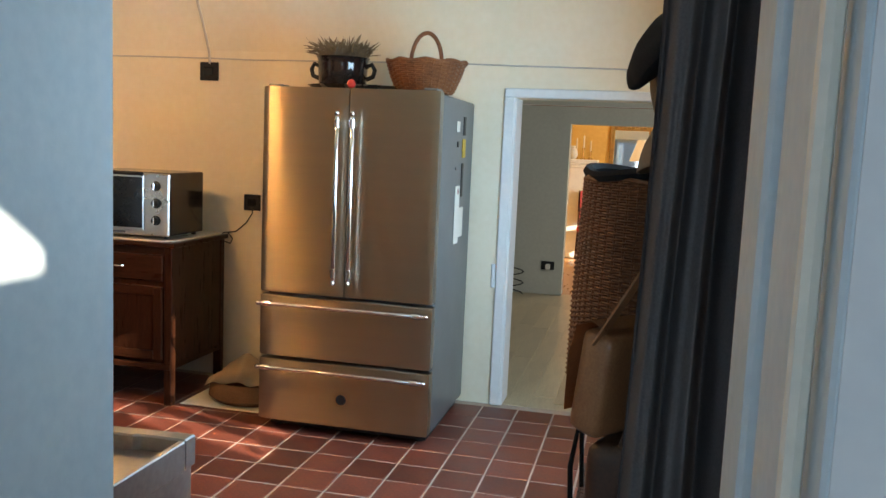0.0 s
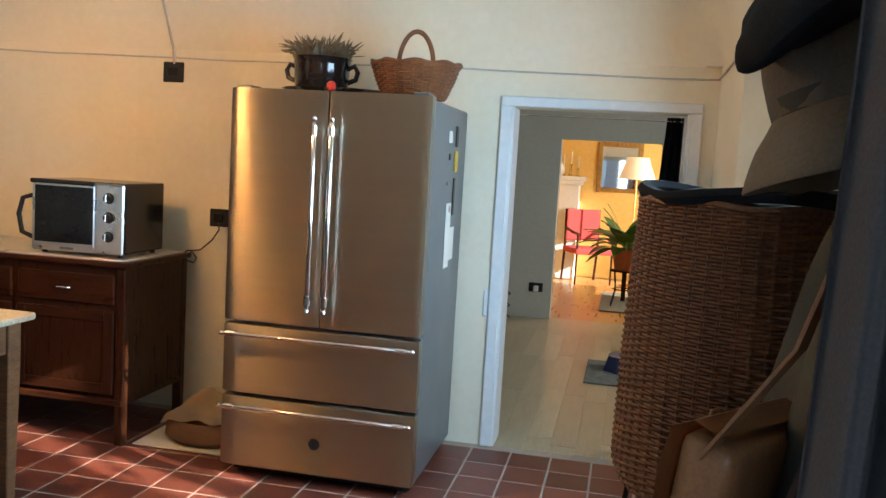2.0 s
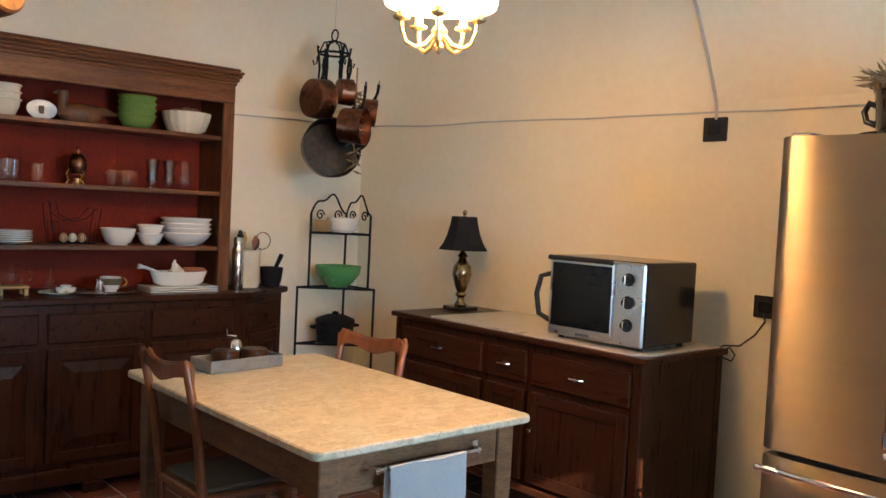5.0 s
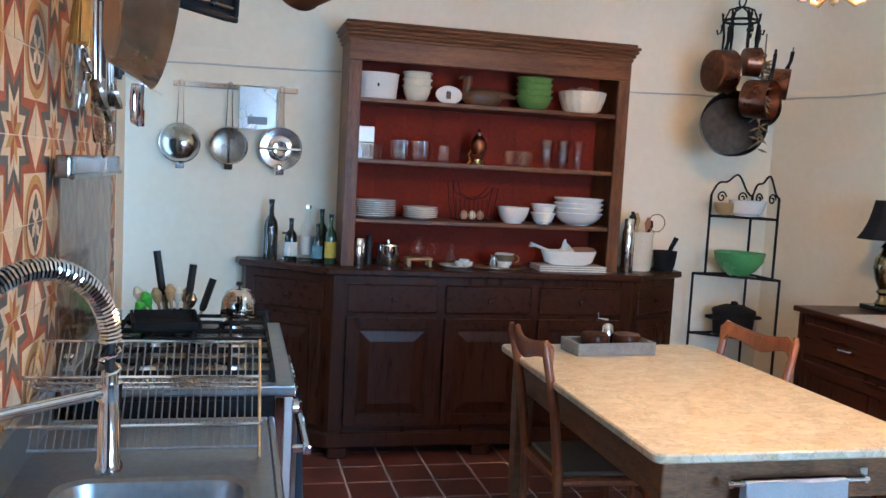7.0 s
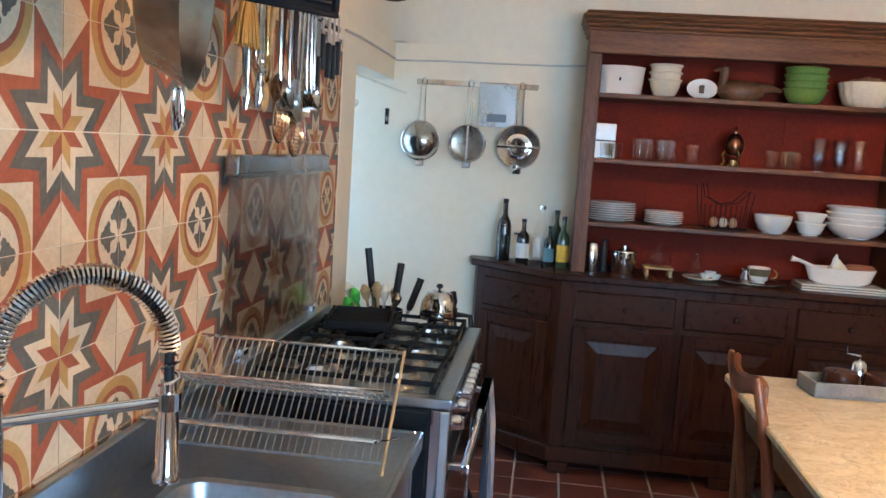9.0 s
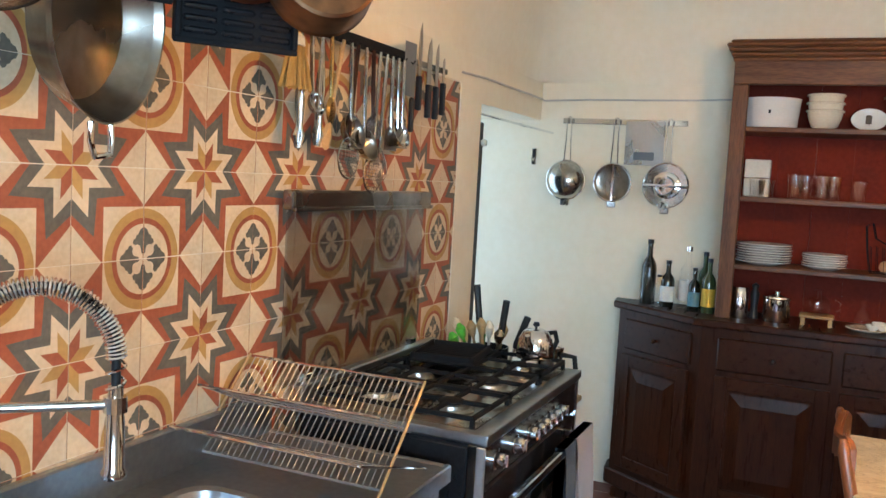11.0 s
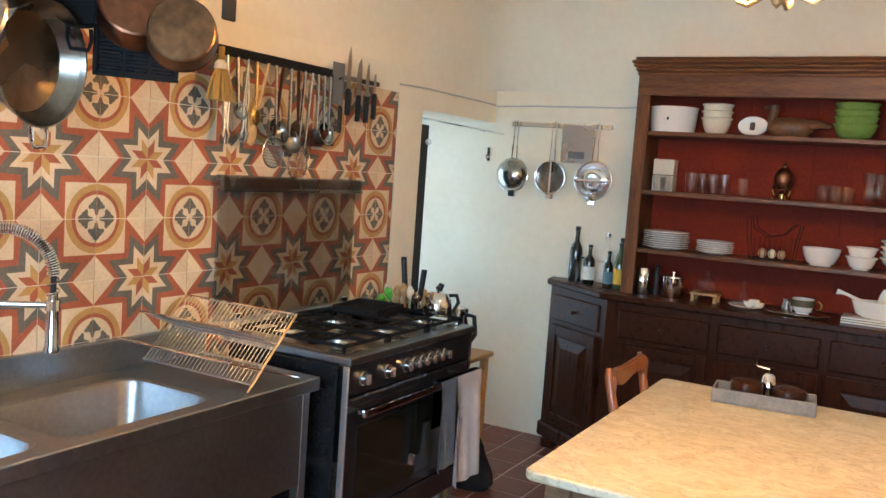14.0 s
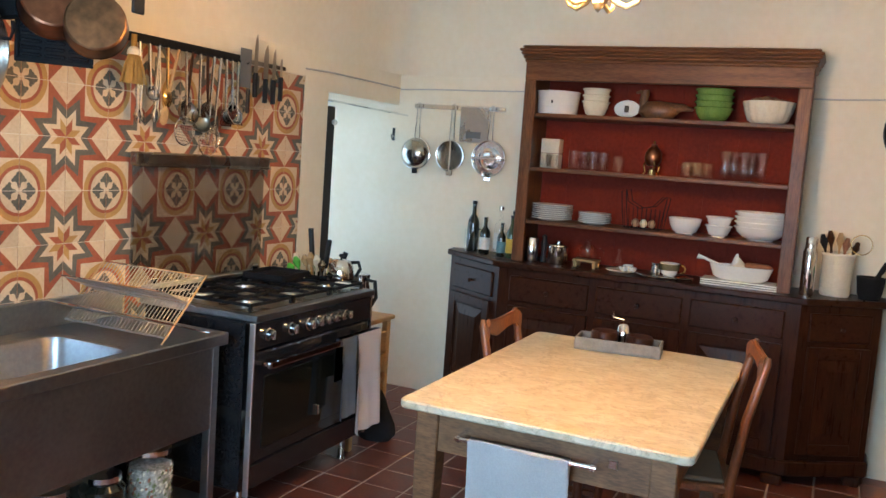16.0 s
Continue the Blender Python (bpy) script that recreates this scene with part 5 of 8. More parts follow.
def knife(x, L, w, label, z=0.0, dark=True):
    """Held by its blade, tip upwards, on the magnetic end of the rail."""
    t = thing("kitchen_knife", pose(x, RY + 0.006, RZ + z), label, "knife", "knives on the rail")
    part("blade", prism([(-w / 2, -0.05), (w / 2, -0.05), (w / 2, L * 0.35), (w * 0.3, L * 0.75), (-w * 0.2, L), (-w / 2, L * 0.6)], 0, 0.002, m=pose(0, 0.0, 0, 90, 0, 0)), STEEL, t)
    part("handle", box(-0.011, 0.011, -0.010, 0.008, -0.17, -0.052, 0.005, seg=2), BLACKPLASTIC if dark else WALNUT, t)


ck = thing("cleaver", pose(-3.44, RY + 0.006, RZ), "wide steel cleaver held on the rail", "knife", "knives on the rail")
part("blade", box(-0.042, 0.042, 0.0, 0.003, -0.13, 0.05, 0.001), GREYPAINT, ck)
part("handle", box(-0.035, -0.013, -0.006, 0.010, -0.25, -0.132, 0.005), BLACKPLASTIC, ck)
for x, L, w, z in ((-3.52, 0.13, 0.026, 0.0), (-3.60, 0.11, 0.036, -0.02), (-3.665, 0.10, 0.026, -0.02), (-3.725, 0.04, 0.018, 0.0)):
    knife(x, L, w, "steel kitchen knife with a black handle held on the rail", z)

# ---- tap ----
tap = thing("spring_tap", pose(0, 0, 0), "chrome spring-coil kitchen tap with a pull-down spray", "tap")
bx, by = -1.745, 1.262
wx, wy = -1.917, 1.440
part("base", lathe([(0, 0), (0.03, 0), (0.03, 0.012), (0.022, 0.016), (0.022, 0.10), (0.016, 0.105), (0.016, 0.15), (0, 0.15)], 20, m=pose(bx, by, STOP - 0.004)), CHROME, tap, smooth=True)
part("riser", rod((bx, by, STOP + 0.1), (bx, by, 1.13), 0.013, 14), CHROME, tap, smooth=True)
path = [Vector((bx, by, 1.13))]
dv = Vector((wx - bx, wy - by, 0))
for k in range(0, 31):
    a = math.pi * (1 - k / 30)
    path.append(Vector((bx, by, 1.175)) + dv * (0.5 + 0.5 * math.cos(a)) + Vector((0, 0, 0.125 * math.sin(a))))
path.append(Vector((wx, wy, 1.12)))
part("hose", tube(path, 0.008, 10), BLACKPLASTIC, tap, smooth=True)
coil = bmesh.new()
cp, N = [], 62
for k in range(N * 8 + 1):
    f = k / (N * 8) * (len(path) - 1)
    i = min(int(f), len(path) - 2)
    p = path[i].lerp(path[i + 1], f - i)
    d = (path[i + 1] - path[i]).normalized()
    s1 = d.cross(dv.normalized().cross(Vector((0, 0, 1)))).normalized()
    s2 = d.cross(s1)
    a = 2 * math.pi * k / 8
    cp.append(p + 0.0155 * (math.cos(a) * s1 + math.sin(a) * s2))
tube(cp, 0.0028, 5, bm=coil)
part("spring", coil, CHROME, tap, "chrome coil spring", smooth=True)
part("spray_head", lathe([(0, 0), (0.021, 0), (0.023, 0.01), (0.018, 0.02), (0.017, 0.10), (0.013, 0.13), (0.013, 0.165), (0, 0.17)], 18, m=pose(wx, wy, 0.962)), CHROME, tap, "chrome spray head", smooth=True)
part("support_arm", rod((bx, by, 1.094), (wx, wy, 1.094), 0.009, 10), CHROME, tap, smooth=True)
part("holder", lathe([(0.013, -0.014), (0.020, -0.014), (0.020, 0.014), (0.013, 0.014)], 14, m=pose(wx, wy, 1.094)), CHROME, tap)
lv = part("lever", tube([(bx, by, STOP + 0.06), (bx - 0.03, by + 0.06, STOP + 0.06)], 0.017, 12), CHROME, tap, smooth=True)
part("lever_tip", lathe([(0, 0), (0.02, 0.004), (0.024, 0.02), (0.016, 0.035), (0, 0.037)], 14, m=pose(bx - 0.028, by + 0.056, STOP + 0.06, -90, 0, 27)), BLACKPLASTIC, lv, smooth=True)

# ---- dish rack ----
dr = thing("dish_rack", pose(0, 0, 0), "folding chrome wire dish rack standing empty on the drainboard", "dish rack")


def wire_grid(name, p00, p10, p01, n, parent, curl=True):
    """Wires from the edge p00-p10 to the edge p01, with two bearer rods."""
    p00, p10, p01 = Vector(p00), Vector(p10), Vector(p01)
    u, v = p10 - p00, p01 - p00
    g = part(name, finish(tube([p00, p10], 0.004, 6)), WIRE, parent)
    part("bearer", tube([p01, p01 + u], 0.004, 6), CHROME, g)
    part("bearer", tube([p00 + v * 0.55, p00 + v * 0.55 + u], 0.0026, 6), CHROME, g)
    me = None
    for k in range(n + 1):
        if me is None:
            w = part("wire", tube([p00, p00 + v], 0.0018, 5), WIRE, g)
            me = w.data
        else:
            w = new("wire", me)
            w.parent = g
        w.location = u * (k / n)
    return g


# two crossing frames and two trays
A0, A1 = (-2.345, 1.20, 0.815), (-2.345, 1.70, 0.815)
wire_grid("slanted_tray", (-2.455, 1.185, 0.818), (-2.455, 1.695, 0.818), (-2.655, 1.185, 1.02), 30, dr)
wire_grid("upper_tray", (-2.60, 1.19, 0.915), (-2.60, 1.69, 0.915), (-2.44, 1.19, 0.985), 30, dr)
wire_grid("lower_tray", (-2.50, 1.19, 0.855), (-2.50, 1.69, 0.855), (-2.345, 1.19, 0.905), 30, dr)
for y in (1.185, 1.695):
    part("leg", tube([(-2.655, y, 1.025), (-2.43, y, 0.80)], 0.0038, 8), PINEWOOD, dr, "brassy bent leg rod")
    part("leg", tube([(-2.685, y, 0.80), (-2.345, y, 0.905)], 0.0035, 8), CHROME, dr)

# ---- pots that hang over the sink ----
hang = thing("pot_rack", pose(0, 0, 0), "dark iron pot rack fixed above the sink", "pot rack")
part("bar", tube([(-1.98, 1.172, 2.16), (-1.98, 1.95, 2.16)], 0.010, 8), IRON, hang)
part("bar", tube([(-1.62, 1.172, 2.16), (-1.62, 1.95, 2.16)], 0.010, 8), IRON, hang)
part("cross_bar", tube([(-1.62, 1.95, 2.16), (-1.98, 1.95, 2.16)], 0.010, 8), IRON, hang)
part("cross_bar", tube([(-1.52, 1.55, 2.16), (-1.98, 1.50, 2.16)], 0.010, 8), IRON, hang)


def pan(name, m, r, depth, mout, label, flare=1.08, handle=None, hm=None, loops=0, base=None, group="pans above the sink", cat="pan"):
    """A round pan; its bowl opens along the local +z, and the handle runs along local +y."""
    t = thing(name, m, label, cat, group)
    rb = r / flare
    prof = [(0, 0), (rb * 0.92, 0), (rb * 0.98, 0.004), (rb, 0.012), (r, depth), (r * 1.02, depth + 0.001), (r * 1.0, depth - 0.003), (rb - 0.003, 0.014), (rb * 0.93, 0.004), (0, 0.004)]
    part("body", lathe(prof, 36), mout, t, smooth=True)
    if handle:
        d = depth * 0.75
        part("handle", tube([(0, r * 0.97, d), (0, r + 0.02, d + 0.006), (0, r + handle * 0.5, d + 0.012), (0, r + handle, d + 0.012)], 0.009, 8, taper=[1.3, 0.9, 1.0, 1.1]), hm or mout, t, smooth=True)
        part("handle_loop", tube(arc((0, r + handle + 0.010, d + 0.012), 0.011, 0, 360, 12, "xy")[:-1], 0.003, 6, closed=True), hm or mout, t)
    for k in range(loops):
        sgn = -1 if k == 0 else 1
        y0 = sgn * r * 0.99
        lp = part("loop_handle", tube([(-0.028, y0, depth * 0.72), (-0.030, y0 + sgn * 0.03, depth * 0.74), (-0.022, y0 + sgn * 0.055, depth * 0.78), (0.022, y0 + sgn * 0.055, depth * 0.78), (0.030, y0 + sgn * 0.03, depth * 0.74), (0.028, y0, depth * 0.72)], 0.0055, 8), hm or CHROME, t, smooth=True)
    return t


def facing(x, y, z, azimuth, elev=0.0, roll=0.0):
    """A pose whose local z looks along the azimuth (degrees from +x) and whose local y points up."""
    d = Vector((math.cos(radians(azimuth)) * math.cos(radians(elev)), math.sin(radians(azimuth)) * math.cos(radians(elev)), math.sin(radians(elev))))
    up = Vector((0, 0, 1))
    s = up.cross(d).normalized()
    u = d.cross(s)
    m = Matrix((s, u, d)).transposed().to_4x4()
    return Matrix.Translation((x, y, z)) @ m @ Matrix.Rotation(radians(roll), 4, "Z")


pan("saute_pan", facing(-1.803, 1.455, 1.735, 105, -4, 6), 0.158, 0.062, WORNSTEEL, "large used steel saute pan with loop handles", loops=2, flare=1.16)
pan("copper_pan", facing(-2.03, 1.765, 1.852, 225, -12), 0.092, 0.075, DARKCOPPER, "tarnished copper saucepan hanging bottom outwards", handle=0.17, hm=BRASS, flare=1.04)
pan("copper_pan", facing(-1.99, 1.64, 1.918, 230, -18), 0.10, 0.085, COPPER, "copper saucepan hanging bottom outwards", handle=0.15, hm=BRASS, flare=1.04)
pan("iron_pan", facing(-1.955, 1.455, 1.935, 60, 0), 0.095, 0.06, IRON, "black cast iron pan with loop handles", loops=2, hm=IRON, flare=1.1)
g = thing("griddle", facing(-2.072, 1.553, 1.832, 55, -3), "black ribbed cast iron griddle hanging on the rack", "griddle", "pans above the sink")
part("plate", box(-0.112, 0.112, -0.105, 0.105, -0.010, 0.0, 0.009, seg=3), IRON, g)
for sgn in (-1, 1):
    part("rim", box(-0.112, 0.112, sgn * 0.101 - 0.005, sgn * 0.101 + 0.005, 0, 0.012, 0.002), IRON, g)
    part("rim", box(sgn * 0.107 - 0.005, sgn * 0.107 + 0.005, -0.096, 0.096, 0, 0.012, 0.002), IRON, g)
for k in range(9):
    for a, b in ((-0.098, -0.038), (-0.03, 0.03), (0.038, 0.098)):
        part("rib", box(a, b, -0.088 + k * 0.0205, -0.076 + k * 0.0205, 0, 0.011, 0.004), BLACKM, g)
part("handle", tube([(0, 0.105, -0.004), (0, 0.20, -0.004), (0, 0.31, -0.004)], 0.011, 8), IRON, g)
pan("steel_pan", facing(-1.49, 1.655, 1.815, 240, -8), 0.115, 0.09, WORNSTEEL, "steel saucepan hanging bottom outwards", handle=0.20, hm=CHROME, flare=1.02)
pan("steel_pan", facing(-1.70, 1.53, 1.975, 250, -20), 0.105, 0.07, SINKSTEEL, "brushed steel saucepan hanging bottom outwards", handle=0.08, hm=CHROME, flare=1.04)
for x, y, z0 in ((-1.815, 1.50, 1.955), (-2.01, 1.70, 2.13), (-1.55, 1.55, 2.118), (-1.742, 1.415, 2.13)):
    part("long_hook", tube([(x, y, 2.165), (x, y, z0), (x, y + 0.012, z0 - 0.01), (x, y + 0.02, z0 + 0.01)], 0.004, 6), IRON, hang)
part("cross_bar", tube([(-1.44, 1.67, 2.16), (-2.17, 1.74, 2.16)], 0.010, 8), IRON, hang)
part("cross_bar", tube([(-1.60, 1.415, 2.16), (-1.98, 1.415, 2.16)], 0.010, 8), IRON, hang)
sk = thing("black_spatula", pose(-2.16, 1.80, 1.895), "black spatula hanging on the pot rack", "kitchen utensil", "pans above the sink")
part("blade", box(-0.025, 0.025, -0.006, 0.006, 0.0, 0.10, 0.004), BLACKPLASTIC, sk)
part("handle", tube([(0, 0, 0.098), (0.06, 0.01, 0.24), (0.17, 0.02, 0.285)], 0.006, 8), BLACKPLASTIC, sk)

# ---- on and by the cooker ----
GREENHANDLE = mat("bright_green_plastic", (0.10, 0.50, 0.06), (0.08, 0.42, 0.05), rough=0.4, bump=0.0)
cr = thing("utensil_crock", pose(-3.86, 1.42, 0.665), "dark crock full of knives and wooden spoons", "utensil holder")
part("crock", lathe([(0, 0), (0.06, 0), (0.065, 0.01), (0.07, 0.22), (0.066, 0.22), (0.06, 0.02), (0, 0.02)], 20), BLACKM, cr, smooth=True)
rng = random.Random(11)
for k, (dx, dy, L, mm, kind) in enumerate(((-0.02, -0.06, 0.445, BLACKPLASTIC, 0), (0.00, 0.038, 0.40, BLACKPLASTIC, 0), (-0.03, 0.09, 0.34, BLACKPLASTIC, 0), (0.045, -0.10, 0.265, GREENHANDLE, 1), (0.03, -0.085, 0.30, GREENHANDLE, 1), (0.0, -0.11, 0.31, CREAMWARE, 1), (0.01, -0.06, 0.31, PINEWOOD, 1), (0.03, -0.02, 0.33, PINEWOOD, 1), (-0.03, -0.04, 0.30, LEAF, 1), (0.02, 0.0, 0.32, CREAMWARE, 1), (-0.04, 0.02, 0.30, PINEWOOD, 1), (0.04, 0.04, 0.30, WORNSTEEL, 1))):
    b = Vector((dx * 0.3, dy * 0.3, 0.03))
    tip = Vector((dx * 1.6, dy * 1.4, L))
    if kind == 0:
        q = part("knife", tube([b, b.lerp(tip, 0.6)], 0.006, 6), STEEL, cr)
        part("knife_handle", tube([b.lerp(tip, 0.6), b.lerp(tip, 0.65), tip], 0.014, 8, taper=[0.7, 1, 1]), mm, q, smooth=True)
    else:
        q = part("spoon", tube([b, b.lerp(tip, 0.78), b.lerp(tip, 0.82), b.lerp(tip, 0.92), tip], 0.006, 8, taper=[1, 1, 2.4, 3.6, 1.2]), mm, cr, smooth=True)
st = thing("wooden_stand", pose(-4.0, 1.43, 0), "small pale pine stand beside the cooker", "stand")
for x in (-0.19, 0.15):
    for y in (-0.20, 0.22):
        part("leg", box(x, x + 0.035, y, y + 0.035, 0, 0.64, 0.004), PINEWOOD, st)
part("top", box(-0.20, 0.195, -0.215, 0.275, 0.64, 0.664, 0.005), PINEWOOD, st)
part("shelf", box(-0.18, 0.17, -0.19, 0.24, 0.30, 0.318, 0.004), PINEWOOD, st)
for z in (0.40, 0.52):
    part("drawer_front", box(-0.155, 0.15, 0.235, 0.252, z - 0.05, z + 0.055, 0.004), PINEWOOD, st)
kt = thing("steel_kettle", pose(-3.70, 1.645, 0.897) @ Matrix.Scale(1.1, 4), "polished steel kettle on the cooker", "kettle")
part("body", lathe([(0, 0), (0.058, 0), (0.062, 0.01), (0.055, 0.06), (0.042, 0.085), (0.03, 0.092), (0, 0.094)], 22), CHROME, kt, smooth=True)
part("lid_knob", lathe([(0.004, 0.092), (0.004, 0.10), (0.012, 0.106), (0.008, 0.116), (0, 0.117)], 12), BLACKPLASTIC, kt)
part("spout", tube([(0.05, 0, 0.04), (0.075, 0, 0.06), (0.088, 0, 0.085)], 0.012, 8, taper=[1.3, 1, 0.7]), CHROME, kt, smooth=True)
part("handle", tube([(-0.045, 0.02, 0.075), (-0.085, 0.04, 0.075), (-0.095, 0.045, 0.045), (-0.075, 0.035, 0.01)], 0.008, 8), BLACKPLASTIC, kt, smooth=True)
mk = thing("coffee_pot", pose(-3.90, 1.645, 0.665) @ Matrix.Scale(1.15, 4), "steel coffee pot on the pine stand", "coffee pot")
part("body", lathe([(0, 0), (0.05, 0), (0.055, 0.02), (0.05, 0.13), (0.04, 0.17), (0.044, 0.21), (0.0, 0.225)], 18), CHROME, mk, smooth=True)
part("handle", tube([(0.02, 0.045, 0.19), (0.03, 0.09, 0.19), (0.03, 0.10, 0.12), (0.02, 0.06, 0.06)], 0.009, 8), BLACKPLASTIC, mk, smooth=True)
gp = thing("griddle_pan", pose(-3.52, 1.40, 0.8975, 0, 0, 8), "black square griddle pan on the burner", "pan")
part("plate", box(-0.13, 0.13, -0.11, 0.11, 0, 0.010, 0.004), IRON, gp)
for a in ((-0.13, 0.13, -0.11, -0.10), (-0.13, 0.13, 0.10, 0.11)):
    part("rim", box(*a, 0.008, 0.03, 0.002), IRON, gp)
for a in ((-0.13, -0.12, -0.098, 0.098), (0.12, 0.13, -0.098, 0.098)):
    part("rim", box(*a, 0.008, 0.03, 0.002), IRON, gp)
for k in range(9):
    part("rib", box(-0.115 + k * 0.027, -0.107 + k * 0.027, -0.095, 0.095, 0.009, 0.016, 0.001), IRON, gp)


def towel_over(name, x0, x1, drop, mm, label, ybar, zbar, back=0.2, wave=0.01):
    def shape(u, v):
        x = x0 + (x1 - x0) * u
        if v < 0.35:
            s = (0.35 - v) / 0.35
            return (x, ybar - 0.018, zbar - back * s)
        if v < 0.45:
            return (x, ybar - 0.018 + 0.036 * (v - 0.35) / 0.1, zbar + 0.004)
        s = (v - 0.45) / 0.55
        return (x + 0.012 * s * math.sin(2.2 * u), ybar + 0.018 + wave * s * (0.6 + 0.5 * math.sin(13 * u + 1.2 * s)) + wave * 0.7 * math.sin(7 * u) * min(1, 3 * s), zbar - drop * s - 0.015 * u * s)
    solid(name, cloth(0, 0, 26, 34, shape, 0.003), mm, label, "towel", group="towels on the oven", smooth=True)


towel_over("kitchen_towel", -3.755, -3.535, 0.46, PINKLINEN, "pale pink towel hanging over the oven handle", KYF + 0.0425, 0.678, wave=0.022)
towel_over("kitchen_towel", -3.53, -3.40, 0.36, BLUELINEN, "blue-grey towel hanging over the oven handle", KYF + 0.0425, 0.678, wave=0.012)

PULSEGREEN = mat("dried_pea", (0.24, 0.27, 0.12), (0.12, 0.13, 0.06), rough=0.6)
lump = lathe([(0, 0), (0.085, 0.0), (0.10, 0.03), (0.085, 0.12), (0.05, 0.21), (0.02, 0.26), (0, 0.265)], 22, sx=0.8, sy=1.1)
bmesh.ops.subdivide_edges(lump, edges=lump.edges[:], cuts=1, use_grid_fill=True)
for v in lump.verts:
    k = 1 + 0.22 * noise.noise(v.co * 10)
    v.co.x *= k
    v.co.y *= k
solid("black_bag", lump, BLACKCLOTH, "black cloth bag slumped on the floor beside the cooker", "bag", m=pose(-4.10, 1.68, 0.002), smooth=True)

# jars on the shelf under the sink
for x, y, r, h, mm, lb in ((-2.50, 1.60, 0.085, 0.22, GRAVEL, "glass jar filled with pale mixed pulses"), (-2.27, 1.60, 0.075, 0.19, BOTTLEDARK, "dark glass storage jar"), (-2.06, 1.58, 0.08, 0.20, BOTTLEDARK, "dark glass storage jar")):
    j = thing("storage_jar", pose(x, y, 0.15), lb + " under the sink", "jar", "jars under the sink")
    part("glass", lathe([(0, 0), (r, 0), (r * 1.02, 0.01), (r * 1.02, h * 0.85), (r * 0.8, h * 0.95), (r * 0.8, h)], 20), GLASS if mm is GRAVEL else mm, j, smooth=True)
    if mm is GRAVEL:
        part("contents", lathe([(0, 0.004), (r * 0.90, 0.004), (r * 0.90, h * 0.78), (0, h * 0.8)], 18), GRAVEL, j)
        pulses = bmesh.new()
        for k in range(260):
            a, zz = rng.uniform(0, 6.28), rng.uniform(0.012, h * 0.8)
            got = bmesh.ops.create_icosphere(pulses, subdivisions=1, radius=rng.uniform(0.007, 0.012), matrix=pose(r * 0.88 * math.cos(a), r * 0.88 * math.sin(a), zz, rng.uniform(0, 90), rng.uniform(0, 90), 0) @ Matrix.Diagonal((1, 0.7, 0.5, 1)))
            slot = rng.choice((0, 0, 1, 1, 2))
            for f in {f for v in got["verts"] for f in v.link_faces}:
                f.material_index = slot
        tagged(part("pulses", pulses, (CREAMWARE, PULSEGREEN, TERRA), j), kind="stuff")
    part("lid", lathe([(0, h), (r * 0.85, h), (r * 0.85, h + 0.018), (0, h + 0.02)], 18), CHROME, j)
sack = lathe([(0, 0), (0.12, 0.0), (0.135, 0.05), (0.11, 0.12), (0.05, 0.16), (0, 0.165)], 16, sx=1.1, sy=0.8)
solid("dark_sack", sack, BLACKCLOTH, "dark cloth sack on the floor under the sink", "bag", m=pose(-2.60, 1.45, 0.15), smooth=True)

# ---- strainers on the west wall ----
WR = thing("wall_rail", pose(0, 0, 0), "steel hanging rail on the white wall", "rail")
part("bar", box(WX + 0.018, WX + 0.024, 1.295, 1.915, 1.825, 1.853, 0.002), CHROME, WR)
for y in (1.33, 1.60, 1.88):
    part("bracket", box(WX, WX + 0.018, y - 0.01, y + 0.01, 1.83, 1.848, 0.002), CHROME, WR)
WG = "strainers on the wall rail"


def hung_bowl(y, r, label, kind):
    t = thing("strainer", pose(WX + 0.03, y, 1.838), label, "strainer", WG)
    zc = -0.30
    for sgn in (-0.012, 0.012):
        part("handle", tube([(0.008, sgn, 0.008), (0.010, sgn, -0.10), (0.012, sgn * 1.4, zc + r)], 0.0035, 6), CHROME, t)
    part("handle_hook", tube(arc((0.008, 0, 0.008), 0.012, 0, 180, 8, "yz"), 0.003, 6), CHROME, t)
    part("rim", tube(arc((0.02, 0, zc), r, 0, 360, 28, "yz")[:-1], 0.005, 8, closed=True), CHROME, t)
    if kind == "bowl":
        prof = [(r * math.cos(radians(a)), r * 0.75 * math.sin(radians(a))) for a in range(0, 91, 10)]
        part("bowl", lathe(prof[:-1] + [(0, r * 0.75)], 28, m=pose(0.02, 0, zc, 0, 90, 0)), UTENSIL, t, smooth=True)
    elif kind == "mesh":
        prof = [(r * math.cos(radians(a)), -0.015 * math.sin(radians(a))) for a in range(0, 91, 15)]
        part("mesh_bowl", lathe(prof[:-1] + [(0, -0.015)], 24, m=pose(0.02, 0, zc, 0, 90, 0)), WORNSTEEL, t, smooth=True)
        part("stay", box(0.018, 0.024, -0.006, 0.006, zc - r, zc + r, 0.001), CHROME, t)
    else:
        part("drum", lathe([(r * 0.98, 0), (r * 0.98, -0.02), (r * 0.62, -0.022), (r * 0.6, 0.0), (r * 0.5, 0.004), (r * 0.3, 0.004), (0, 0.0)], 28, m=pose(0.024, 0, zc, 0, 90, 0)), CHROME, t, smooth=True)
        part("crank", box(0.036, 0.044, -r, r, zc - 0.010, zc + 0.004, 0.003), CHROME, t)
        part("crank_knob", lathe([(0, 0), (0.017, 0.002), (0.02, 0.015), (0.012, 0.03), (0, 0.031)], 14, m=pose(0.04, -0.01, zc - r * 0.92, 0, 90, 0)), CHROME, t, smooth=True)
    part("tab", box(0.012, 0.02, -0.022, 0.022, zc - r - 0.03, zc - r + 0.002, 0.003), CHROME, t)


hung_bowl(1.335, 0.098, "polished steel strainer bowl hanging on the rail", "bowl")
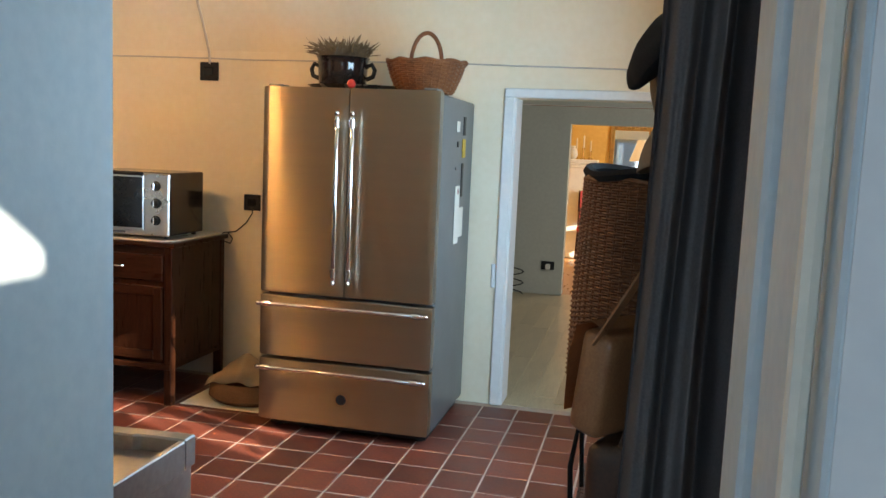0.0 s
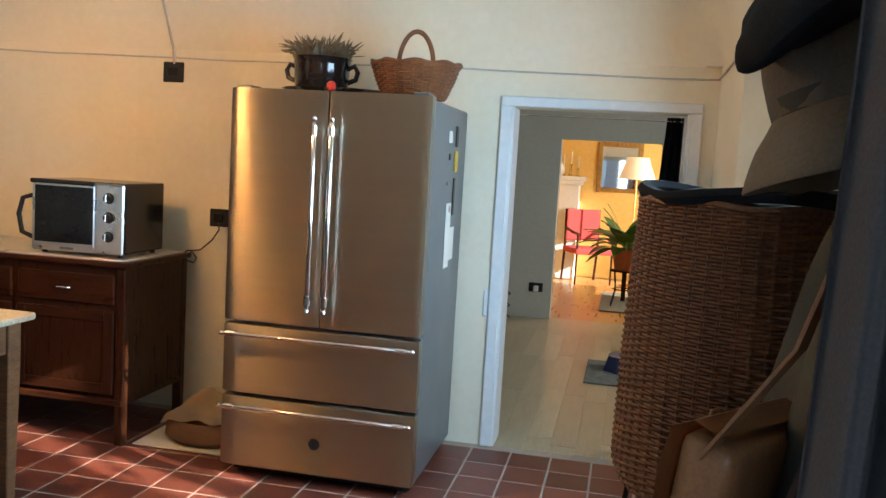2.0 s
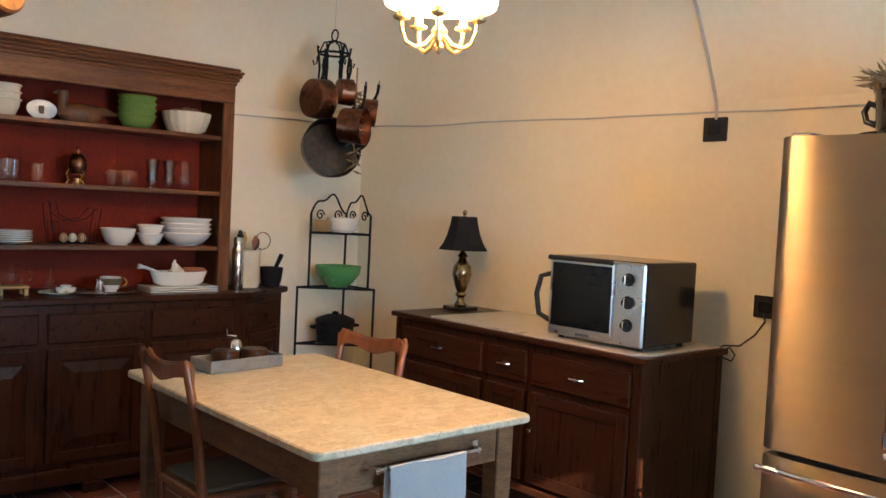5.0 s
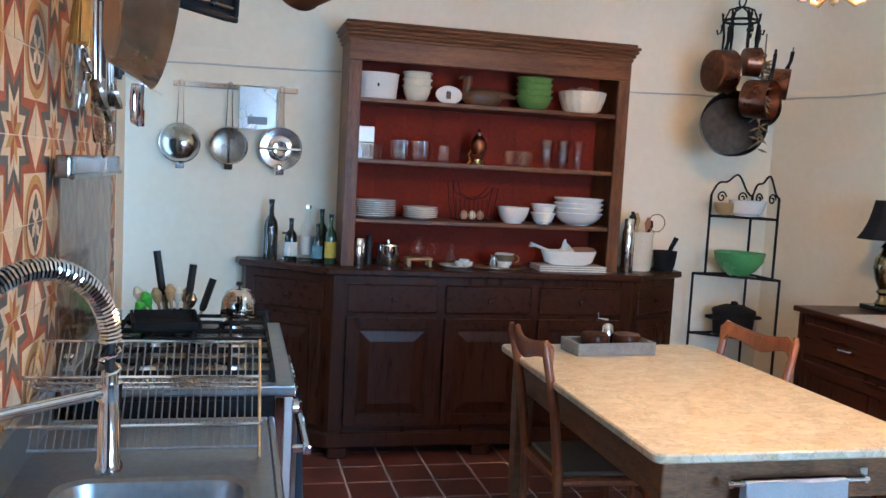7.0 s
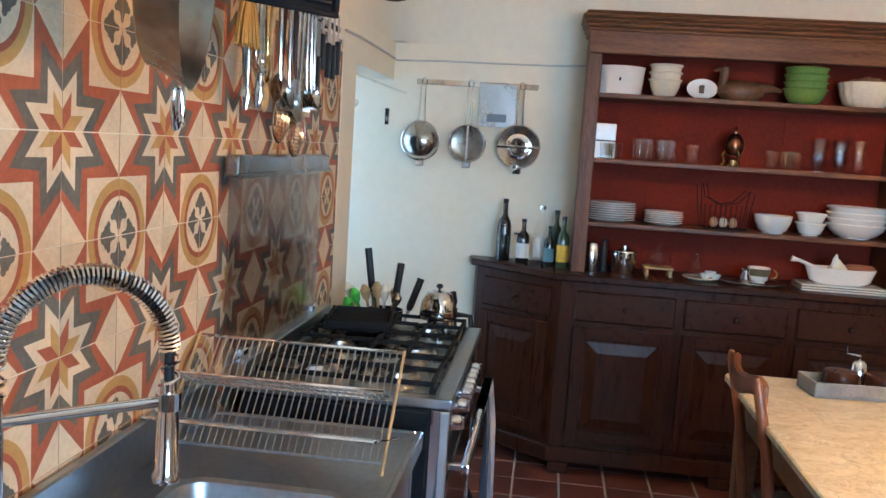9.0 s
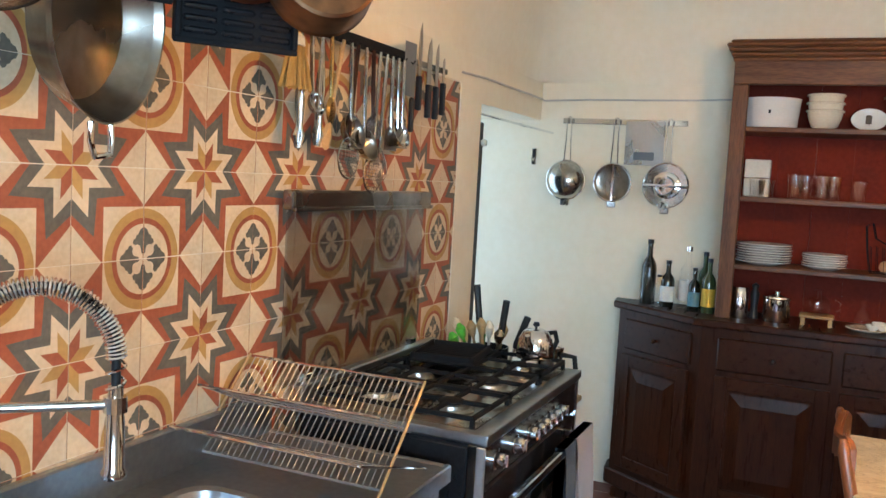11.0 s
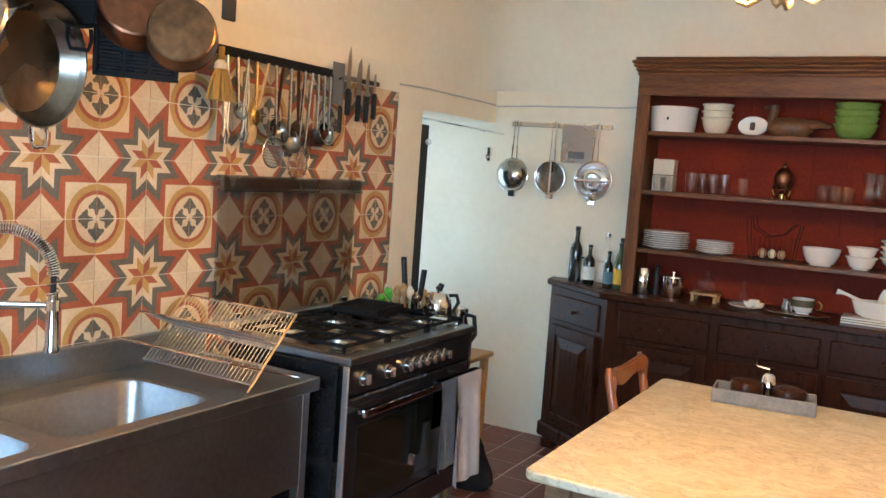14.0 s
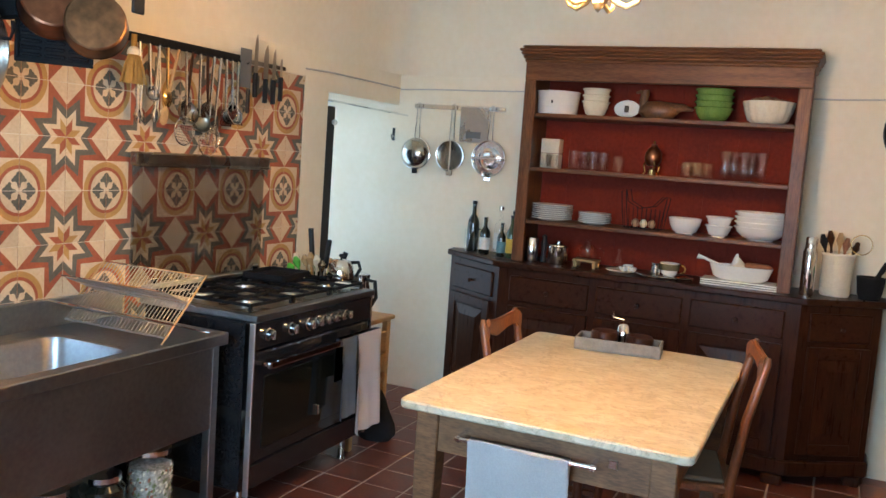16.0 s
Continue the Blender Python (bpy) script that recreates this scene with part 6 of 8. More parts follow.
hung_bowl(1.575, 0.093, "fine mesh sieve hanging on the rail", "mesh")
hung_bowl(1.835, 0.108, "steel food mill with a crank hanging on the rail", "mill")
gt = thing("flat_grater", pose(WX + 0.026, 1.715, 1.845), "flat steel grater hanging on the rail", "grater", WG)
part("plate", box(0, 0.004, -0.095, 0.095, -0.215, 0.0, 0.002), SILVER, gt)
part("slot", box(0.004, 0.006, -0.05, 0.05, -0.19, -0.15, 0.001), GREYPAINT, gt)
hk = thing("wall_hook", pose(WX, 1.145, 1.66), "small iron hook on the white wall", "hook")
part("plate", box(0, 0.006, -0.012, 0.012, -0.05, 0.035, 0.003), CHROME, hk)
part("prong", tube([(0.004, 0, -0.02), (0.03, 0, -0.035), (0.034, 0, -0.01)], 0.004, 6), CHROME, hk)
solid("curtain_rod", tube([(-4.27, 1.15, 1.80), (-5.09, 1.24, 1.775)], 0.006, 8), CHROME, "thin steel curtain rod across the recess", "curtain rod")

# ---- bottles on the hutch ----
BG = "bottles on the hutch"


def bottle(x, y, h, r, mm, label, lab=None, cap=BLACKPLASTIC):
    t = thing("bottle", pose(x, y, 0.966), label, "bottle", BG)
    part("glass", lathe([(0, 0), (r * 0.95, 0), (r, 0.006), (r, h * 0.55), (r * 0.85, h * 0.64), (r * 0.36, h * 0.74), (r * 0.33, h * 0.95), (0, h * 0.95)], 18), mm, t, smooth=True)
    part("cap", lathe([(0, h * 0.93), (r * 0.40, h * 0.93), (r * 0.40, h), (0, h)], 14), cap, t)
    if lab:
        part("label", lathe([(r + 0.0008, h * 0.12), (r + 0.0008, h * 0.45)], 18), lab, t)


bottle(-4.98, 1.80, 0.31, 0.036, BOTTLEDARK, "dark glass wine bottle with a black cap")
bottle(-4.93, 1.80, 0.20, 0.030, GLASS, "small clear bottle of dark vinegar", None)
bottle(-4.91, 1.865, 0.15, 0.030, GLASS, "small clear glass bottle on the hutch")
bottle(-4.93, 1.90, 0.22, 0.032, BOTTLEDARK, "dark bottle with a pale label", PAPER)
bottle(-4.96, 1.985, 0.29, 0.038, GLASS, "clear oil bottle with a steel pourer", PAPER, CHROME)
bottle(-4.87, 2.03, 0.20, 0.026, BOTTLEDARK, "small dark bottle with a blue label", mat("blue_label", (0.12, 0.25, 0.30), bump=0.0))
bottle(-4.99, 2.06, 0.27, 0.032, BOTTLEGREEN, "tall green glass bottle without label", None)
bottle(-4.86, 2.095, 0.25, 0.030, BOTTLEGREEN, "green bottle with a yellow label", YELLOWP)

# ---- crockery on the hutch ----
HG = "crockery on the hutch"
S1, S2, S3, S0 = 1.8125, 1.5085, 1.2085, 0.9655
HXI = -4.91


def bowl_bm(r, h, foot=0.55, t=0.004, n=28, flute=0, amp=0.0, base=0.0):
    prof = [(0, 0), (r * foot, 0), (r * foot, 0.006), (r * (foot + 0.18), h * 0.18), (r * 0.92, h * 0.6), (r, h), (r - t, h), (r * 0.9 - t, h * 0.6), (r * foot, h * 0.16), (0, h * 0.12)]
    return lathe([(a, z + base) for a, z in prof], n, flute=flute, amp=amp)


def dish(name, x, y, z, bm, mm, label, cat="bowl", rz=0):
    return solid(name, bm, mm, label, cat, m=pose(x, y, z, 0, 0, rz), group=HG, smooth=True)


def stack(name, x, y, z, r, h, n, step, mm, label, cat, foot=0.55):
    t = thing(name, pose(x, y, z), label, cat, HG)
    for k in range(n):
        if name == "plate_stack":
            jit = rng.uniform(-0.003, 0.003)
            part("plate", lathe([(0, k * step), (r * 0.55, k * step), (r * 0.62, k * step + 0.003), (r, k * step + 0.013), (r, k * step + 0.0165), (r * 0.6, k * step + 0.008), (0, k * step + 0.006)], 32, m=pose(jit, -jit, 0)), mm, t, smooth=True)
            continue
        q = part({"bowl_stack": "bowl", "cup_stack": "bowl"}[name], bowl_bm(r * (1 - 0.008 * (k % 2)), h, foot, base=k * step), mm, t, smooth=True)
        part("lip", tube(arc((0, 0, h + k * step - 0.004), r * 1.0, 0, 360, 28, "xy")[:-1], 0.0055, 6, closed=True), mm, q, smooth=True)


tub = thing("white_tub", pose(HXI, 2.295, S1), "round white enamel tub with small chips", "tub", HG)
part("body", lathe([(0, 0), (0.105, 0), (0.112, 0.01), (0.122, 0.125), (0.126, 0.13), (0.118, 0.128), (0.106, 0.012), (0, 0.008)], 30), PORCELAIN, tub, smooth=True)
part("chip", box(0.115, 0.119, -0.005, 0.005, 0.06, 0.075, 0.001), BLACKPLASTIC, tub)
stack("cup_stack", HXI, 2.515, S1, 0.074, 0.085, 3, 0.034, CREAMWARE, "stack of ribbed cream bowls", "bowls")
od = thing("oval_plate", pose(-4.93, 2.69, S1 + 0.050, 0, 0, 0), "small oval decorated plate leaning upright", "plate", HG)
part("dish", lathe([(0, 0), (0.06, 0.002), (0.072, 0.010), (0.070, 0.012), (0.055, 0.006), (0, 0.005)], 26, m=Matrix.Rotation(radians(78), 4, "Y") @ Matrix.Diagonal((0.69, 1, 1, 1))), PORCELAIN, od, smooth=True)
part("motif", box(0.007, 0.010, -0.014, 0.010, -0.022, 0.020, 0.004), mat("plate_motif", (0.10, 0.07, 0.05), bump=0.0), od)
dk2 = bmesh.new()
lathe([(0, 0), (0.05, 0.0), (0.078, 0.035), (0.074, 0.07), (0.045, 0.095), (0, 0.10)], 20, bm=dk2, sx=0.75, sy=1.4)
tube([(0, -0.07, 0.05), (0, -0.085, 0.085), (0, -0.078, 0.135), (0, -0.082, 0.155)], 0.027, 10, bm=dk2, taper=[1.2, 0.8, 0.9, 0.9])
tube([(0, -0.10, 0.148), (0, -0.128, 0.140)], 0.010, 8, bm=dk2, taper=[1.1, 0.5])
tube([(0, 0.07, 0.06), (0, 0.13, 0.07), (0, 0.185, 0.058)], 0.026, 8, bm=dk2, taper=[1.3, 0.8, 0.3])
dish("wooden_duck", HXI, 2.865, S1, dk2, mat("carved_wood", (0.17, 0.075, 0.03), (0.08, 0.035, 0.015), rough=0.45, scale=12), "carved wooden bird figure", "figurine")
stack("bowl_stack", HXI, 3.155, S1, 0.098, 0.075, 4, 0.032, GREENWARE, "stack of green ceramic bowls", "bowls")
fb = thing("fluted_bowl", pose(HXI, 3.43, S1), "large fluted cream bowl heaped with nuts", "bowl", HG)
part("bowl", bowl_bm(0.128, 0.115, 0.6, n=64, flute=16, amp=0.03), CREAMWARE, fb, smooth=True)
nuts = bmesh.new()
rng = random.Random(4)
for k in range(46):
    a, r = rng.uniform(0, 6.28), 0.10 * math.sqrt(rng.random())
    bmesh.ops.create_icosphere(nuts, subdivisions=1, radius=rng.uniform(0.012, 0.017), matrix=pose(r * math.cos(a), r * math.sin(a), 0.108 + 0.02 * (1 - r / 0.1) + rng.uniform(0, 0.008)))
tagged(part("nuts", nuts, mat("walnut_shell", (0.28, 0.15, 0.07), (0.17, 0.08, 0.04), rough=0.8, scale=30), fb, smooth=True), kind="stuff")
for z in (0.0, 0.086):
    solid("tin_box", box(-0.04, 0.04, -0.055, 0.055, 0, 0.083, 0.004), CREAMWARE, "square cream storage tin", "tin", m=pose(-4.99, 2.255, S2 + z), group=HG)


def tumbler(x, y, z, r, h, label="clear glass tumbler", stem=False):
    if stem:
        prof = [(0, 0), (r * 0.85, 0), (r * 0.85, 0.004), (r * 0.3, 0.010), (r * 0.75, h * 0.25), (r * 0.62, h * 0.62), (r * 0.95, h), (r * 0.9, h), (r * 0.57, h * 0.62), (r * 0.68, h * 0.26), (0, 0.02)]
    else:
        prof = [(0, 0), (r * 0.82, 0), (r * 0.86, 0.006), (r, h), (r * 0.93, h), (r * 0.78, 0.012), (0, 0.012)]
    solid("glass_tumbler", lathe(prof, 20), GLASS, label + " on the hutch shelf", "glass", m=pose(x, y, z), group="glasses on the hutch", smooth=True)


for y, x in ((2.265, -4.86), (2.305, -4.85), (2.42, -4.90), (2.465, -4.95), (2.53, -4.90), (2.575, -4.95)):
    tumbler(x, y, S2, 0.034, 0.075 if y < 2.4 else 0.105)
tumbler(HXI, 2.675, S2, 0.034, 0.09)
for y, x in ((3.045, -4.93), (3.10, -4.88), (3.15, -4.94)):
    tumbler(x, y, S2, 0.038, 0.085)
for y, x in ((3.245, -4.90), (3.34, -4.90), (3.425, -4.90), (3.28, -4.98), (3.37, -4.98)):
    tumbler(x, y, S2, 0.040, 0.155, "tall waisted clear glass", True)
sm = thing("copper_urn", pose(HXI, 2.862, S2), "small copper and brass urn", "urn", HG)
part("body", lathe([(0, 0.05), (0.03, 0.052), (0.045, 0.085), (0.045, 0.115), (0.03, 0.145), (0.018, 0.155), (0.018, 0.165), (0, 0.172)], 22), COPPER, sm, smooth=True)
part("finial", lathe([(0, 0.17), (0.006, 0.172), (0.009, 0.182), (0, 0.192)], 10), BRASS, sm)
for k in range(3):
    a = 2.09 * k + 0.4
    part("leg", tube([(0.036 * math.cos(a), 0.036 * math.sin(a), 0.075), (0.05 * math.cos(a), 0.05 * math.sin(a), 0.05), (0.04 * math.cos(a), 0.04 * math.sin(a), 0.02), (0.052 * math.cos(a), 0.052 * math.sin(a), 0.0)], 0.0055, 6), BRASS, sm)
part("burner", lathe([(0, 0.0), (0.022, 0.0), (0.024, 0.03), (0.012, 0.04), (0, 0.04)], 14), BRASS, sm, smooth=True)
stack("plate_stack", HXI, 2.315, S3, 0.118, 0.022, 8, 0.011, PORCELAIN, "stack of white dinner plates", "plates", 0.6)
stack("plate_stack", HXI, 2.565, S3, 0.092, 0.02, 6, 0.010, PORCELAIN, "stack of white side plates", "plates", 0.6)
wb = thing("wire_egg_basket", pose(HXI, 2.845, S3), "dark wire hen-shaped egg basket holding three eggs", "basket", HG)
wf = bmesh.new()
hen = [(-0.10, 0.005), (-0.115, 0.10), (-0.125, 0.20), (-0.10, 0.215), (-0.085, 0.15), (-0.02, 0.115), (0.05, 0.13), (0.10, 0.185), (0.125, 0.18), (0.11, 0.09), (0.10, 0.005)]
for x in (-0.055, 0.055):
    tube([(x, y, z) for y, z in hen], 0.0025, 5, bm=wf, closed=True)
    for k in range(9):
        y = -0.095 + 0.023 * k
        tube([(x, y, 0.005), (x, y * 1.08, 0.115)], 0.0012, 4, bm=wf)
for k in range(12):
    y = -0.10 + 0.018 * k
    tube([(-0.055, y, 0.006), (0.055, y, 0.006)], 0.0013, 4, bm=wf)
part("wire_frame", wf, IRON, wb)
for y in (-0.045, 0.0, 0.045):
    part("egg", lathe([(0, 0), (0.012, 0.003), (0.020, 0.015), (0.021, 0.025), (0.015, 0.042), (0, 0.050)], 14, m=pose(0.01, y, 0.008)), mat("brown_egg", (0.52, 0.30, 0.17), bump=0.02) if y else CREAMWARE, wb, smooth=True)
dish("bowl", -4.89, 3.07, S3, bowl_bm(0.088, 0.085, 0.55), PORCELAIN, "single white porcelain bowl on the shelf")
stack("cup_stack", -4.90, 3.245, S3, 0.066, 0.062, 2, 0.045, PORCELAIN, "two stacked white bowls", "bowls")
stack("bowl_stack", -4.92, 3.455, S3, 0.132, 0.07, 4, 0.026, PORCELAIN, "stack of wide white bowls", "bowls", 0.5)
solid("steel_canister", lathe([(0, 0), (0.036, 0), (0.038, 0.004), (0.038, 0.135), (0.034, 0.14), (0, 0.142)], 22), CHROME, "tall polished steel canister", "canister", m=pose(-4.83, 2.235, S0), group=HG, smooth=True)
solid("pepper_mill", lathe([(0, 0), (0.022, 0), (0.014, 0.05), (0.02, 0.11), (0.012, 0.13), (0.016, 0.15), (0, 0.16)], 16), BLACKPLASTIC, "dark turned wooden pepper mill", "mill", m=pose(-4.87, 2.295, S0), group=HG, smooth=True)
sp = thing("steel_pot", pose(-4.84, 2.39, S0), "small polished steel lidded pot", "pot", HG)
part("body", lathe([(0, 0), (0.055, 0), (0.058, 0.005), (0.058, 0.10), (0.062, 0.104), (0, 0.104)], 24), CHROME, sp, smooth=True)
part("lid", lathe([(0.060, 0.104), (0.058, 0.112), (0.01, 0.122), (0.012, 0.135), (0, 0.137)], 24), CHROME, sp, smooth=True)
tb = thing("tea_stand", pose(-4.86, 2.555, S0), "glass teapot on a small wooden stand", "teapot", HG)
part("stand_top", box(-0.055, 0.055, -0.07, 0.07, 0.034, 0.046, 0.004), PINEWOOD, tb)
for x in (-0.04, 0.04):
    for y in (-0.055, 0.055):
        part("stand_leg", box(x - 0.009, x + 0.009, y - 0.009, y + 0.009, 0, 0.035, 0.002), PINEWOOD, tb)
part("pot", lathe([(0, 0.047), (0.04, 0.047), (0.058, 0.075), (0.055, 0.105), (0.03, 0.125), (0.024, 0.13)], 22), GLASS, tb, smooth=True)
part("strainer_tube", lathe([(0.018, 0.06), (0.018, 0.15), (0.022, 0.155), (0, 0.16)], 14), GLASS, tb, smooth=True)
part("handle", tube(arc((0, 0.068, 0.09), 0.026, -80, 100, 10, "yz"), 0.005, 8), GLASS, tb, smooth=True)
cs = thing("cruet", pose(-4.85, 2.755, S0), "glass cruet and cream shells on a small dish", "cruet", HG)
part("dish", lathe([(0, 0), (0.06, 0), (0.085, 0.010), (0.083, 0.013), (0.058, 0.004), (0, 0.004)], 24), CREAMWARE, cs, smooth=True)
part("bottle", lathe([(0, 0.005), (0.026, 0.005), (0.036, 0.03), (0.03, 0.06), (0.012, 0.085), (0.012, 0.105), (0.018, 0.11), (0.012, 0.125), (0, 0.13)], 18, m=pose(-0.02, -0.02, 0)), GLASS, cs, smooth=True)
for k in range(3):
    part("shell", bowl_bm(0.028, 0.026, 0.5, n=16), PORCELAIN, cs, smooth=True).location = (0.02, 0.02 + 0.022 * k, 0.006 + 0.012 * (k == 1))
cu = thing("tea_tray", pose(-4.84, 2.995, S0) @ Matrix.Scale(1.22, 4), "decorated cup and small copper jug on an oval tray", "tray", HG)
part("tray", lathe([(0, 0), (0.10, 0), (0.125, 0.006), (0.124, 0.009), (0.098, 0.004), (0, 0.004)], 26, sx=0.7), WORNSTEEL, cu, smooth=True)
part("cup", bowl_bm(0.043, 0.06, 0.6, n=22), PORCELAIN, cu, smooth=True).location = (0.0, 0.02, 0.006)
part("cup_band", lathe([(0.0405, 0.028), (0.0435, 0.056)], 22, m=pose(0.0, 0.02, 0.006)), mat("cup_band", (0.12, 0.10, 0.05), bump=0.0), cu)
part("cup_handle", tube(arc((0.0, 0.07, 0.042), 0.018, -90, 90, 10, "yz"), 0.0035, 6), BRASS, cu)
part("jug", lathe([(0, 0.004), (0.018, 0.004), (0.022, 0.025), (0.016, 0.05), (0.018, 0.062), (0, 0.062)], 16, m=pose(0.03, -0.035, 0)), CHROME, cu, smooth=True)
gb = thing("sauce_dish", pose(-4.84, 3.385, S0) @ Matrix.Diagonal((1.15, 1.36, 1.12, 1)), "white porcelain casserole with spoons on square plates", "dish", HG)
for k in range(3):
    part("square_plate", prism([(-0.075, -0.14), (0.075, -0.14), (0.075, 0.14), (-0.075, 0.14)], k * 0.010, k * 0.010 + 0.006, bevel=0.002), PORCELAIN, gb)
part("casserole", lathe([(0, 0.027), (0.07, 0.027), (0.09, 0.04), (0.105, 0.095), (0.101, 0.095), (0.086, 0.044), (0, 0.034)], 28, sx=0.62, sy=1.12), PORCELAIN, gb, smooth=True)
part("spoon", tube([(0, -0.06, 0.08), (0, -0.14, 0.115), (0, -0.165, 0.12)], 0.007, 8, taper=[1, 1, 1.8]), PORCELAIN, gb, smooth=True)
part("spoon", tube([(0.02, -0.02, 0.06), (0, -0.02, 0.13), (0, -0.018, 0.15)], 0.012, 8, taper=[2.2, 0.8, 0.3]), PORCELAIN, gb, smooth=True)
part("garlic", lathe([(0, 0.07), (0.03, 0.075), (0.034, 0.095), (0.015, 0.115), (0.004, 0.13), (0, 0.131)], 14, m=pose(0, -0.01, 0)), CREAMWARE, gb, smooth=True)
part("potato", lathe([(0, 0.075), (0.03, 0.08), (0.04, 0.098), (0.03, 0.112), (0, 0.116)], 12, m=pose(0, 0.06, 0), sy=1.4), TERRA, gb, smooth=True)
fk = thing("vacuum_flask", pose(-4.80, 3.71, S0), "slim steel vacuum flask", "flask", HG)
part("body", lathe([(0, 0), (0.032, 0), (0.034, 0.005), (0.034, 0.22), (0.028, 0.24), (0, 0.24)], 22), CHROME, fk, smooth=True)
part("cap", lathe([(0.027, 0.24), (0.027, 0.29), (0.022, 0.296), (0, 0.297)], 20), CHROME, fk, smooth=True)
ck2 = thing("cream_crock", pose(-4.93, 3.84, S0), "cream stoneware crock full of wooden spoons", "crock", HG)
part("crock", lathe([(0, 0), (0.068, 0), (0.074, 0.01), (0.076, 0.20), (0.082, 0.21), (0.080, 0.22), (0.07, 0.215), (0.068, 0.02), (0, 0.02)], 26), CREAMWARE, ck2, smooth=True)
for k, (dx, dy, L, mm) in enumerate(((0.0, -0.03, 0.33, WALNUT), (0.02, 0.02, 0.30, TERRA), (-0.02, 0.05, 0.28, WALNUT), (0.03, -0.05, 0.31, IRON), (-0.03, 0.0, 0.32, PINEWOOD))):
    part("spoon", tube([(dx * 0.5, dy * 0.5, 0.03), (dx * 1.3, dy * 1.3, L * 0.75), (dx * 1.5, dy * 1.5, L * 0.88), (dx * 1.7, dy * 1.7, L)], 0.006, 8, taper=[1, 1, 3.2, 1.5]), mm, ck2, smooth=True)
strainer_b = part("wire_skimmer", tube(arc((0.0, 0.10, 0.27), 0.05, 0, 360, 18, "yz")[:-1], 0.003, 6, closed=True), BRASS, ck2)
mo = thing("mortar", pose(-4.92, 4.0, S0), "black stone mortar with its pestle", "mortar", HG)
part("bowl", lathe([(0, 0), (0.05, 0), (0.05, 0.012), (0.058, 0.03), (0.068, 0.115), (0.058, 0.115), (0.045, 0.04), (0, 0.03)], 22), IRON, mo, smooth=True)
part("pestle", tube([(0, 0, 0.05), (0.0, 0.03, 0.12), (0.0, 0.065, 0.19)], 0.013, 10, taper=[1.3, 0.9, 1.1]), IRON, mo, smooth=True)

# ---- corner rack ----
RKX, RKY = -4.90, 4.48
rk = thing("corner_rack", pose(RKX, RKY, 0), "dark wrought iron corner rack with scrolled top", "rack")


def rack_post(x, y, z0, z1):
    part("post", rod((x, y, z0), (x, y, z1), 0.0075, 8), IRON, rk)


wide, narrow = (((-0.08, -0.26), (0.20, 0.12), (-0.11, 0.11)), ((-0.05, -0.20), (0.16, 0.10), (-0.10, 0.10)))
for x, y in wide:
    rack_post(x, y, 0.0, 0.955)
for x, y in narrow:
    rack_post(x, y, 0.95, 1.41)
for z, pts in ((0.18, wide), (0.60, wide), (0.95, wide), (1.29, narrow)):
    sh = part("shelf_frame", tube([(x, y, z) for x, y in pts], 0.007, 8, closed=True), IRON, rk)
    a, b, c = (Vector((x, y, z)) for x, y in pts)
    for k in range(1, 10):
        part("wire", tube([a.lerp(b, k / 10), a.lerp(c, k / 10)], 0.0025, 5), IRON, sh)
for (xa, ya), (xb, yb) in ((narrow[0], narrow[2]), (narrow[2], narrow[1])):
    a, b = Vector((xa, ya, 0)), Vector((xb, yb, 0))
    L = (b - a).length
    pts = []
    for k in range(17):
        f = k / 16
        pts.append(a.lerp(b, f) + Vector((0, 0, 1.41 + 0.11 * math.sin(math.pi * f) + 0.02 * math.sin(4 * math.pi * f))))
    sc = part("scroll", tube(pts, 0.006, 8), IRON, rk, smooth=True)
    for f, r in ((0.25, 0.035), (0.75, 0.035)):
        cpt = a.lerp(b, f) + Vector((0, 0, 1.40))
        d = (b - a).normalized()
        part("curl", tube([cpt + d * (r * (1 - k / 22) * math.cos(0.5 * k)) + Vector((0, 0, r * (1 - k / 22) * math.sin(0.5 * k))) for k in range(18)], 0.005, 6), IRON, sc, smooth=True)
RG = "bowls on the corner rack"
solid("white_basin", bowl_bm(0.105, 0.09, 0.6), PORCELAIN, "white china bowl on the rack's top shelf", "bowl", m=pose(RKX + 0.01, RKY - 0.0, 1.298), group=RG, smooth=True)
solid("wooden_bowl", bowl_bm(0.06, 0.07, 0.5), PINEWOOD, "pale wooden bowl leaning on the rack", "bowl", m=pose(RKX - 0.03, RKY - 0.12, 1.298), group=RG, smooth=True)
solid("green_bowl", bowl_bm(0.145, 0.13, 0.45), GREENBOWL, "large green enamelled mixing bowl", "bowl", m=pose(RKX + 0.02, RKY - 0.03, 0.959), group=RG, smooth=True)
cp_ = thing("casserole", pose(RKX + 0.01, RKY - 0.03, 0.609), "black cast iron casserole with a lid", "casserole", RG)
part("body", lathe([(0, 0), (0.10, 0), (0.11, 0.01), (0.12, 0.13), (0, 0.13)], 28), IRON, cp_, smooth=True)
part("lid", lathe([(0.125, 0.13), (0.12, 0.145), (0.06, 0.17), (0.02, 0.172), (0.02, 0.19), (0, 0.195)], 28), IRON, cp_, smooth=True)
for sgn in (-1, 1):
    part("handle", tube([(-0.04, sgn * 0.115, 0.10), (-0.03, sgn * 0.155, 0.10), (0.03, sgn * 0.155, 0.10), (0.04, sgn * 0.115, 0.10)], 0.010, 8), IRON, cp_, smooth=True)
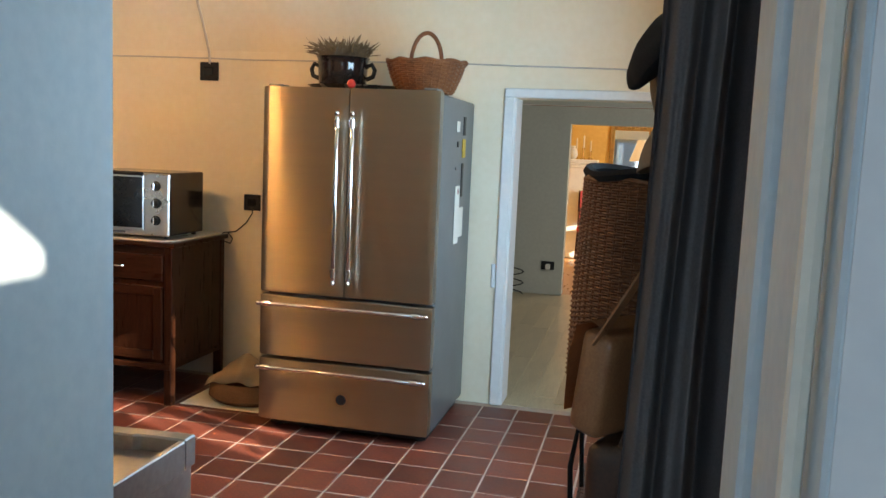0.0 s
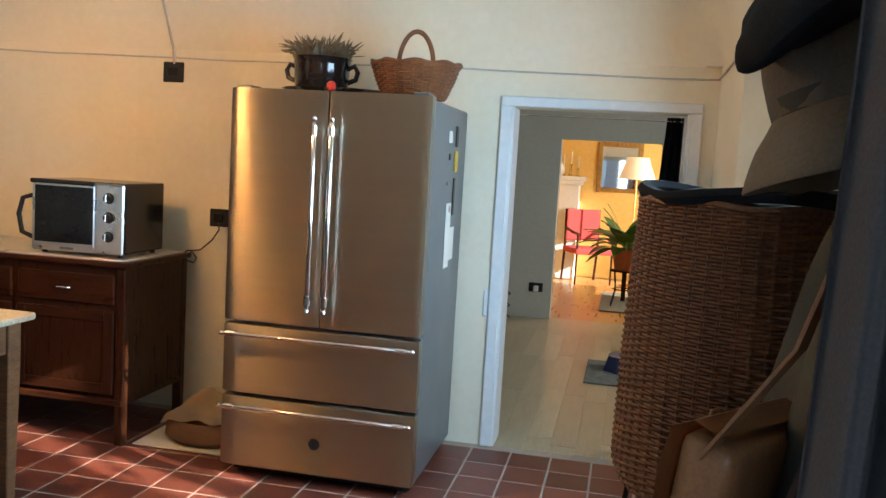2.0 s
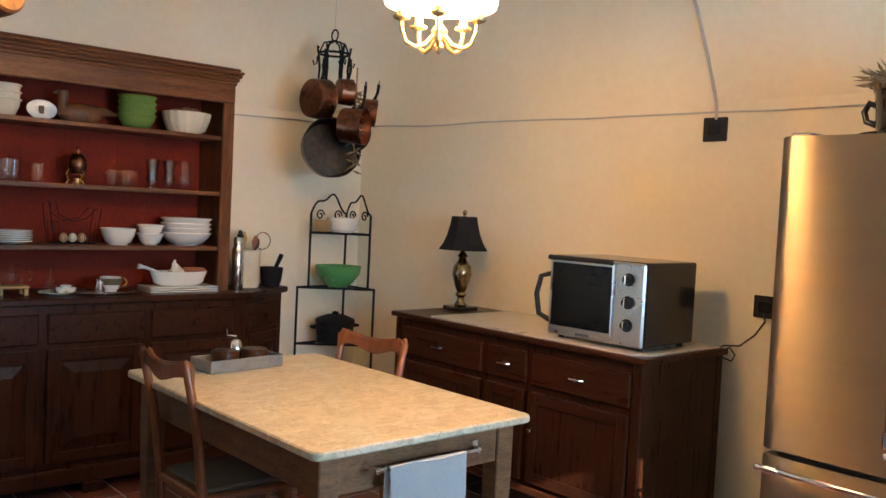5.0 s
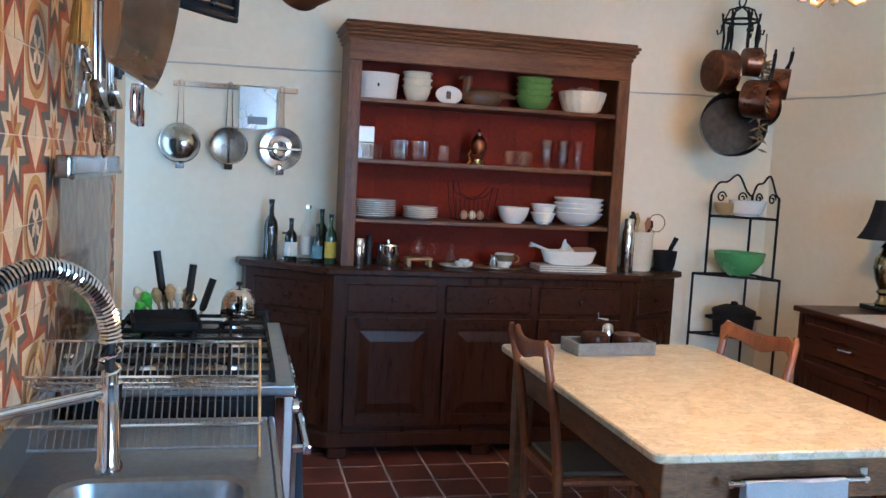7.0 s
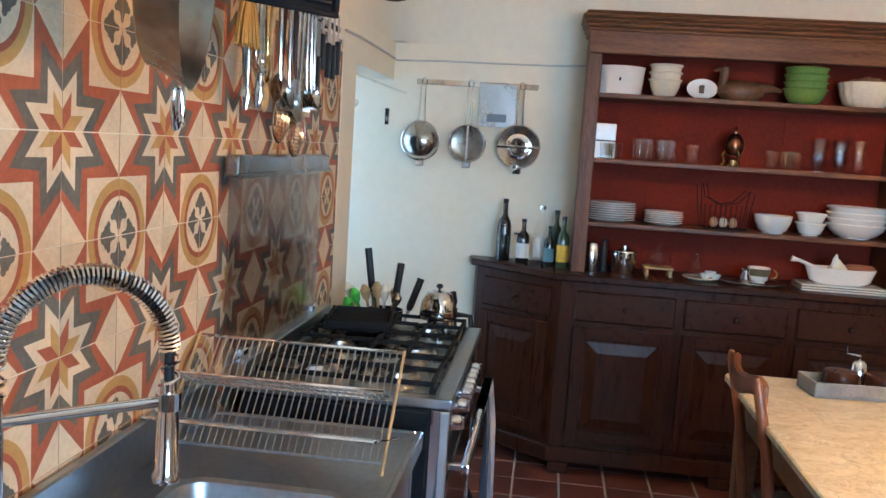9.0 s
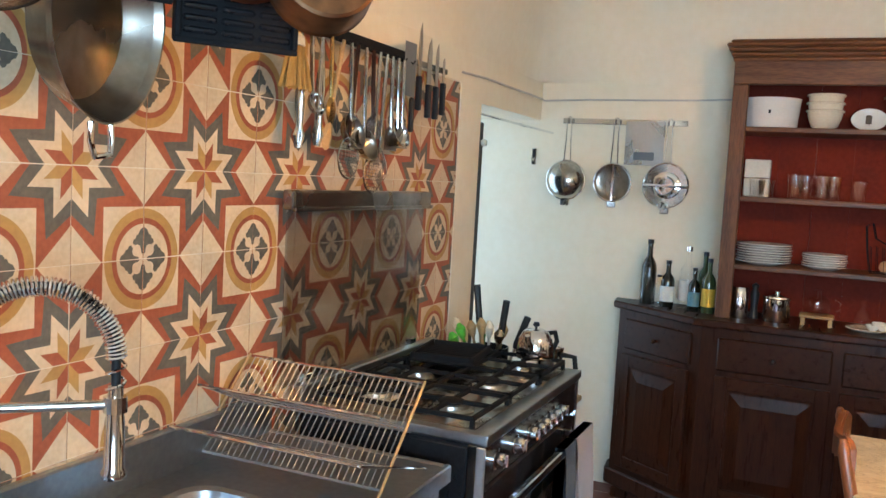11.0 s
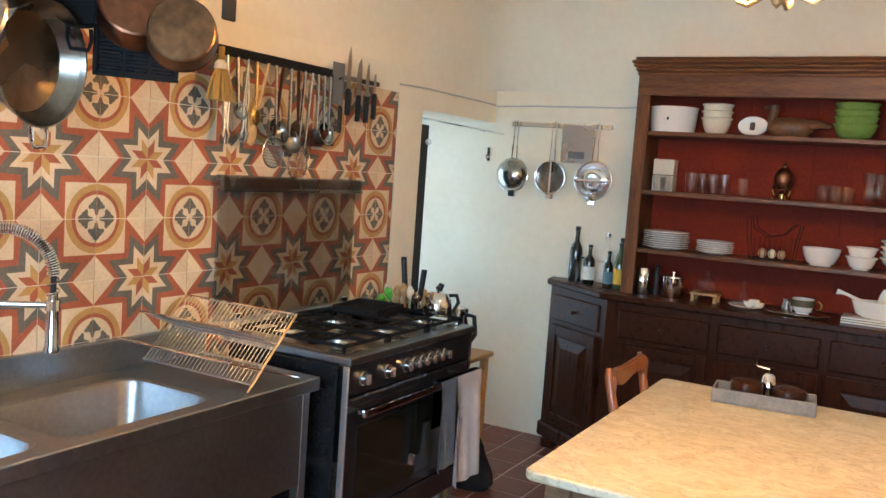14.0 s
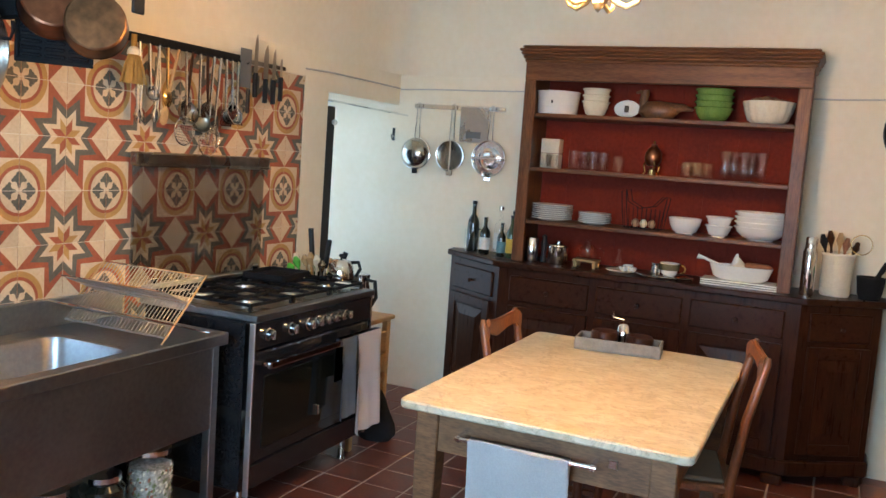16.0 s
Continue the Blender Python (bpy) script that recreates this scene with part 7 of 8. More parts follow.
solid("green_pot", lathe([(0, 0), (0.10, 0), (0.115, 0.01), (0.12, 0.17), (0.125, 0.18), (0, 0.18)], 28), mat("dark_green_enamel", (0.02, 0.07, 0.03), bump=0.02, rough=0.25), "dark green enamelled pot on the rack", "pot", m=pose(RKX + 0.01, RKY - 0.03, 0.189), group=RG, smooth=True)

# ---- copper pots hung in the corner ----
HPX, HPY = -4.61, 4.17
hr = thing("hanging_pot_crown", pose(HPX, HPY, 0.06), "iron crown of hooks hung from the vault", "pot hanger")
part("chain", rod((0, 0, 2.40), (0, 0, 2.86), 0.0018, 6), CABLE, hr)
part("ring", tube(arc((0, 0, 2.375), 0.032, 0, 360, 16)[:-1], 0.005, 6, closed=True), IRON, hr)
part("hoop", tube(arc((0, 0, 2.27), 0.085, 0, 360, 24, "xy")[:-1], 0.007, 6, closed=True), IRON, hr)
for k in range(6):
    a = math.pi * k / 3
    part("stay", tube([(0, 0, 2.345), (0.06 * math.cos(a), 0.06 * math.sin(a), 2.33), (0.085 * math.cos(a), 0.085 * math.sin(a), 2.27)], 0.005, 6), IRON, hr)
    part("hook", tube([(0.085 * math.cos(a), 0.085 * math.sin(a), 2.27), (0.098 * math.cos(a), 0.098 * math.sin(a), 2.21), (0.112 * math.cos(a), 0.112 * math.sin(a), 2.20), (0.118 * math.cos(a), 0.118 * math.sin(a), 2.225)], 0.005, 6), IRON, hr)
    ca, sa = 0.085 * math.cos(a), 0.085 * math.sin(a)
    strap = part("strap", tube([(ca, sa, 2.30), (ca * 1.12, sa * 1.12, 2.31), (ca * 1.08, sa * 1.08, 2.285), (ca, sa, 2.25), (ca * 0.94, sa * 0.94, 2.18), (ca, sa, 2.10)], 0.006, 6, taper=[0.7, 1.1, 1.2, 1, 1.3, 0.8]), IRON, hr)
    part("rosette", lathe([(0, 0), (0.014, 0.002), (0.017, 0.008), (0.008, 0.014), (0, 0.015)], 10, m=pose(ca, sa, 2.24, 0, 90, 60 * k)), IRON, strap, smooth=True)
BLACKCOPPER = mat("blackened_copper", (0.085, 0.066, 0.052), (0.035, 0.036, 0.034), rough=0.36, metal=1.0, scale=6, fine=30, bump=0.04, roughvar=0.12)
CGR = "copper pots in the corner"
for dx, dy, z, r, dep, az, el, mm, hl, lb in ((0.02, -0.16, 2.06, 0.115, 0.10, 95, 0, COPPER, 0.10, "round copper pan hanging sideways"), (0.08, -0.02, 2.11, 0.075, 0.08, 75, 0, COPPER, 0.09, "small copper saucepan"), (0.12, -0.01, 1.92, 0.10, 0.14, 35, -4, COPPER, 0.13, "deep copper saucepan with a bright rim"), (0.05, 0.17, 2.02, 0.08, 0.09, 55, -6, COPPER, 0.09, "copper saucepan"), (0.0, -0.02, 1.78, 0.17, 0.09, 345, 8, BLACKCOPPER, 0.16, "large tarnished copper pan"), (-0.05, 0.16, 1.90, 0.115, 0.06, 350, 0, BLACKCOPPER, 0.14, "dark copper frying pan")):
    pan("copper_pot", facing(HPX + dx, HPY + dy, z, az, el), r, dep, mm, lb + " hung in the corner", handle=hl, hm=IRON, group=CGR, flare=1.05)
hb = bmesh.new()
rng = random.Random(9)
for k in range(60):
    z = rng.uniform(1.66, 2.12)
    a = rng.uniform(0, 6.28)
    p = Vector((0.0, 0.0, z))
    q = p + Vector((0.05 * math.cos(a), 0.05 * math.sin(a), rng.uniform(-0.05, 0.02)))
    tube([p, p.lerp(q, 0.5), q], 0.006, 5, bm=hb, taper=[0.3, 1.2, 0.2])
tube([(0, 0, 1.68), (0, 0, 2.25)], 0.004, 5, bm=hb)
solid("dried_herb", hb, DRYLEAF, "bunch of dried herbs hung among the pots", "dried herbs", m=pose(HPX + 0.15, HPY + 0.06, 0))

# ---- on the sideboard ----
LX, LY = -3.94, 4.63
tl = thing("table_lamp", pose(LX, LY, BTOP - 0.007), "table lamp with black bell shade on a mercury glass base", "lamp")
part("plinth", box(-0.07, 0.07, -0.07, 0.07, 0, 0.022, 0.004), BLACKM, tl)
part("base", lathe([(0.03, 0.022), (0.036, 0.03), (0.022, 0.05), (0.02, 0.07), (0.034, 0.085), (0.024, 0.10), (0.04, 0.14), (0.054, 0.20), (0.048, 0.245), (0.026, 0.275), (0.02, 0.29), (0.03, 0.30), (0.018, 0.315), (0.008, 0.33), (0, 0.33)], 26), mat("mercury_glass", (0.42, 0.33, 0.18), (0.16, 0.12, 0.07), rough=0.2, metal=1.0, scale=26, fine=60), tl, "mottled mercury glass baluster", smooth=True)
part("shade", lathe([(0.145, 0.335), (0.12, 0.37), (0.098, 0.42), (0.082, 0.48), (0.075, 0.52), (0.073, 0.52), (0.080, 0.48), (0.096, 0.42), (0.118, 0.37), (0.143, 0.335)], 8, m=pose(0, 0, 0, 0, 0, 22.5)), BLACKCLOTH, tl, "black fabric bell shade")
part("stem", rod((0, 0, 0.33), (0, 0, 0.535), 0.004), BRASS, tl)
part("finial", lathe([(0, 0.52), (0.012, 0.523), (0.006, 0.532), (0.014, 0.542), (0.008, 0.555), (0, 0.558)], 12), BRASS, tl, smooth=True)
ov = thing("toaster_oven", pose(-3.00, 4.295, BTOP + 0.001, 0, 0, 1), "silver and black countertop toaster oven", "toaster oven")
OW, OD, OH = 0.50, 0.39, 0.370
part("body", box(0, OW, 0.012, OD, 0.018, OH, 0.010, seg=2), BLACKM, ov, "black painted casing")
part("front_frame", box(-0.002, OW + 0.002, -0.002, 0.014, 0.016, OH - 0.004, 0.008), SILVER, ov, "silver front frame")
dd = part("door", box(0.022, 0.352, -0.014, -0.001, 0.045, OH - 0.018, 0.004), SILVER, ov)
part("glass", box(0.027, 0.347, -0.0165, -0.0135, 0.060, OH - 0.030, 0.002), mat("oven_glass", (0.008, 0.008, 0.009), rough=0.12, bump=0.0, spec=0.25, roughvar=0.02), dd, "dark glass pane")
part("handle", tube([(0.03, -0.016, OH - 0.012), (0.03, -0.045, OH - 0.008), (0.345, -0.045, OH - 0.008), (0.345, -0.016, OH - 0.012)], 0.011, 10), BLACKPLASTIC, dd, "black bar handle", smooth=True)
part("side_handle", tube([(-0.002, 0.012, 0.285), (-0.042, -0.012, 0.27), (-0.058, -0.02, 0.19), (-0.046, -0.012, 0.10), (-0.002, 0.012, 0.075)], 0.012, 10), BLACKPLASTIC, ov, smooth=True)
for z in (0.295, 0.20, 0.105):
    kb = part("knob", lathe([(0, 0), (0.027, 0), (0.027, 0.006), (0.021, 0.008), (0.019, 0.024), (0, 0.025)], 20, m=pose(0.425, -0.002, z, 90, 0, 0)), BLACKPLASTIC, ov, smooth=True)
    part("knob_grip", box(0.421, 0.429, -0.036, -0.025, z - 0.018, z + 0.018, 0.002), CHROME, kb)
part("name_plate", box(0.16, 0.235, -0.005, -0.002, 0.026, 0.038, 0.001), GREYPAINT, ov)
for x in (0.04, OW - 0.04):
    for y in (0.05, OD - 0.04):
        part("foot", lathe([(0, 0), (0.014, 0), (0.012, 0.02), (0, 0.02)], 10, m=pose(x, y, 0)), BLACKPLASTIC, ov)

# sockets and cables
for nm, x, z in (("junction_box", -2.625, 1.905), ("wall_socket", -2.322, 1.111)):
    t = thing(nm, pose(x, NY, z), "black square wall socket" if nm == "wall_socket" else "black junction box under the wall cable", "socket")
    s = 0.062 if nm == "junction_box" else 0.055
    part("plate", box(-s, s, -0.012, 0, -s * 0.9, s * 0.9, 0.004), BLACKPLASTIC, t)
    part("insert", box(-s * 0.5, s * 0.5, -0.016, -0.012, -s * 0.4, s * 0.4, 0.003), BLACKM, t)
cord = [(-2.322, 4.955, 1.08), (-2.30, 4.925, 1.05), (-2.345, 4.93, 0.985), (-2.42, 4.94, 0.925), (-2.50, 4.94, 0.915), (-2.525, 4.94, 0.895), (-2.50, 4.94, 0.86), (-2.455, 4.94, 0.85), (-2.44, 4.94, 0.88), (-2.47, 4.945, 0.91), (-2.52, 4.945, 0.88), (-2.54, 4.945, 0.70)]
solid("power_cord", tube(cord, 0.004, 6), BLACKPLASTIC, "black power cord looped from the wall socket", "cord", smooth=True)
rng = random.Random(2)


def cable(name, pts, label, r=0.005, sag=0.006):
    fine = []
    for a, b in zip(pts, pts[1:]):
        a, b = Vector(a), Vector(b)
        n = max(2, int((b - a).length / 0.25))
        for k in range(n):
            p = a.lerp(b, k / n)
            fine.append(p + Vector((0, 0, rng.uniform(-sag, sag))))
    fine.append(Vector(pts[-1]))
    solid(name, tube(fine, r, 6), CABLE, label, "cable", smooth=True)


cable("wall_cable", [(WX + 0.006, north(WX) - 0.006, 1.985), (-2.85, NY - 0.006, 1.985), (EX - 0.006, NY - 0.006, 1.972)], "thin painted cable run along the wall")
cable("wall_cable", [(WX + 0.006, 1.18, 1.945), (WX + 0.006, north(WX) - 0.006, 1.985)], "thin painted cable run along the wall")
cable("wall_cable", [(-4.01, SY + 0.006, 1.945), (WX + 0.01, SY + 0.006, 1.945)], "thin painted cable run along the wall")
cable("wall_cable", [(EX - 0.006, 4.96, 1.972), (EX - 0.006, 4.1, 1.99)], "thin painted cable run along the wall")
cable("drop_cable", [(-2.62, NY - 0.008, 1.95), (-2.625, NY - 0.012, 2.03), (-2.66, NY - 0.03, 2.20), (-2.70, NY - 0.10, 2.45), (-2.74, NY - 0.25, 2.74)], "twisted painted flex that climbs the vault", 0.008, 0.0)

# ---- on the refrigerator ----
FT = FTOP + 0.0135
tr = thing("enamel_tray", pose(-1.50, 4.52, FT), "steel tray lying under the pot", "tray")
part("tray", lathe([(0, 0), (0.23, 0), (0.262, 0.022), (0.265, 0.024), (0.228, 0.004), (0, 0.004)], 36, sx=1.05, sy=0.8), WORNSTEEL, tr, smooth=True)
pl_ = thing("glazed_pot", pose(-1.60, 4.55, FT + 0.005), "dark brown glazed pot with dried herbs", "pot")
part("pot", lathe([(0, 0), (0.12, 0), (0.128, 0.01), (0.135, 0.13), (0.14, 0.165), (0.146, 0.172), (0.138, 0.174), (0.13, 0.16), (0.12, 0.02), (0, 0.015)], 32), mat("brown_glaze", (0.030, 0.016, 0.012), (0.014, 0.009, 0.010), rough=0.12, scale=5, bump=0.02, coat=0.4), pl_, smooth=True)
for sgn in (-1, 1):
    part("ear", tube([(sgn * 0.132, 0, 0.125), (sgn * 0.165, 0, 0.14), (sgn * 0.182, 0, 0.11), (sgn * 0.172, 0, 0.075), (sgn * 0.135, 0, 0.06)], 0.012, 10), BLACKM, pl_, smooth=True)
dry = bmesh.new()
rng = random.Random(21)
for k in range(520):
    a, r = rng.uniform(0, 6.28), 0.125 * math.sqrt(rng.random())
    base = Vector((r * math.cos(a), r * math.sin(a), 0.15))
    out = Vector((math.cos(a), math.sin(a), 0))
    L = rng.uniform(0.05, 0.13)
    lean = rng.uniform(-0.3, 0.75) * (r / 0.12)
    mid = base + out * lean * L * 0.5 + Vector((0, 0, L * 0.6))
    tip = mid + out * lean * L * 0.9 + Vector((rng.uniform(-0.03, 0.03), rng.uniform(-0.03, 0.03), L * rng.uniform(0.0, 0.5)))
    w = rng.uniform(0.0012, 0.0048)
    tube([base, mid, mid.lerp(tip, 0.6), tip], w, 4, bm=dry, taper=[0.4, 0.8, 1.3, 0.2])
tagged(part("dried_bouquet", dry, DRYLEAF, pl_, "dry greyish stems and leaves"), kind="stuff")


def wicker_shell(profile, n_stakes, rows, sx, sy, mm, parent, r_w=0.0035, name="weave"):
    """Woven wall: uprights with rows of strands that pass in front of and behind them in turn."""
    zs = [p[1] for p in profile]
    rad = lambda z: np.interp(z, zs, [p[0] for p in profile])
    w = bmesh.new()
    for k in range(rows):
        z = zs[0] + (zs[-1] - zs[0]) * (k + 0.5) / rows
        n = n_stakes * 2
        pts = []
        for i in range(n):
            a = 2 * math.pi * i / n
            off = r_w * 1.15 * (1 if (i // 2 + k) % 2 == 0 else -1) if i % 2 == 0 else 0
            r = rad(z) + off
            pts.append((r * math.cos(a) * sx, r * math.sin(a) * sy, z))
        tube(pts, r_w * (0.9 + 0.25 * rng.random()), 5, bm=w, closed=True)
    part(name, w, mm, parent, "woven strands")
    for i in range(n_stakes):
        a = 2 * math.pi * i / n_stakes
        part("stake", tube([(rad(z) * math.cos(a) * sx, rad(z) * math.sin(a) * sy, z) for z in zs], r_w * 1.1, 5), mm, parent)
    part("lining", lathe([(0, zs[0])] + [((p[0] - r_w * 1.6), p[1]) for p in profile], 32, sx=sx, sy=sy), mm, parent)
    top = [((rad(zs[-1]) + r_w * math.sin(9 * t)) * math.cos(t) * sx, (rad(zs[-1]) + r_w * math.sin(9 * t)) * math.sin(t) * sy, zs[-1] + r_w * math.cos(9 * t)) for t in (2 * math.pi * i / 90 for i in range(90))]
    part("rim", tube(top, r_w * 2.0, 6, closed=True), mm, parent, "plaited rim")


bs = thing("wicker_basket", pose(-1.11, 4.46, FT - 0.011, 0, 0, 0), "light brown wicker basket with a hoop handle", "basket")
prof = [(0.135, 0.004), (0.15, 0.03), (0.175, 0.09), (0.20, 0.165)]
wicker_shell(prof, 26, 17, 1.03, 0.78, WICKERL, bs, 0.0052)
hoop = [(0.0 + 0.012 * math.sin(10 * t), 0.152 * math.cos(t), 0.15 + 0.165 * math.sin(t)) for t in (math.pi * i / 30 for i in range(31))]
part("hoop_handle", tube([(y * 0.55, x * 6 * 0.0, z) for x, y, z in hoop], 0.011, 8), WICKERL, bs, "twisted hoop handle", smooth=True)
solid("red_pull", lathe([(0, 0), (0.016, 0.004), (0.022, 0.016), (0.016, 0.028), (0, 0.032)], 16, m=pose(0, 0, 0, 90, 0, 0)), REDP, "round red knob on the refrigerator's edge", "knob", m=pose(-1.383, 4.10, FTOP + 0.022), smooth=True)

# ---- pet bed ----
solid("floor_mat", box(-2.42, -1.86, 4.30, 4.80, 0.001, 0.007, 0.002), CREAMPAINT, "cream mat under the pet bed", "mat", m=pose(0, 0, 0.003))
pb = thing("pet_bed", pose(-2.10, 4.54, 0.0105), "brown padded pet bed with a beige blanket", "pet bed")
part("bolster", lathe([(0.13, 0.0), (0.20, 0.0), (0.235, 0.03), (0.23, 0.085), (0.20, 0.115), (0.16, 0.10), (0.145, 0.05), (0.13, 0.03)], 36, sx=1.05, sy=0.95), BROWNCLOTH, pb, smooth=True)
part("cushion", lathe([(0, 0.0), (0.15, 0.0), (0.155, 0.05), (0.10, 0.07), (0, 0.07)], 24, sx=1.05, sy=0.95), BROWNCLOTH, pb, smooth=True)


def blanket(u, v):
    x, y = (u - 0.5) * 0.40, (v - 0.5) * 0.36
    h = 0.145 + 0.11 * math.exp(-((x + 0.03) ** 2 + (y - 0.02) ** 2) / 0.012) + 0.02 * noise.noise(Vector((x * 12, y * 12, 1.5))) - 0.5 * max(0, abs(x) - 0.15) - 0.5 * max(0, abs(y) - 0.14)
    return (x * 0.98 - 0.01, y, max(h, 0.03))


solid("blanket", cloth(0, 0, 40, 36, blanket, 0.008), BEIGECLOTH, "crumpled beige fleece blanket in the pet bed", "blanket", m=pose(-2.10, 4.54, 0.0115), smooth=True)

# ---- chairs ----


def chair(m, label):
    """Seat centre at the local origin; the back is at local -y."""
    t = thing("dining_chair", m, label, "chair", "chairs round the table")
    sh, w, d = 0.455, 0.40, 0.38
    part("seat", prism([(-w / 2 + 0.02, -d / 2), (w / 2 - 0.02, -d / 2), (w / 2, d / 2), (-w / 2, d / 2)], sh - 0.03, sh, bevel=0.008), CHAIRWOOD, t)
    part("seat_pad", prism([(-w / 2 + 0.035, -d / 2 + 0.03), (w / 2 - 0.035, -d / 2 + 0.03), (w / 2 - 0.02, d / 2 - 0.02), (-w / 2 + 0.02, d / 2 - 0.02)], sh, sh + 0.018, bevel=0.007), KHAKI, t, "woven straw coloured seat")
    for sx in (-1, 1):
        part("front_leg", tube([(sx * (w / 2 - 0.03), d / 2 - 0.03, sh - 0.03), (sx * (w / 2 - 0.028), d / 2 - 0.028, 0)], 0.019, 10, taper=[1, 0.7]), CHAIRWOOD, t, smooth=True)
        part("back_post", tube([(sx * (w / 2 - 0.04), -d / 2 - 0.03, 0), (sx * (w / 2 - 0.035), -d / 2 + 0.015, 0.30), (sx * (w / 2 - 0.03), -d / 2 + 0.012, sh), (sx * (w / 2 - 0.025), -d / 2 - 0.02, 0.70), (sx * (w / 2 - 0.02), -d / 2 - 0.065, 0.90), (sx * (w / 2 - 0.025), -d / 2 - 0.07, 0.925)], 0.017, 10, taper=[0.8, 1, 1.1, 1, 0.9, 0.5]), CHAIRWOOD, t, smooth=True)
        part("side_rail", box(sx * (w / 2 - 0.03) - 0.009, sx * (w / 2 - 0.03) + 0.009, -d / 2 + 0.02, d / 2 - 0.03, 0.20, 0.225, 0.004), CHAIRWOOD, t)
    crest = bmesh.new()
    front, back = [], []
    for k in range(21):
        u = -1 + k / 10
        x = 0.187 * u
        y = -d / 2 - 0.045 - 0.03 * (1 - u * u)
        zt = 0.935 - 0.030 * math.cos(u * math.pi / 2) - 0.03 * max(0.0, abs(u) - 0.85) / 0.15
        zb = 0.868 - 0.032 * math.exp(-(u / 0.45) ** 2) - 0.05 * max(0.0, abs(u) - 0.82) / 0.18
        front.append([crest.verts.new((x, y + 0.011, z)) for z in (zb, (zb + zt) / 2, zt)])
        back.append([crest.verts.new((x, y - 0.011, z)) for z in (zb, (zb + zt) / 2, zt)])
    for side in (front, back):
        for p, q in zip(side, side[1:]):
            for e in range(2):
                crest.faces.new((p[e], q[e], q[e + 1], p[e + 1]))
    for k in range(20):
        for e in (0, 2):
            crest.faces.new((front[k][e], front[k + 1][e], back[k + 1][e], back[k][e]))
    for k in (0, 20):
        for e in range(2):
            crest.faces.new((front[k][e], front[k][e + 1], back[k][e + 1], back[k][e]))
    finish(crest)
    bmesh.ops.bevel(crest, geom=[e for e in crest.edges if e.is_manifold and e.calc_face_angle(0) > 1.0], offset=0.006, segments=2, affect="EDGES")
    part("crest_rail", crest, CHAIRWOOD, t, "curved crest rail, deeper in the middle", smooth=True)
    part("front_rail", box(-w / 2 + 0.03, w / 2 - 0.03, d / 2 - 0.04, d / 2 - 0.022, sh - 0.08, sh - 0.03, 0.004), CHAIRWOOD, t)
    part("stretcher", box(-w / 2 + 0.03, w / 2 - 0.03, -0.01, 0.01, 0.203, 0.223, 0.004), CHAIRWOOD, t)


chair(pose(-3.30, 2.89, 0, 0, 0, 0), "reddish wooden chair pushed under the table's sink side")
chair(pose(-3.34, 3.36, 0, 0, 0, 191), "reddish wooden chair pushed under the table's sideboard side")

# ---- tray on the table ----
ty = thing("wooden_tray", pose(-3.56, 3.06, TTOP + 0.001, 0, 0, 96), "weathered grey wooden box tray", "tray")
tw, td = 0.17, 0.075
part("bottom", box(-tw, tw, -td, td, 0, 0.008, 0.002), GREYWOOD, ty)
for a in ((-tw, tw, -td, -td + 0.009), (-tw, tw, td - 0.009, td)):
    part("long_side", box(*a, 0.008, 0.05, 0.002), GREYWOOD, ty)
for a in ((-tw, -tw + 0.009, -td + 0.009, td - 0.009), (tw - 0.009, tw, -td + 0.009, td - 0.009)):
    part("short_side", box(*a, 0.008, 0.05, 0.002), GREYWOOD, ty)
for x, h, lb in ((-0.06, 0.06, "dark wooden salt bowl"), (0.08, 0.055, "dark wooden spice bowl")):
    solid("wooden_pot", lathe([(0, 0), (0.045, 0), (0.055, 0.02), (0.055, h), (0.05, h + 0.008), (0, h + 0.012)], 22), WALNUT, lb + " in the grey tray", "pot", m=ty.matrix_world @ pose(x, 0.0, 0.0085), group="pots in the tray", smooth=True)
gm = thing("grinder", ty.matrix_world @ pose(0.01, 0.03, 0.0085), "small steel hand grinder in the grey tray", "grinder")
part("body", lathe([(0, 0), (0.022, 0), (0.022, 0.05), (0.026, 0.055), (0.022, 0.09), (0.012, 0.10), (0, 0.10)], 18), CHROME, gm, smooth=True)
part("crank", tube([(0, 0, 0.10), (0, 0, 0.115), (-0.045, 0, 0.12), (-0.045, 0, 0.145)], 0.004, 6), CHROME, gm)

# ---- coats, basket and bag by the entrance ----
ct = thing("grey_curtain", pose(0, 0, 0), "charcoal grey curtain gathered at the entrance", "curtain")


def folds(u, v):
    x = 0.055 + 0.175 * u
    y = 1.245 + 0.040 * math.sin(u * 21 + 1.1 * math.sin(3 * v)) * (0.7 + 0.3 * math.sin(9 * u + 2)) + 0.010 * math.sin(u * 43 + 2 * v)
    return (x - 0.02 * v + 0.008 * math.sin(6 * v + 4 * u), y, 2.18 - 2.10 * v)


part("drape", cloth(0, 0, 90, 40, folds, 0.004), GREYCLOTH, ct, smooth=True)
part("rod", rod((-0.75, 1.25, 2.185), (0.25, 1.25, 2.185), 0.010), IRON, ct)
cb = thing("shoe_cabinet", pose(0.105, 2.08, 0), "narrow dark wooden cabinet under the wicker basket", "cabinet")
part("body", box(-0.155, 0.19, -0.34, 0.36, 0.04, 0.60, 0.006), WALNUT, cb)
part("top", box(-0.175, 0.19, -0.36, 0.38, 0.60, 0.628, 0.008), WALNUT, cb)
part("plinth", box(-0.14, 0.18, -0.32, 0.34, 0.0, 0.041), WALNUT, cb)
for y in (-0.32, 0.02):
    part("door", box(-0.168, -0.154, y, y + 0.325, 0.07, 0.57, 0.005), WALNUT, cb)
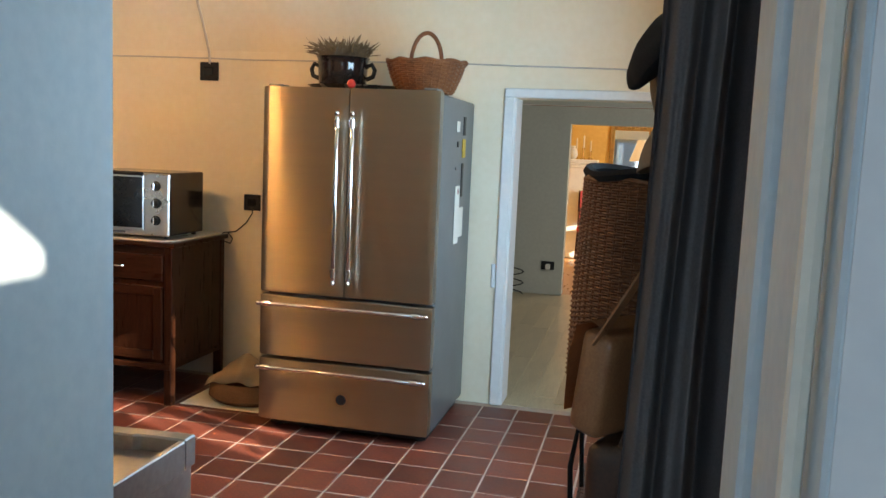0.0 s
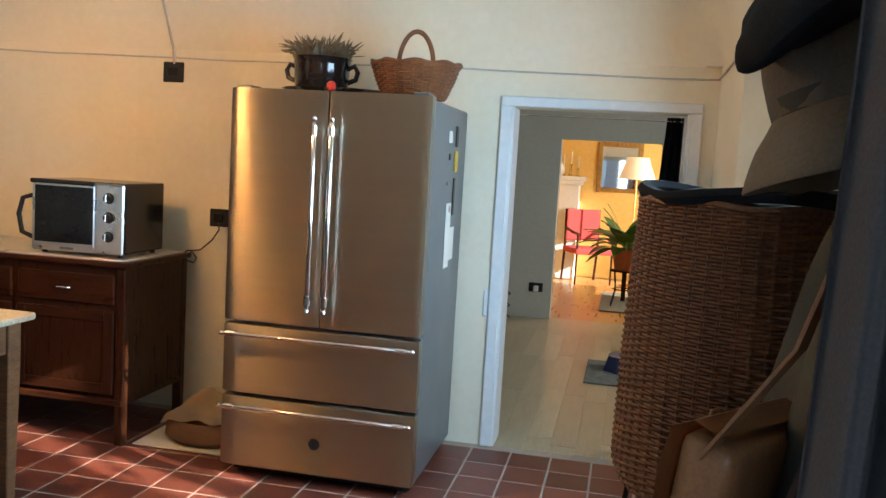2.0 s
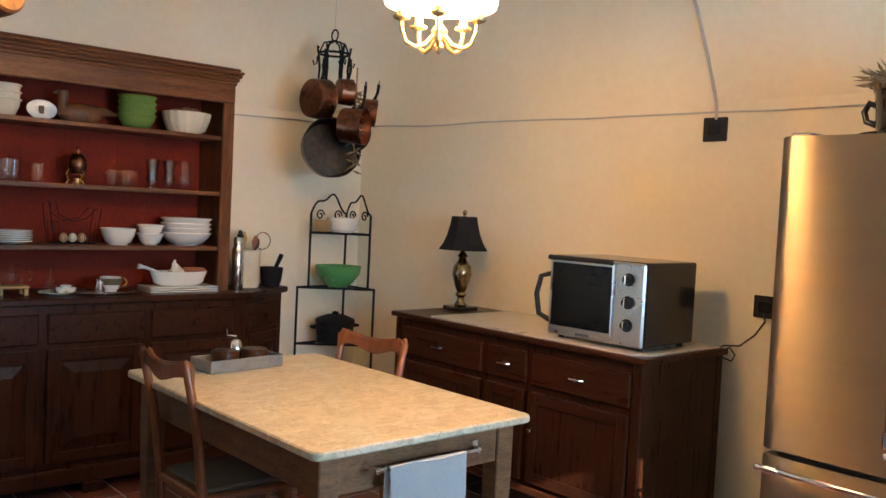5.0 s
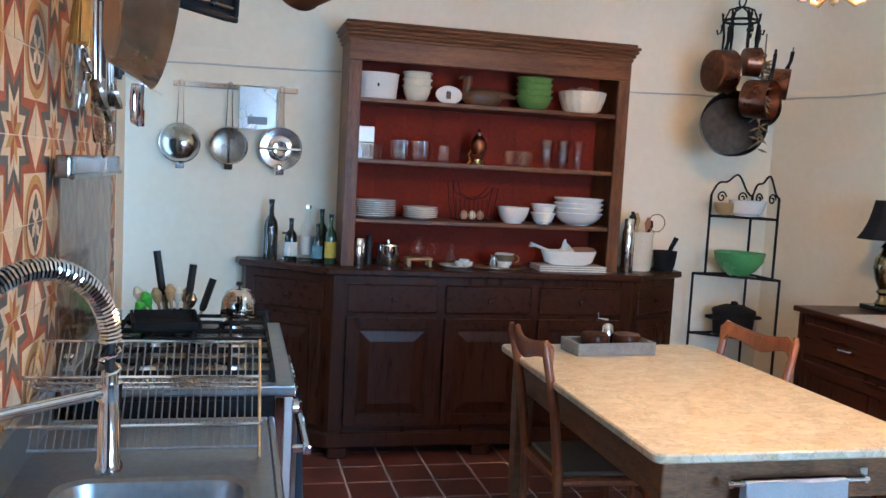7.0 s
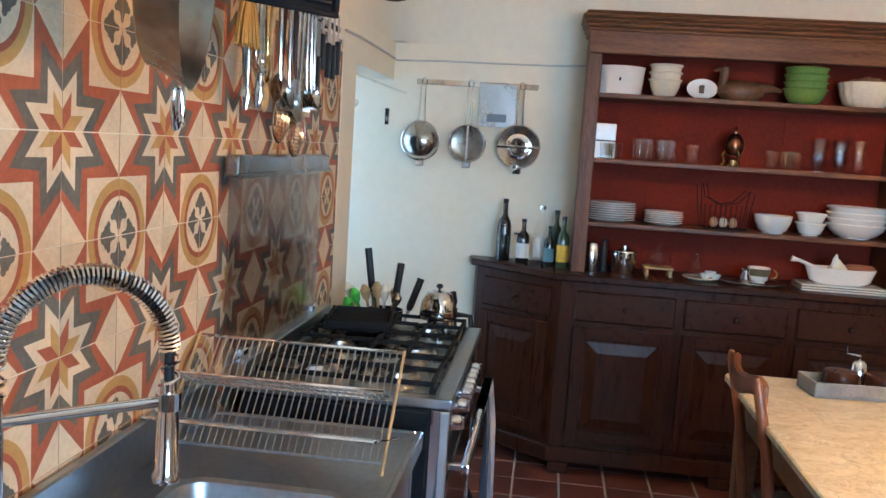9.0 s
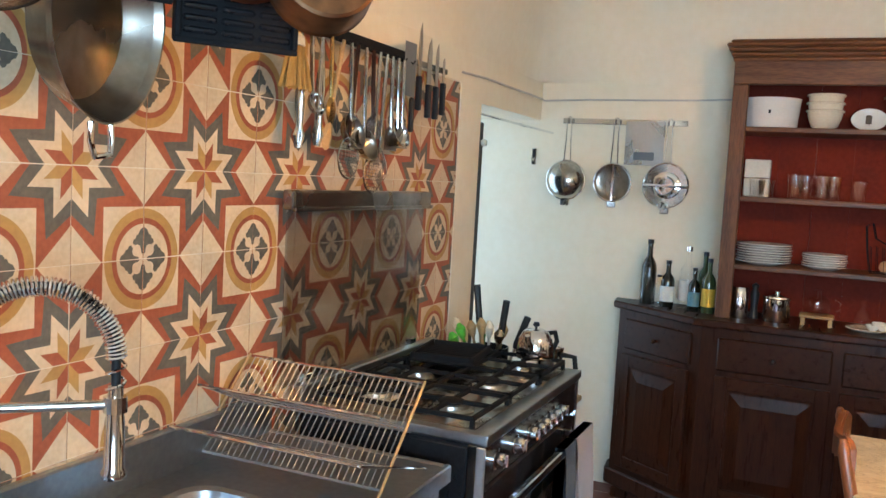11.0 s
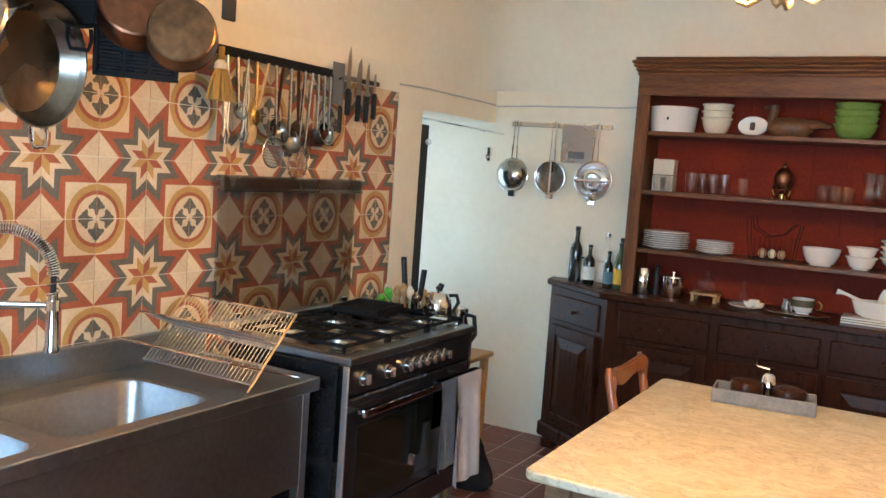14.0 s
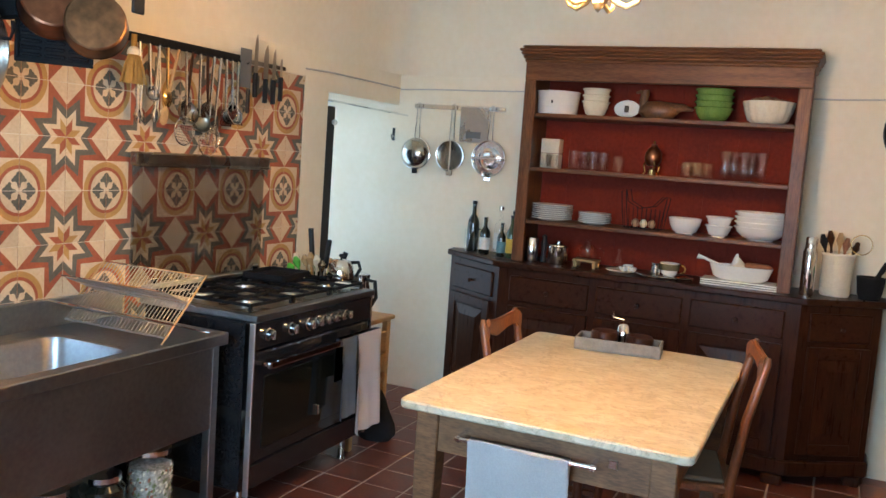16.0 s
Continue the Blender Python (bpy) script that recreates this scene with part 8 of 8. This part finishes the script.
st2 = thing("wire_stand", pose(0.10, 2.09, 0.629), "dark bent-wire stand under the wicker basket", "stand")
for y in (-0.17, 0.17):
    part("bow", tube([(-0.16, y, 0.004), (-0.17, y, 0.18), (-0.15, y, 0.325), (0.15, y, 0.325), (0.16, y, 0.18), (0.15, y, 0.004)], 0.006, 8), IRON, st2)
for x in (-0.15, 0.15):
    part("bar", rod((x, -0.17, 0.325), (x, 0.17, 0.325), 0.006), IRON, st2)
wk = thing("wicker_hamper", pose(0.105, 2.06, 0.962), "tall dark brown wicker hamper with a cloth lining", "hamper")
rng = random.Random(31)
wicker_shell([(0.192, 0.0), (0.203, 0.03), (0.200, 0.22), (0.188, 0.485)], 52, 86, 1.0, 1.18, WICKER, wk, 0.0031)
part("cloth_lining", tube([((0.184 + 0.006 * math.sin(5 * t)) * math.cos(t), (0.184 + 0.006 * math.sin(4 * t)) * math.sin(t) * 1.22, 0.498 + 0.008 * math.sin(3 * t)) for t in (2 * math.pi * i / 40 for i in range(40))], 0.013, 6, closed=True), BLACKCLOTH, wk, "black cloth folded over the rim", smooth=True)
part("lid", lathe([(0, 0.511), (0.10, 0.508), (0.18, 0.491)], 32, sy=1.18), BLACKCLOTH, wk)

hooks = thing("coat_rack", pose(0, 0, 0), "iron coat hooks on the wall by the entrance", "coat rack")
part("board", box(EX - 0.022, EX, 1.30, 1.95, 1.86, 1.93, 0.006), WALNUT, hooks)
for y in (1.40, 1.56, 1.72, 1.88):
    part("hook", tube([(EX - 0.02, y, 1.895), (EX - 0.07, y, 1.885), (EX - 0.085, y, 1.92)], 0.006, 8), IRON, hooks)


def garment(name, mm, label, x, y, w, depth, z0, z1, seed, lean=0.0):
    b = bmesh.new()
    n, rows = 40, 34
    rings = []
    for j in range(rows + 1):
        v = j / rows
        z = z1 + (z0 - z1) * v
        wide = (0.18 + 0.82 * min(1, v * 3.2) ** 0.6) * (1 - 0.10 * v)
        ring = []
        for i in range(n):
            a = 2 * math.pi * i / n
            f = 1 + 0.16 * math.sin(5 * a + seed + 1.2 * v) * min(1, v * 2) + 0.10 * math.sin(9 * a - 3 * v + seed * 2) + 0.13 * noise.noise(Vector((2.2 * math.cos(a), 2.2 * math.sin(a), 5 * v + seed)))
            ring.append(b.verts.new((x + depth / 2 * wide * math.cos(a) * f - lean * v, y + w / 2 * wide * math.sin(a) * f, z + 0.014 * math.sin(3 * a + seed))))
        rings.append(ring)
    for p, q in zip(rings, rings[1:]):
        for i in range(n):
            b.faces.new((p[i], q[i], q[(i + 1) % n], p[(i + 1) % n]))
    b.faces.new(rings[0]), b.faces.new(rings[-1][::-1])
    return solid(name, finish(b), mm, label, "coat", smooth=True, group="coats by the entrance")


garment("waxed_jacket", GREENCLOTH, "dark green waxed jacket hanging on a hook", 0.185, 1.60, 0.30, 0.20, 0.55, 1.50, 1.0, 0.02)
garment("dark_coat", BLACKCLOTH, "black coat hanging on a hook", 0.20, 1.44, 0.24, 0.15, 0.42, 1.74, 2.6)
kh = thing("khaki_hat", pose(0.165, 1.70, 1.565, -8, -14, 0), "khaki cloth hat with a turned-down brim hanging on the hooks", "hat")
hb2 = bmesh.new()
lathe([(0, 0.185), (0.05, 0.18), (0.082, 0.155), (0.094, 0.10), (0.098, 0.02), (0.092, 0.02), (0.088, 0.10), (0, 0.17)], 32, bm=hb2)
bb2 = bmesh.new()
lathe([(0.097, 0.022), (0.125, -0.012), (0.150, -0.062), (0.146, -0.064), (0.120, -0.018), (0.092, 0.018)], 48, bm=bb2)
for g in (hb2, bb2):
    bmesh.ops.subdivide_edges(g, edges=g.edges[:], cuts=2, use_grid_fill=True)
    bmesh.ops.smooth_vert(g, verts=g.verts[:], factor=0.5, use_axis_x=True, use_axis_y=True, use_axis_z=True)
    for v in g.verts:
        v.co *= 1 + 0.16 * noise.noise(v.co * 9 + Vector((3, 1, 7)))
part("crown", hb2, KHAKI, kh, smooth=True)
part("brim", bb2, KHAKI, kh, "wavy stitched brim", smooth=True)
part("band", lathe([(0.099, 0.02), (0.101, 0.045), (0.098, 0.046)], 32), GREENCLOTH, kh, smooth=True)
cap = bmesh.new()
lathe([(0, 0.0), (0.075, 0.0), (0.088, 0.012), (0.135, 0.028), (0.150, 0.048), (0.142, 0.072), (0.10, 0.092), (0.04, 0.100), (0, 0.101)], 28, bm=cap)
bmesh.ops.subdivide_edges(cap, edges=cap.edges[:], cuts=2, use_grid_fill=True)
for _ in range(2):
    bmesh.ops.smooth_vert(cap, verts=cap.verts[:], factor=0.5, use_axis_x=True, use_axis_y=True, use_axis_z=True)
for v in cap.verts:
    v.co *= 1 + 0.16 * noise.noise(v.co * 11)
    v.co.z -= 2.2 * max(0.0, -v.co.x - 0.02) ** 2
beret = thing("felt_beret", pose(0.125, 1.64, 1.685, 10, -34, 0) @ Matrix.Scale(0.84, 4), "black felt beret hanging on top of the coats", "hat")
part("crown", cap, BLACKCLOTH, beret, smooth=True)
part("stalk", tube([(0, 0, 0.094), (-0.004, 0, 0.108), (-0.006, 0.003, 0.124)], 0.005, 6, taper=[1.2, 1, 0.8]), BLACKCLOTH, beret, smooth=True)

bag = thing("leather_satchel", pose(0.03, 1.55, 1.02, 0, 8, -38) @ Matrix.Scale(0.72, 4), "brown leather satchel hanging by its strap", "bag")
part("body", box(-0.045, 0.05, -0.14, 0.13, 0.02, 0.27, 0.03, seg=3), LEATHER, bag, smooth=True)
fl_ = bmesh.new()
prof_f = [(0.03, 0.285), (-0.02, 0.292), (-0.055, 0.27), (-0.064, 0.20), (-0.066, 0.10), (-0.06, 0.055)]
vs = [[fl_.verts.new((x, -0.145 + 0.28 * k / 8 + (0.0 if i < 4 else (0.012 if k == 0 else -0.012 if k == 8 else 0)), z)) for k in range(9)] for i, (x, z) in enumerate(prof_f)]
for i in range(5):
    for k in range(8):
        fl_.faces.new((vs[i][k], vs[i + 1][k], vs[i + 1][k + 1], vs[i][k + 1]))
bmesh.ops.solidify(fl_, geom=fl_.faces[:], thickness=0.006)
flap = part("flap", fl_, LEATHER, bag, "front flap", smooth=True)
part("seam_strap", box(-0.073, -0.066, -0.018, 0.006, 0.05, 0.27, 0.002), LEATHER, flap)
part("clasp", box(-0.078, -0.070, -0.016, 0.004, 0.085, 0.105, 0.002), BRASS, flap)
for pts in ([(0.0, -0.135, 0.24), (0.11, -0.15, 0.45), (0.16, -0.17, 0.70), (0.165, -0.19, 0.95), (0.185, -0.20, 1.02)], [(0.01, 0.125, 0.24), (0.10, 0.04, 0.55), (0.15, -0.08, 0.85), (0.185, -0.19, 1.02)]):
    st_ = bmesh.new()
    prev = None
    for k in range(25):
        f = k / 24 * (len(pts) - 1)
        q = min(int(f), len(pts) - 2)
        c = Vector(pts[q]).lerp(Vector(pts[q + 1]), f - q)
        row = [st_.verts.new(c + Vector((dx, dy, 0))) for dx, dy in ((-0.003, -0.013), (0.003, -0.013), (0.003, 0.013), (-0.003, 0.013))]
        if prev:
            for e in range(4):
                st_.faces.new((prev[e], prev[(e + 1) % 4], row[(e + 1) % 4], row[e]))
        prev = row
    part("shoulder_strap", finish(st_), LEATHER, bag)
part("hanging_strap", tube([(-0.05, 0.10, 0.06), (-0.075, 0.12, 0.02), (-0.07, 0.15, -0.04), (-0.04, 0.16, -0.02)], 0.009, 8), LEATHER, bag, smooth=True)
lb = thing("leather_bag", pose(0.065, 1.53, 0.70, 0, 0, -20), "worn dark brown leather bag hanging under the satchel", "bag")
part("body", box(-0.055, 0.06, -0.10, 0.11, 0.0, 0.33, 0.035, seg=3), DARKLEATHER, lb, smooth=True)
part("front_pocket", box(-0.072, -0.050, -0.075, 0.085, 0.03, 0.20, 0.018, seg=2), DARKLEATHER, lb, smooth=True)
part("strap", tube([(0.0, -0.08, 0.30), (0.08, -0.06, 0.60), (0.14, -0.02, 0.95), (0.15, 0.0, 1.19)], 0.008, 6), DARKLEATHER, lb, smooth=True)
bk = thing("book", pose(-0.025, 1.86, 0.629, 0, 0, 8), "white covered book lying on the cabinet", "book")
part("pages", box(-0.055, 0.06, -0.085, 0.085, 0.004, 0.036), PAPER, bk)
part("cover", box(-0.06, 0.065, -0.09, 0.09, 0.036, 0.040, 0.001), PAPER, bk)
part("back_cover", box(-0.06, 0.065, -0.09, 0.09, 0.0, 0.004, 0.001), REDP, bk)

# ---- corridor and sitting room ----
c2 = thing("dark_curtain", pose(0, 0, 0), "dark grey curtain drawn aside in the corridor doorway", "curtain")


def folds2(u, v):
    w = 0.085 + 0.115 * min(1, (v * 1.25) ** 1.3)
    x = 0.155 - w * (1 - u)
    return (x, NY + 0.245 + 0.03 * math.sin(u * 17) * (0.4 + 0.6 * v) + 0.01 * math.sin(u * 31 + 3 * v), 1.795 - 1.77 * v)


part("drape", cloth(0, 0, 60, 40, folds2, 0.004), BLACKCLOTH, c2, smooth=True)
part("wire", rod((-0.70, NY + 0.245, 1.775), (0.165, NY + 0.245, 1.775), 0.003), CHROME, c2)
ou = thing("wall_socket", pose(-0.92, FY, 0.31), "dark wall socket with a white plug", "socket")
part("plate", box(-0.07, 0.07, -0.010, 0, -0.045, 0.045, 0.004), BLACKPLASTIC, ou)
part("plug", box(-0.02, 0.03, -0.05, -0.010, -0.04, 0.02, 0.008), PORCELAIN, ou)
solid("cable_heap", tube([(-1.25 + 0.10 * math.cos(k * 0.7), 8.93 + 0.05 * math.sin(k * 0.7), 0.012 + 0.013 * k) for k in range(24)], 0.006, 6), BLACKPLASTIC, "black cable coiled on the corridor floor", "cable", smooth=True)
solid("feeding_mat", box(-0.30, 0.24, 6.58, 7.36, 0.0005, 0.006, 0.002), MATGREY, "grey patterned mat under the pet bowl", "mat", m=pose(0, 0, 0.003))
bw = thing("pet_bowl", pose(-0.02, 7.08, 0.0095), "dark blue plastic pet bowl with a steel insert", "pet bowl")
part("body", lathe([(0, 0), (0.165, 0), (0.165, 0.01), (0.13, 0.105), (0.12, 0.11), (0, 0.10)], 8, m=pose(0, 0, 0, 0, 0, 22.5)), BLUEPLASTIC, bw)
part("insert", lathe([(0.125, 0.111), (0.12, 0.116), (0.11, 0.11), (0.10, 0.07), (0, 0.065)], 28), CHROME, bw, smooth=True)
solid("metal_can", lathe([(0, 0), (0.08, 0), (0.085, 0.02), (0.07, 0.11), (0.085, 0.22), (0.08, 0.23), (0, 0.225)], 20), IRON, "dark metal can on the corridor floor", "can", m=pose(0.13, 7.75, 0.0), smooth=True)
solid("switch_box", box(0.195, 0.26, 0, 0.05, -0.08, 0.10, 0.008), PORCELAIN, "white box on the corridor wall", "box", m=pose(0.02, FY - 0.05, 1.35))

ch2 = thing("armchair", pose(-0.55, 12.25, 0, 0, 0, 180 + 25), "dark wooden armchair with red upholstery", "armchair")
part("seat", box(-0.27, 0.27, -0.25, 0.25, 0.40, 0.48, 0.02, seg=2), REDCLOTH, ch2)
part("backrest", box(-0.24, 0.24, -0.28, -0.22, 0.55, 0.98, 0.02, seg=2), REDCLOTH, ch2)
for sx in (-1, 1):
    part("front_leg", tube([(sx * 0.25, 0.23, 0.66), (sx * 0.25, 0.23, 0.0)], 0.018, 8, taper=[1, 0.7]), WALNUT, ch2)
    part("back_leg", tube([(sx * 0.24, -0.26, 0.98), (sx * 0.24, -0.24, 0.45), (sx * 0.24, -0.30, 0.0)], 0.018, 8), WALNUT, ch2)
    part("armrest", tube([(sx * 0.25, 0.27, 0.67), (sx * 0.26, 0.1, 0.68), (sx * 0.24, -0.24, 0.72)], 0.02, 8), WALNUT, ch2)
mr = thing("wall_mirror", pose(-0.22, SITY, 0), "gilt framed mirror on the yellow wall", "mirror")
for a in ((-0.31, -0.24, 1.22, 2.00), (0.24, 0.31, 1.22, 2.00)):
    part("frame_side", box(a[0], a[1], -0.04, -0.002, a[2], a[3], 0.01), GILT, mr)
part("frame_top", box(-0.24, 0.24, -0.04, -0.002, 1.86, 1.99, 0.01), GILT, mr)
part("frame_bottom", box(-0.24, 0.24, -0.04, -0.002, 1.23, 1.29, 0.01), GILT, mr)
for k in range(8):
    part("bead", lathe([(0, 0), (0.018, 0.004), (0.012, 0.02), (0, 0.022)], 8, m=pose(-0.20 + 0.057 * k, -0.04, 1.90, 90, 0, 0)), GILT, mr)
part("glass", box(-0.24, 0.24, -0.014, -0.006, 1.29, 1.86), MIRROR, mr)
fp = thing("fireplace", pose(-1.16, SITY - 0.02, 0), "white painted chimney breast with a mantel shelf", "fireplace")
part("breast", box(-0.55, 0.42, -0.42, 0, 0, 1.36, 0.01), WHITE, fp)
part("mantel", box(-0.58, 0.50, -0.50, 0, 1.36, 1.42, 0.012), WHITE, fp)
part("moulding", box(-0.565, 0.46, -0.46, 0, 1.30, 1.36, 0.012), WHITE, fp)
for x, h in ((0.18, 0.20), (0.28, 0.24), (0.38, 0.17)):
    cs2 = thing("candlestick", pose(-1.16 + x, SITY - 0.28, 1.42), "dark candlestick on the mantel", "candlestick", "candlesticks on the mantel")
    part("stick", lathe([(0, 0), (0.035, 0), (0.03, 0.012), (0.01, 0.03), (0.012, h * 0.6), (0.02, h * 0.7), (0, h * 0.7)], 12), BRASS, cs2, smooth=True)
    part("candle", lathe([(0.012, h * 0.7), (0.011, h + 0.1), (0, h + 0.1)], 10), CREAMWARE, cs2)
solid("mantel_jar", lathe([(0, 0), (0.05, 0), (0.075, 0.06), (0.06, 0.14), (0.035, 0.16), (0.04, 0.19), (0, 0.19)], 18), PORCELAIN, "white jar on the mantel", "jar", m=pose(-1.03, SITY - 0.28, 1.42), smooth=True)
dsk = thing("side_table", pose(0.22, 11.2, 0), "dark low table behind the plant", "table")
part("top", box(-0.30, 0.35, -0.5, 0.5, 0.42, 0.46, 0.006), WALNUT, dsk)
for x in (-0.27, 0.30):
    for y in (-0.46, 0.46):
        part("leg", box(x - 0.025, x + 0.025, y - 0.025, y + 0.025, 0, 0.42, 0.004), WALNUT, dsk)
fl2 = thing("floor_lamp", pose(0.02, 12.2, 0), "standing lamp with a cream pleated shade", "lamp")
part("pole", rod((0, 0, 0.02), (0, 0, 1.46), 0.012), BRASS, fl2)
part("base", lathe([(0, 0), (0.13, 0), (0.13, 0.015), (0.02, 0.03), (0, 0.03)], 20), BRASS, fl2, smooth=True)
part("shade", lathe([(0.24, 1.43), (0.14, 1.72), (0.138, 1.72), (0.237, 1.43)], 28), SHADE, fl2, "cream lampshade", smooth=True)
ps = thing("plant_stand", pose(-0.07, 10.35, 0), "black iron plant stand", "plant stand")
part("top", lathe([(0, 0.40), (0.15, 0.40), (0.15, 0.415), (0, 0.415)], 20), IRON, ps)
for k in range(4):
    a = math.pi / 4 + math.pi / 2 * k
    part("leg", tube([(0.13 * math.cos(a), 0.13 * math.sin(a), 0.40), (0.10 * math.cos(a), 0.10 * math.sin(a), 0.2), (0.16 * math.cos(a), 0.16 * math.sin(a), 0.0)], 0.009, 6), IRON, ps)
part("shelf_ring", tube(arc((0, 0, 0.2), 0.10, 0, 360, 16, "xy")[:-1], 0.006, 6, closed=True), IRON, ps)
pp = thing("potted_plant", pose(-0.07, 10.35, 0.416), "leafy green plant in a terracotta pot", "plant")
part("pot", lathe([(0, 0), (0.10, 0), (0.135, 0.20), (0.15, 0.20), (0.15, 0.235), (0.13, 0.235), (0.12, 0.19), (0, 0.18)], 24), TERRA, pp, smooth=True)
rng = random.Random(8)
for k in range(46):
    a = rng.uniform(0, 6.28)
    L = rng.uniform(0.30, 0.58)
    el = rng.uniform(0.15, 1.42)
    h0 = Vector((0.04 * math.cos(a), 0.04 * math.sin(a), 0.2))
    out = Vector((math.cos(a), math.sin(a), 0))
    side = Vector((-math.sin(a), math.cos(a), 0))
    lf = bmesh.new()
    prev = None
    for i in range(8):
        f = i / 7
        c = h0 + out * (L * (0.25 + 0.75 * f) * math.cos(el) + 0.10 * f * f) + Vector((0, 0, L * 1.15 * math.sin(el) * (0.3 + 0.7 * f) - 0.22 * f * f * math.cos(el)))
        w = 0.082 * math.sin(math.pi * min(0.999, 0.12 + 0.88 * f)) ** 0.8
        row = [lf.verts.new(c + side * w + Vector((0, 0, 0.012))), lf.verts.new(c), lf.verts.new(c - side * w + Vector((0, 0, 0.012)))]
        if prev:
            lf.faces.new((prev[0], row[0], row[1], prev[1])), lf.faces.new((prev[1], row[1], row[2], prev[2]))
        prev = row
    part("leaf", lf, LEAF, pp, smooth=True)
part("stems", tube([(0, 0, 0.18), (0, 0, 0.36)], 0.025, 8), LEAF, pp)
solid("rug", box(-0.30, 0.55, 9.9, 11.4, 0.0005, 0.008, 0.002), MATGREY, "grey patterned rug under the plant stand", "rug", m=pose(0, 0, 0.002))

# ---- unseen shrub added outside the east window to break up the sun ----
shrub = thing("shrub", pose(1.7, 2.76, -0.1), "unseen leafy shrub added to dapple the sun at the kitchen window", "shrub")
rng = random.Random(17)
for k in range(4):
    lean = rng.uniform(-0.15, 0.15)
    part("stem", tube([(0.05 * k - 0.07, 0, 0), (0.04 * k - 0.06, lean * 0.5, 1.2), (0.03 * k, lean, 2.5)], 0.014, 6, taper=[1.3, 1, 0.4]), WALNUT, shrub)
leaves = bmesh.new()
for k in range(85):
    c = Vector((rng.uniform(-0.22, 0.22), rng.uniform(-0.30, 0.30), rng.uniform(1.40, 2.75)))
    q = Matrix.Translation(c) @ Euler((rng.uniform(0, 6.28), rng.uniform(0, 6.28), rng.uniform(0, 6.28))).to_matrix().to_4x4()
    w = rng.uniform(0.014, 0.026)
    leaves.faces.new([leaves.verts.new(q @ Vector(v)) for v in ((0, -2.1 * w, 0), (w, -0.4 * w, 0.2 * w), (0.7 * w, 1.0 * w, 0), (0, 2.1 * w, -0.2 * w), (-0.7 * w, 1.0 * w, 0), (-w, -0.4 * w, 0.2 * w))])
tagged(part("foliage", leaves, LEAF, shrub, "small dark green leaves"), kind="stuff")

# ---- floors and wall tiles ----
fl = solid("floor", box(WX - 0.1, EX + 0.4, SY - 0.30, NY + 0.02, -0.08, -0.0022), GROUT, "terracotta tiled kitchen floor with pale joints", "floor", kind="structure")
TPX, TPY = 0.2085, 0.212
b0 = box(-TPX / 2 + 0.004, TPX / 2 - 0.004, -TPY / 2 + 0.004, TPY / 2 - 0.004, -0.012, 0.0)
bmesh.ops.bevel(b0, geom=[e for e in b0.edges if all(v.co.z > -0.001 for v in e.verts)], offset=0.003, segments=1, affect="EDGES")
tile_mesh = bpy.data.meshes.new("floor_tile")
b0.to_mesh(tile_mesh)
tile_mesh.materials.append(COTTO)
rest = bmesh.new()
rng = random.Random(3)
for i in range(-20, 9):
    for j in range(-14, 8):
        x, y = -1.218 + TPX * (i + 0.5), 3.64 + TPY * (j + 0.5)
        if y > NY - 0.06 or y < SY - 0.25 or x > EX + 0.35:
            continue
        z = rng.uniform(-0.0012, 0.0012)
        if -3.1 < x and 2.2 < y:
            o = new("tile", tile_mesh)
            o.location = (x, y, z)
            o.rotation_euler = (rng.uniform(-0.004, 0.004), rng.uniform(-0.004, 0.004), rng.choice((0, 2)) * math.pi / 2)
            o.parent = fl
        else:
            rest.from_mesh(tile_mesh)
            rest.verts.ensure_lookup_table()
            for v in rest.verts[-len(tile_mesh.vertices):]:
                v.co += Vector((x, y, z))
tagged(put("tiles", rest, COTTO, fl), kind="stuff")
cf = solid("floor_corridor", box(-3.2, 1.8, NY + 0.02, FY + 0.10, -0.08, -0.003), PALEWOOD, "pale worn wooden plank floor of the corridor", "floor", kind="structure")
pl = bmesh.new()
bmesh.ops.bevel(box(-0.069, 0.069, -0.55, 0.55, -0.012, 0.0, bm=pl), geom=[e for e in pl.edges if all(v.co.z > -0.001 for v in e.verts)], offset=0.0012, segments=1, affect="EDGES")
plank_mesh = bpy.data.meshes.new("floor_plank")
pl.to_mesh(plank_mesh)
plank_mesh.materials.append(PALEWOOD)
for i in range(18):
    for j in range(3):
        o = new("plank", plank_mesh)
        o.location = (-1.45 + 0.139 * i, 5.545 + 1.101 * j + 0.12 * (i * 2 % 3), 0.0)
        if o.location.y > FY - 0.46:
            o.location.y = FY - 0.46 + 0.0 * i
        o.parent = cf
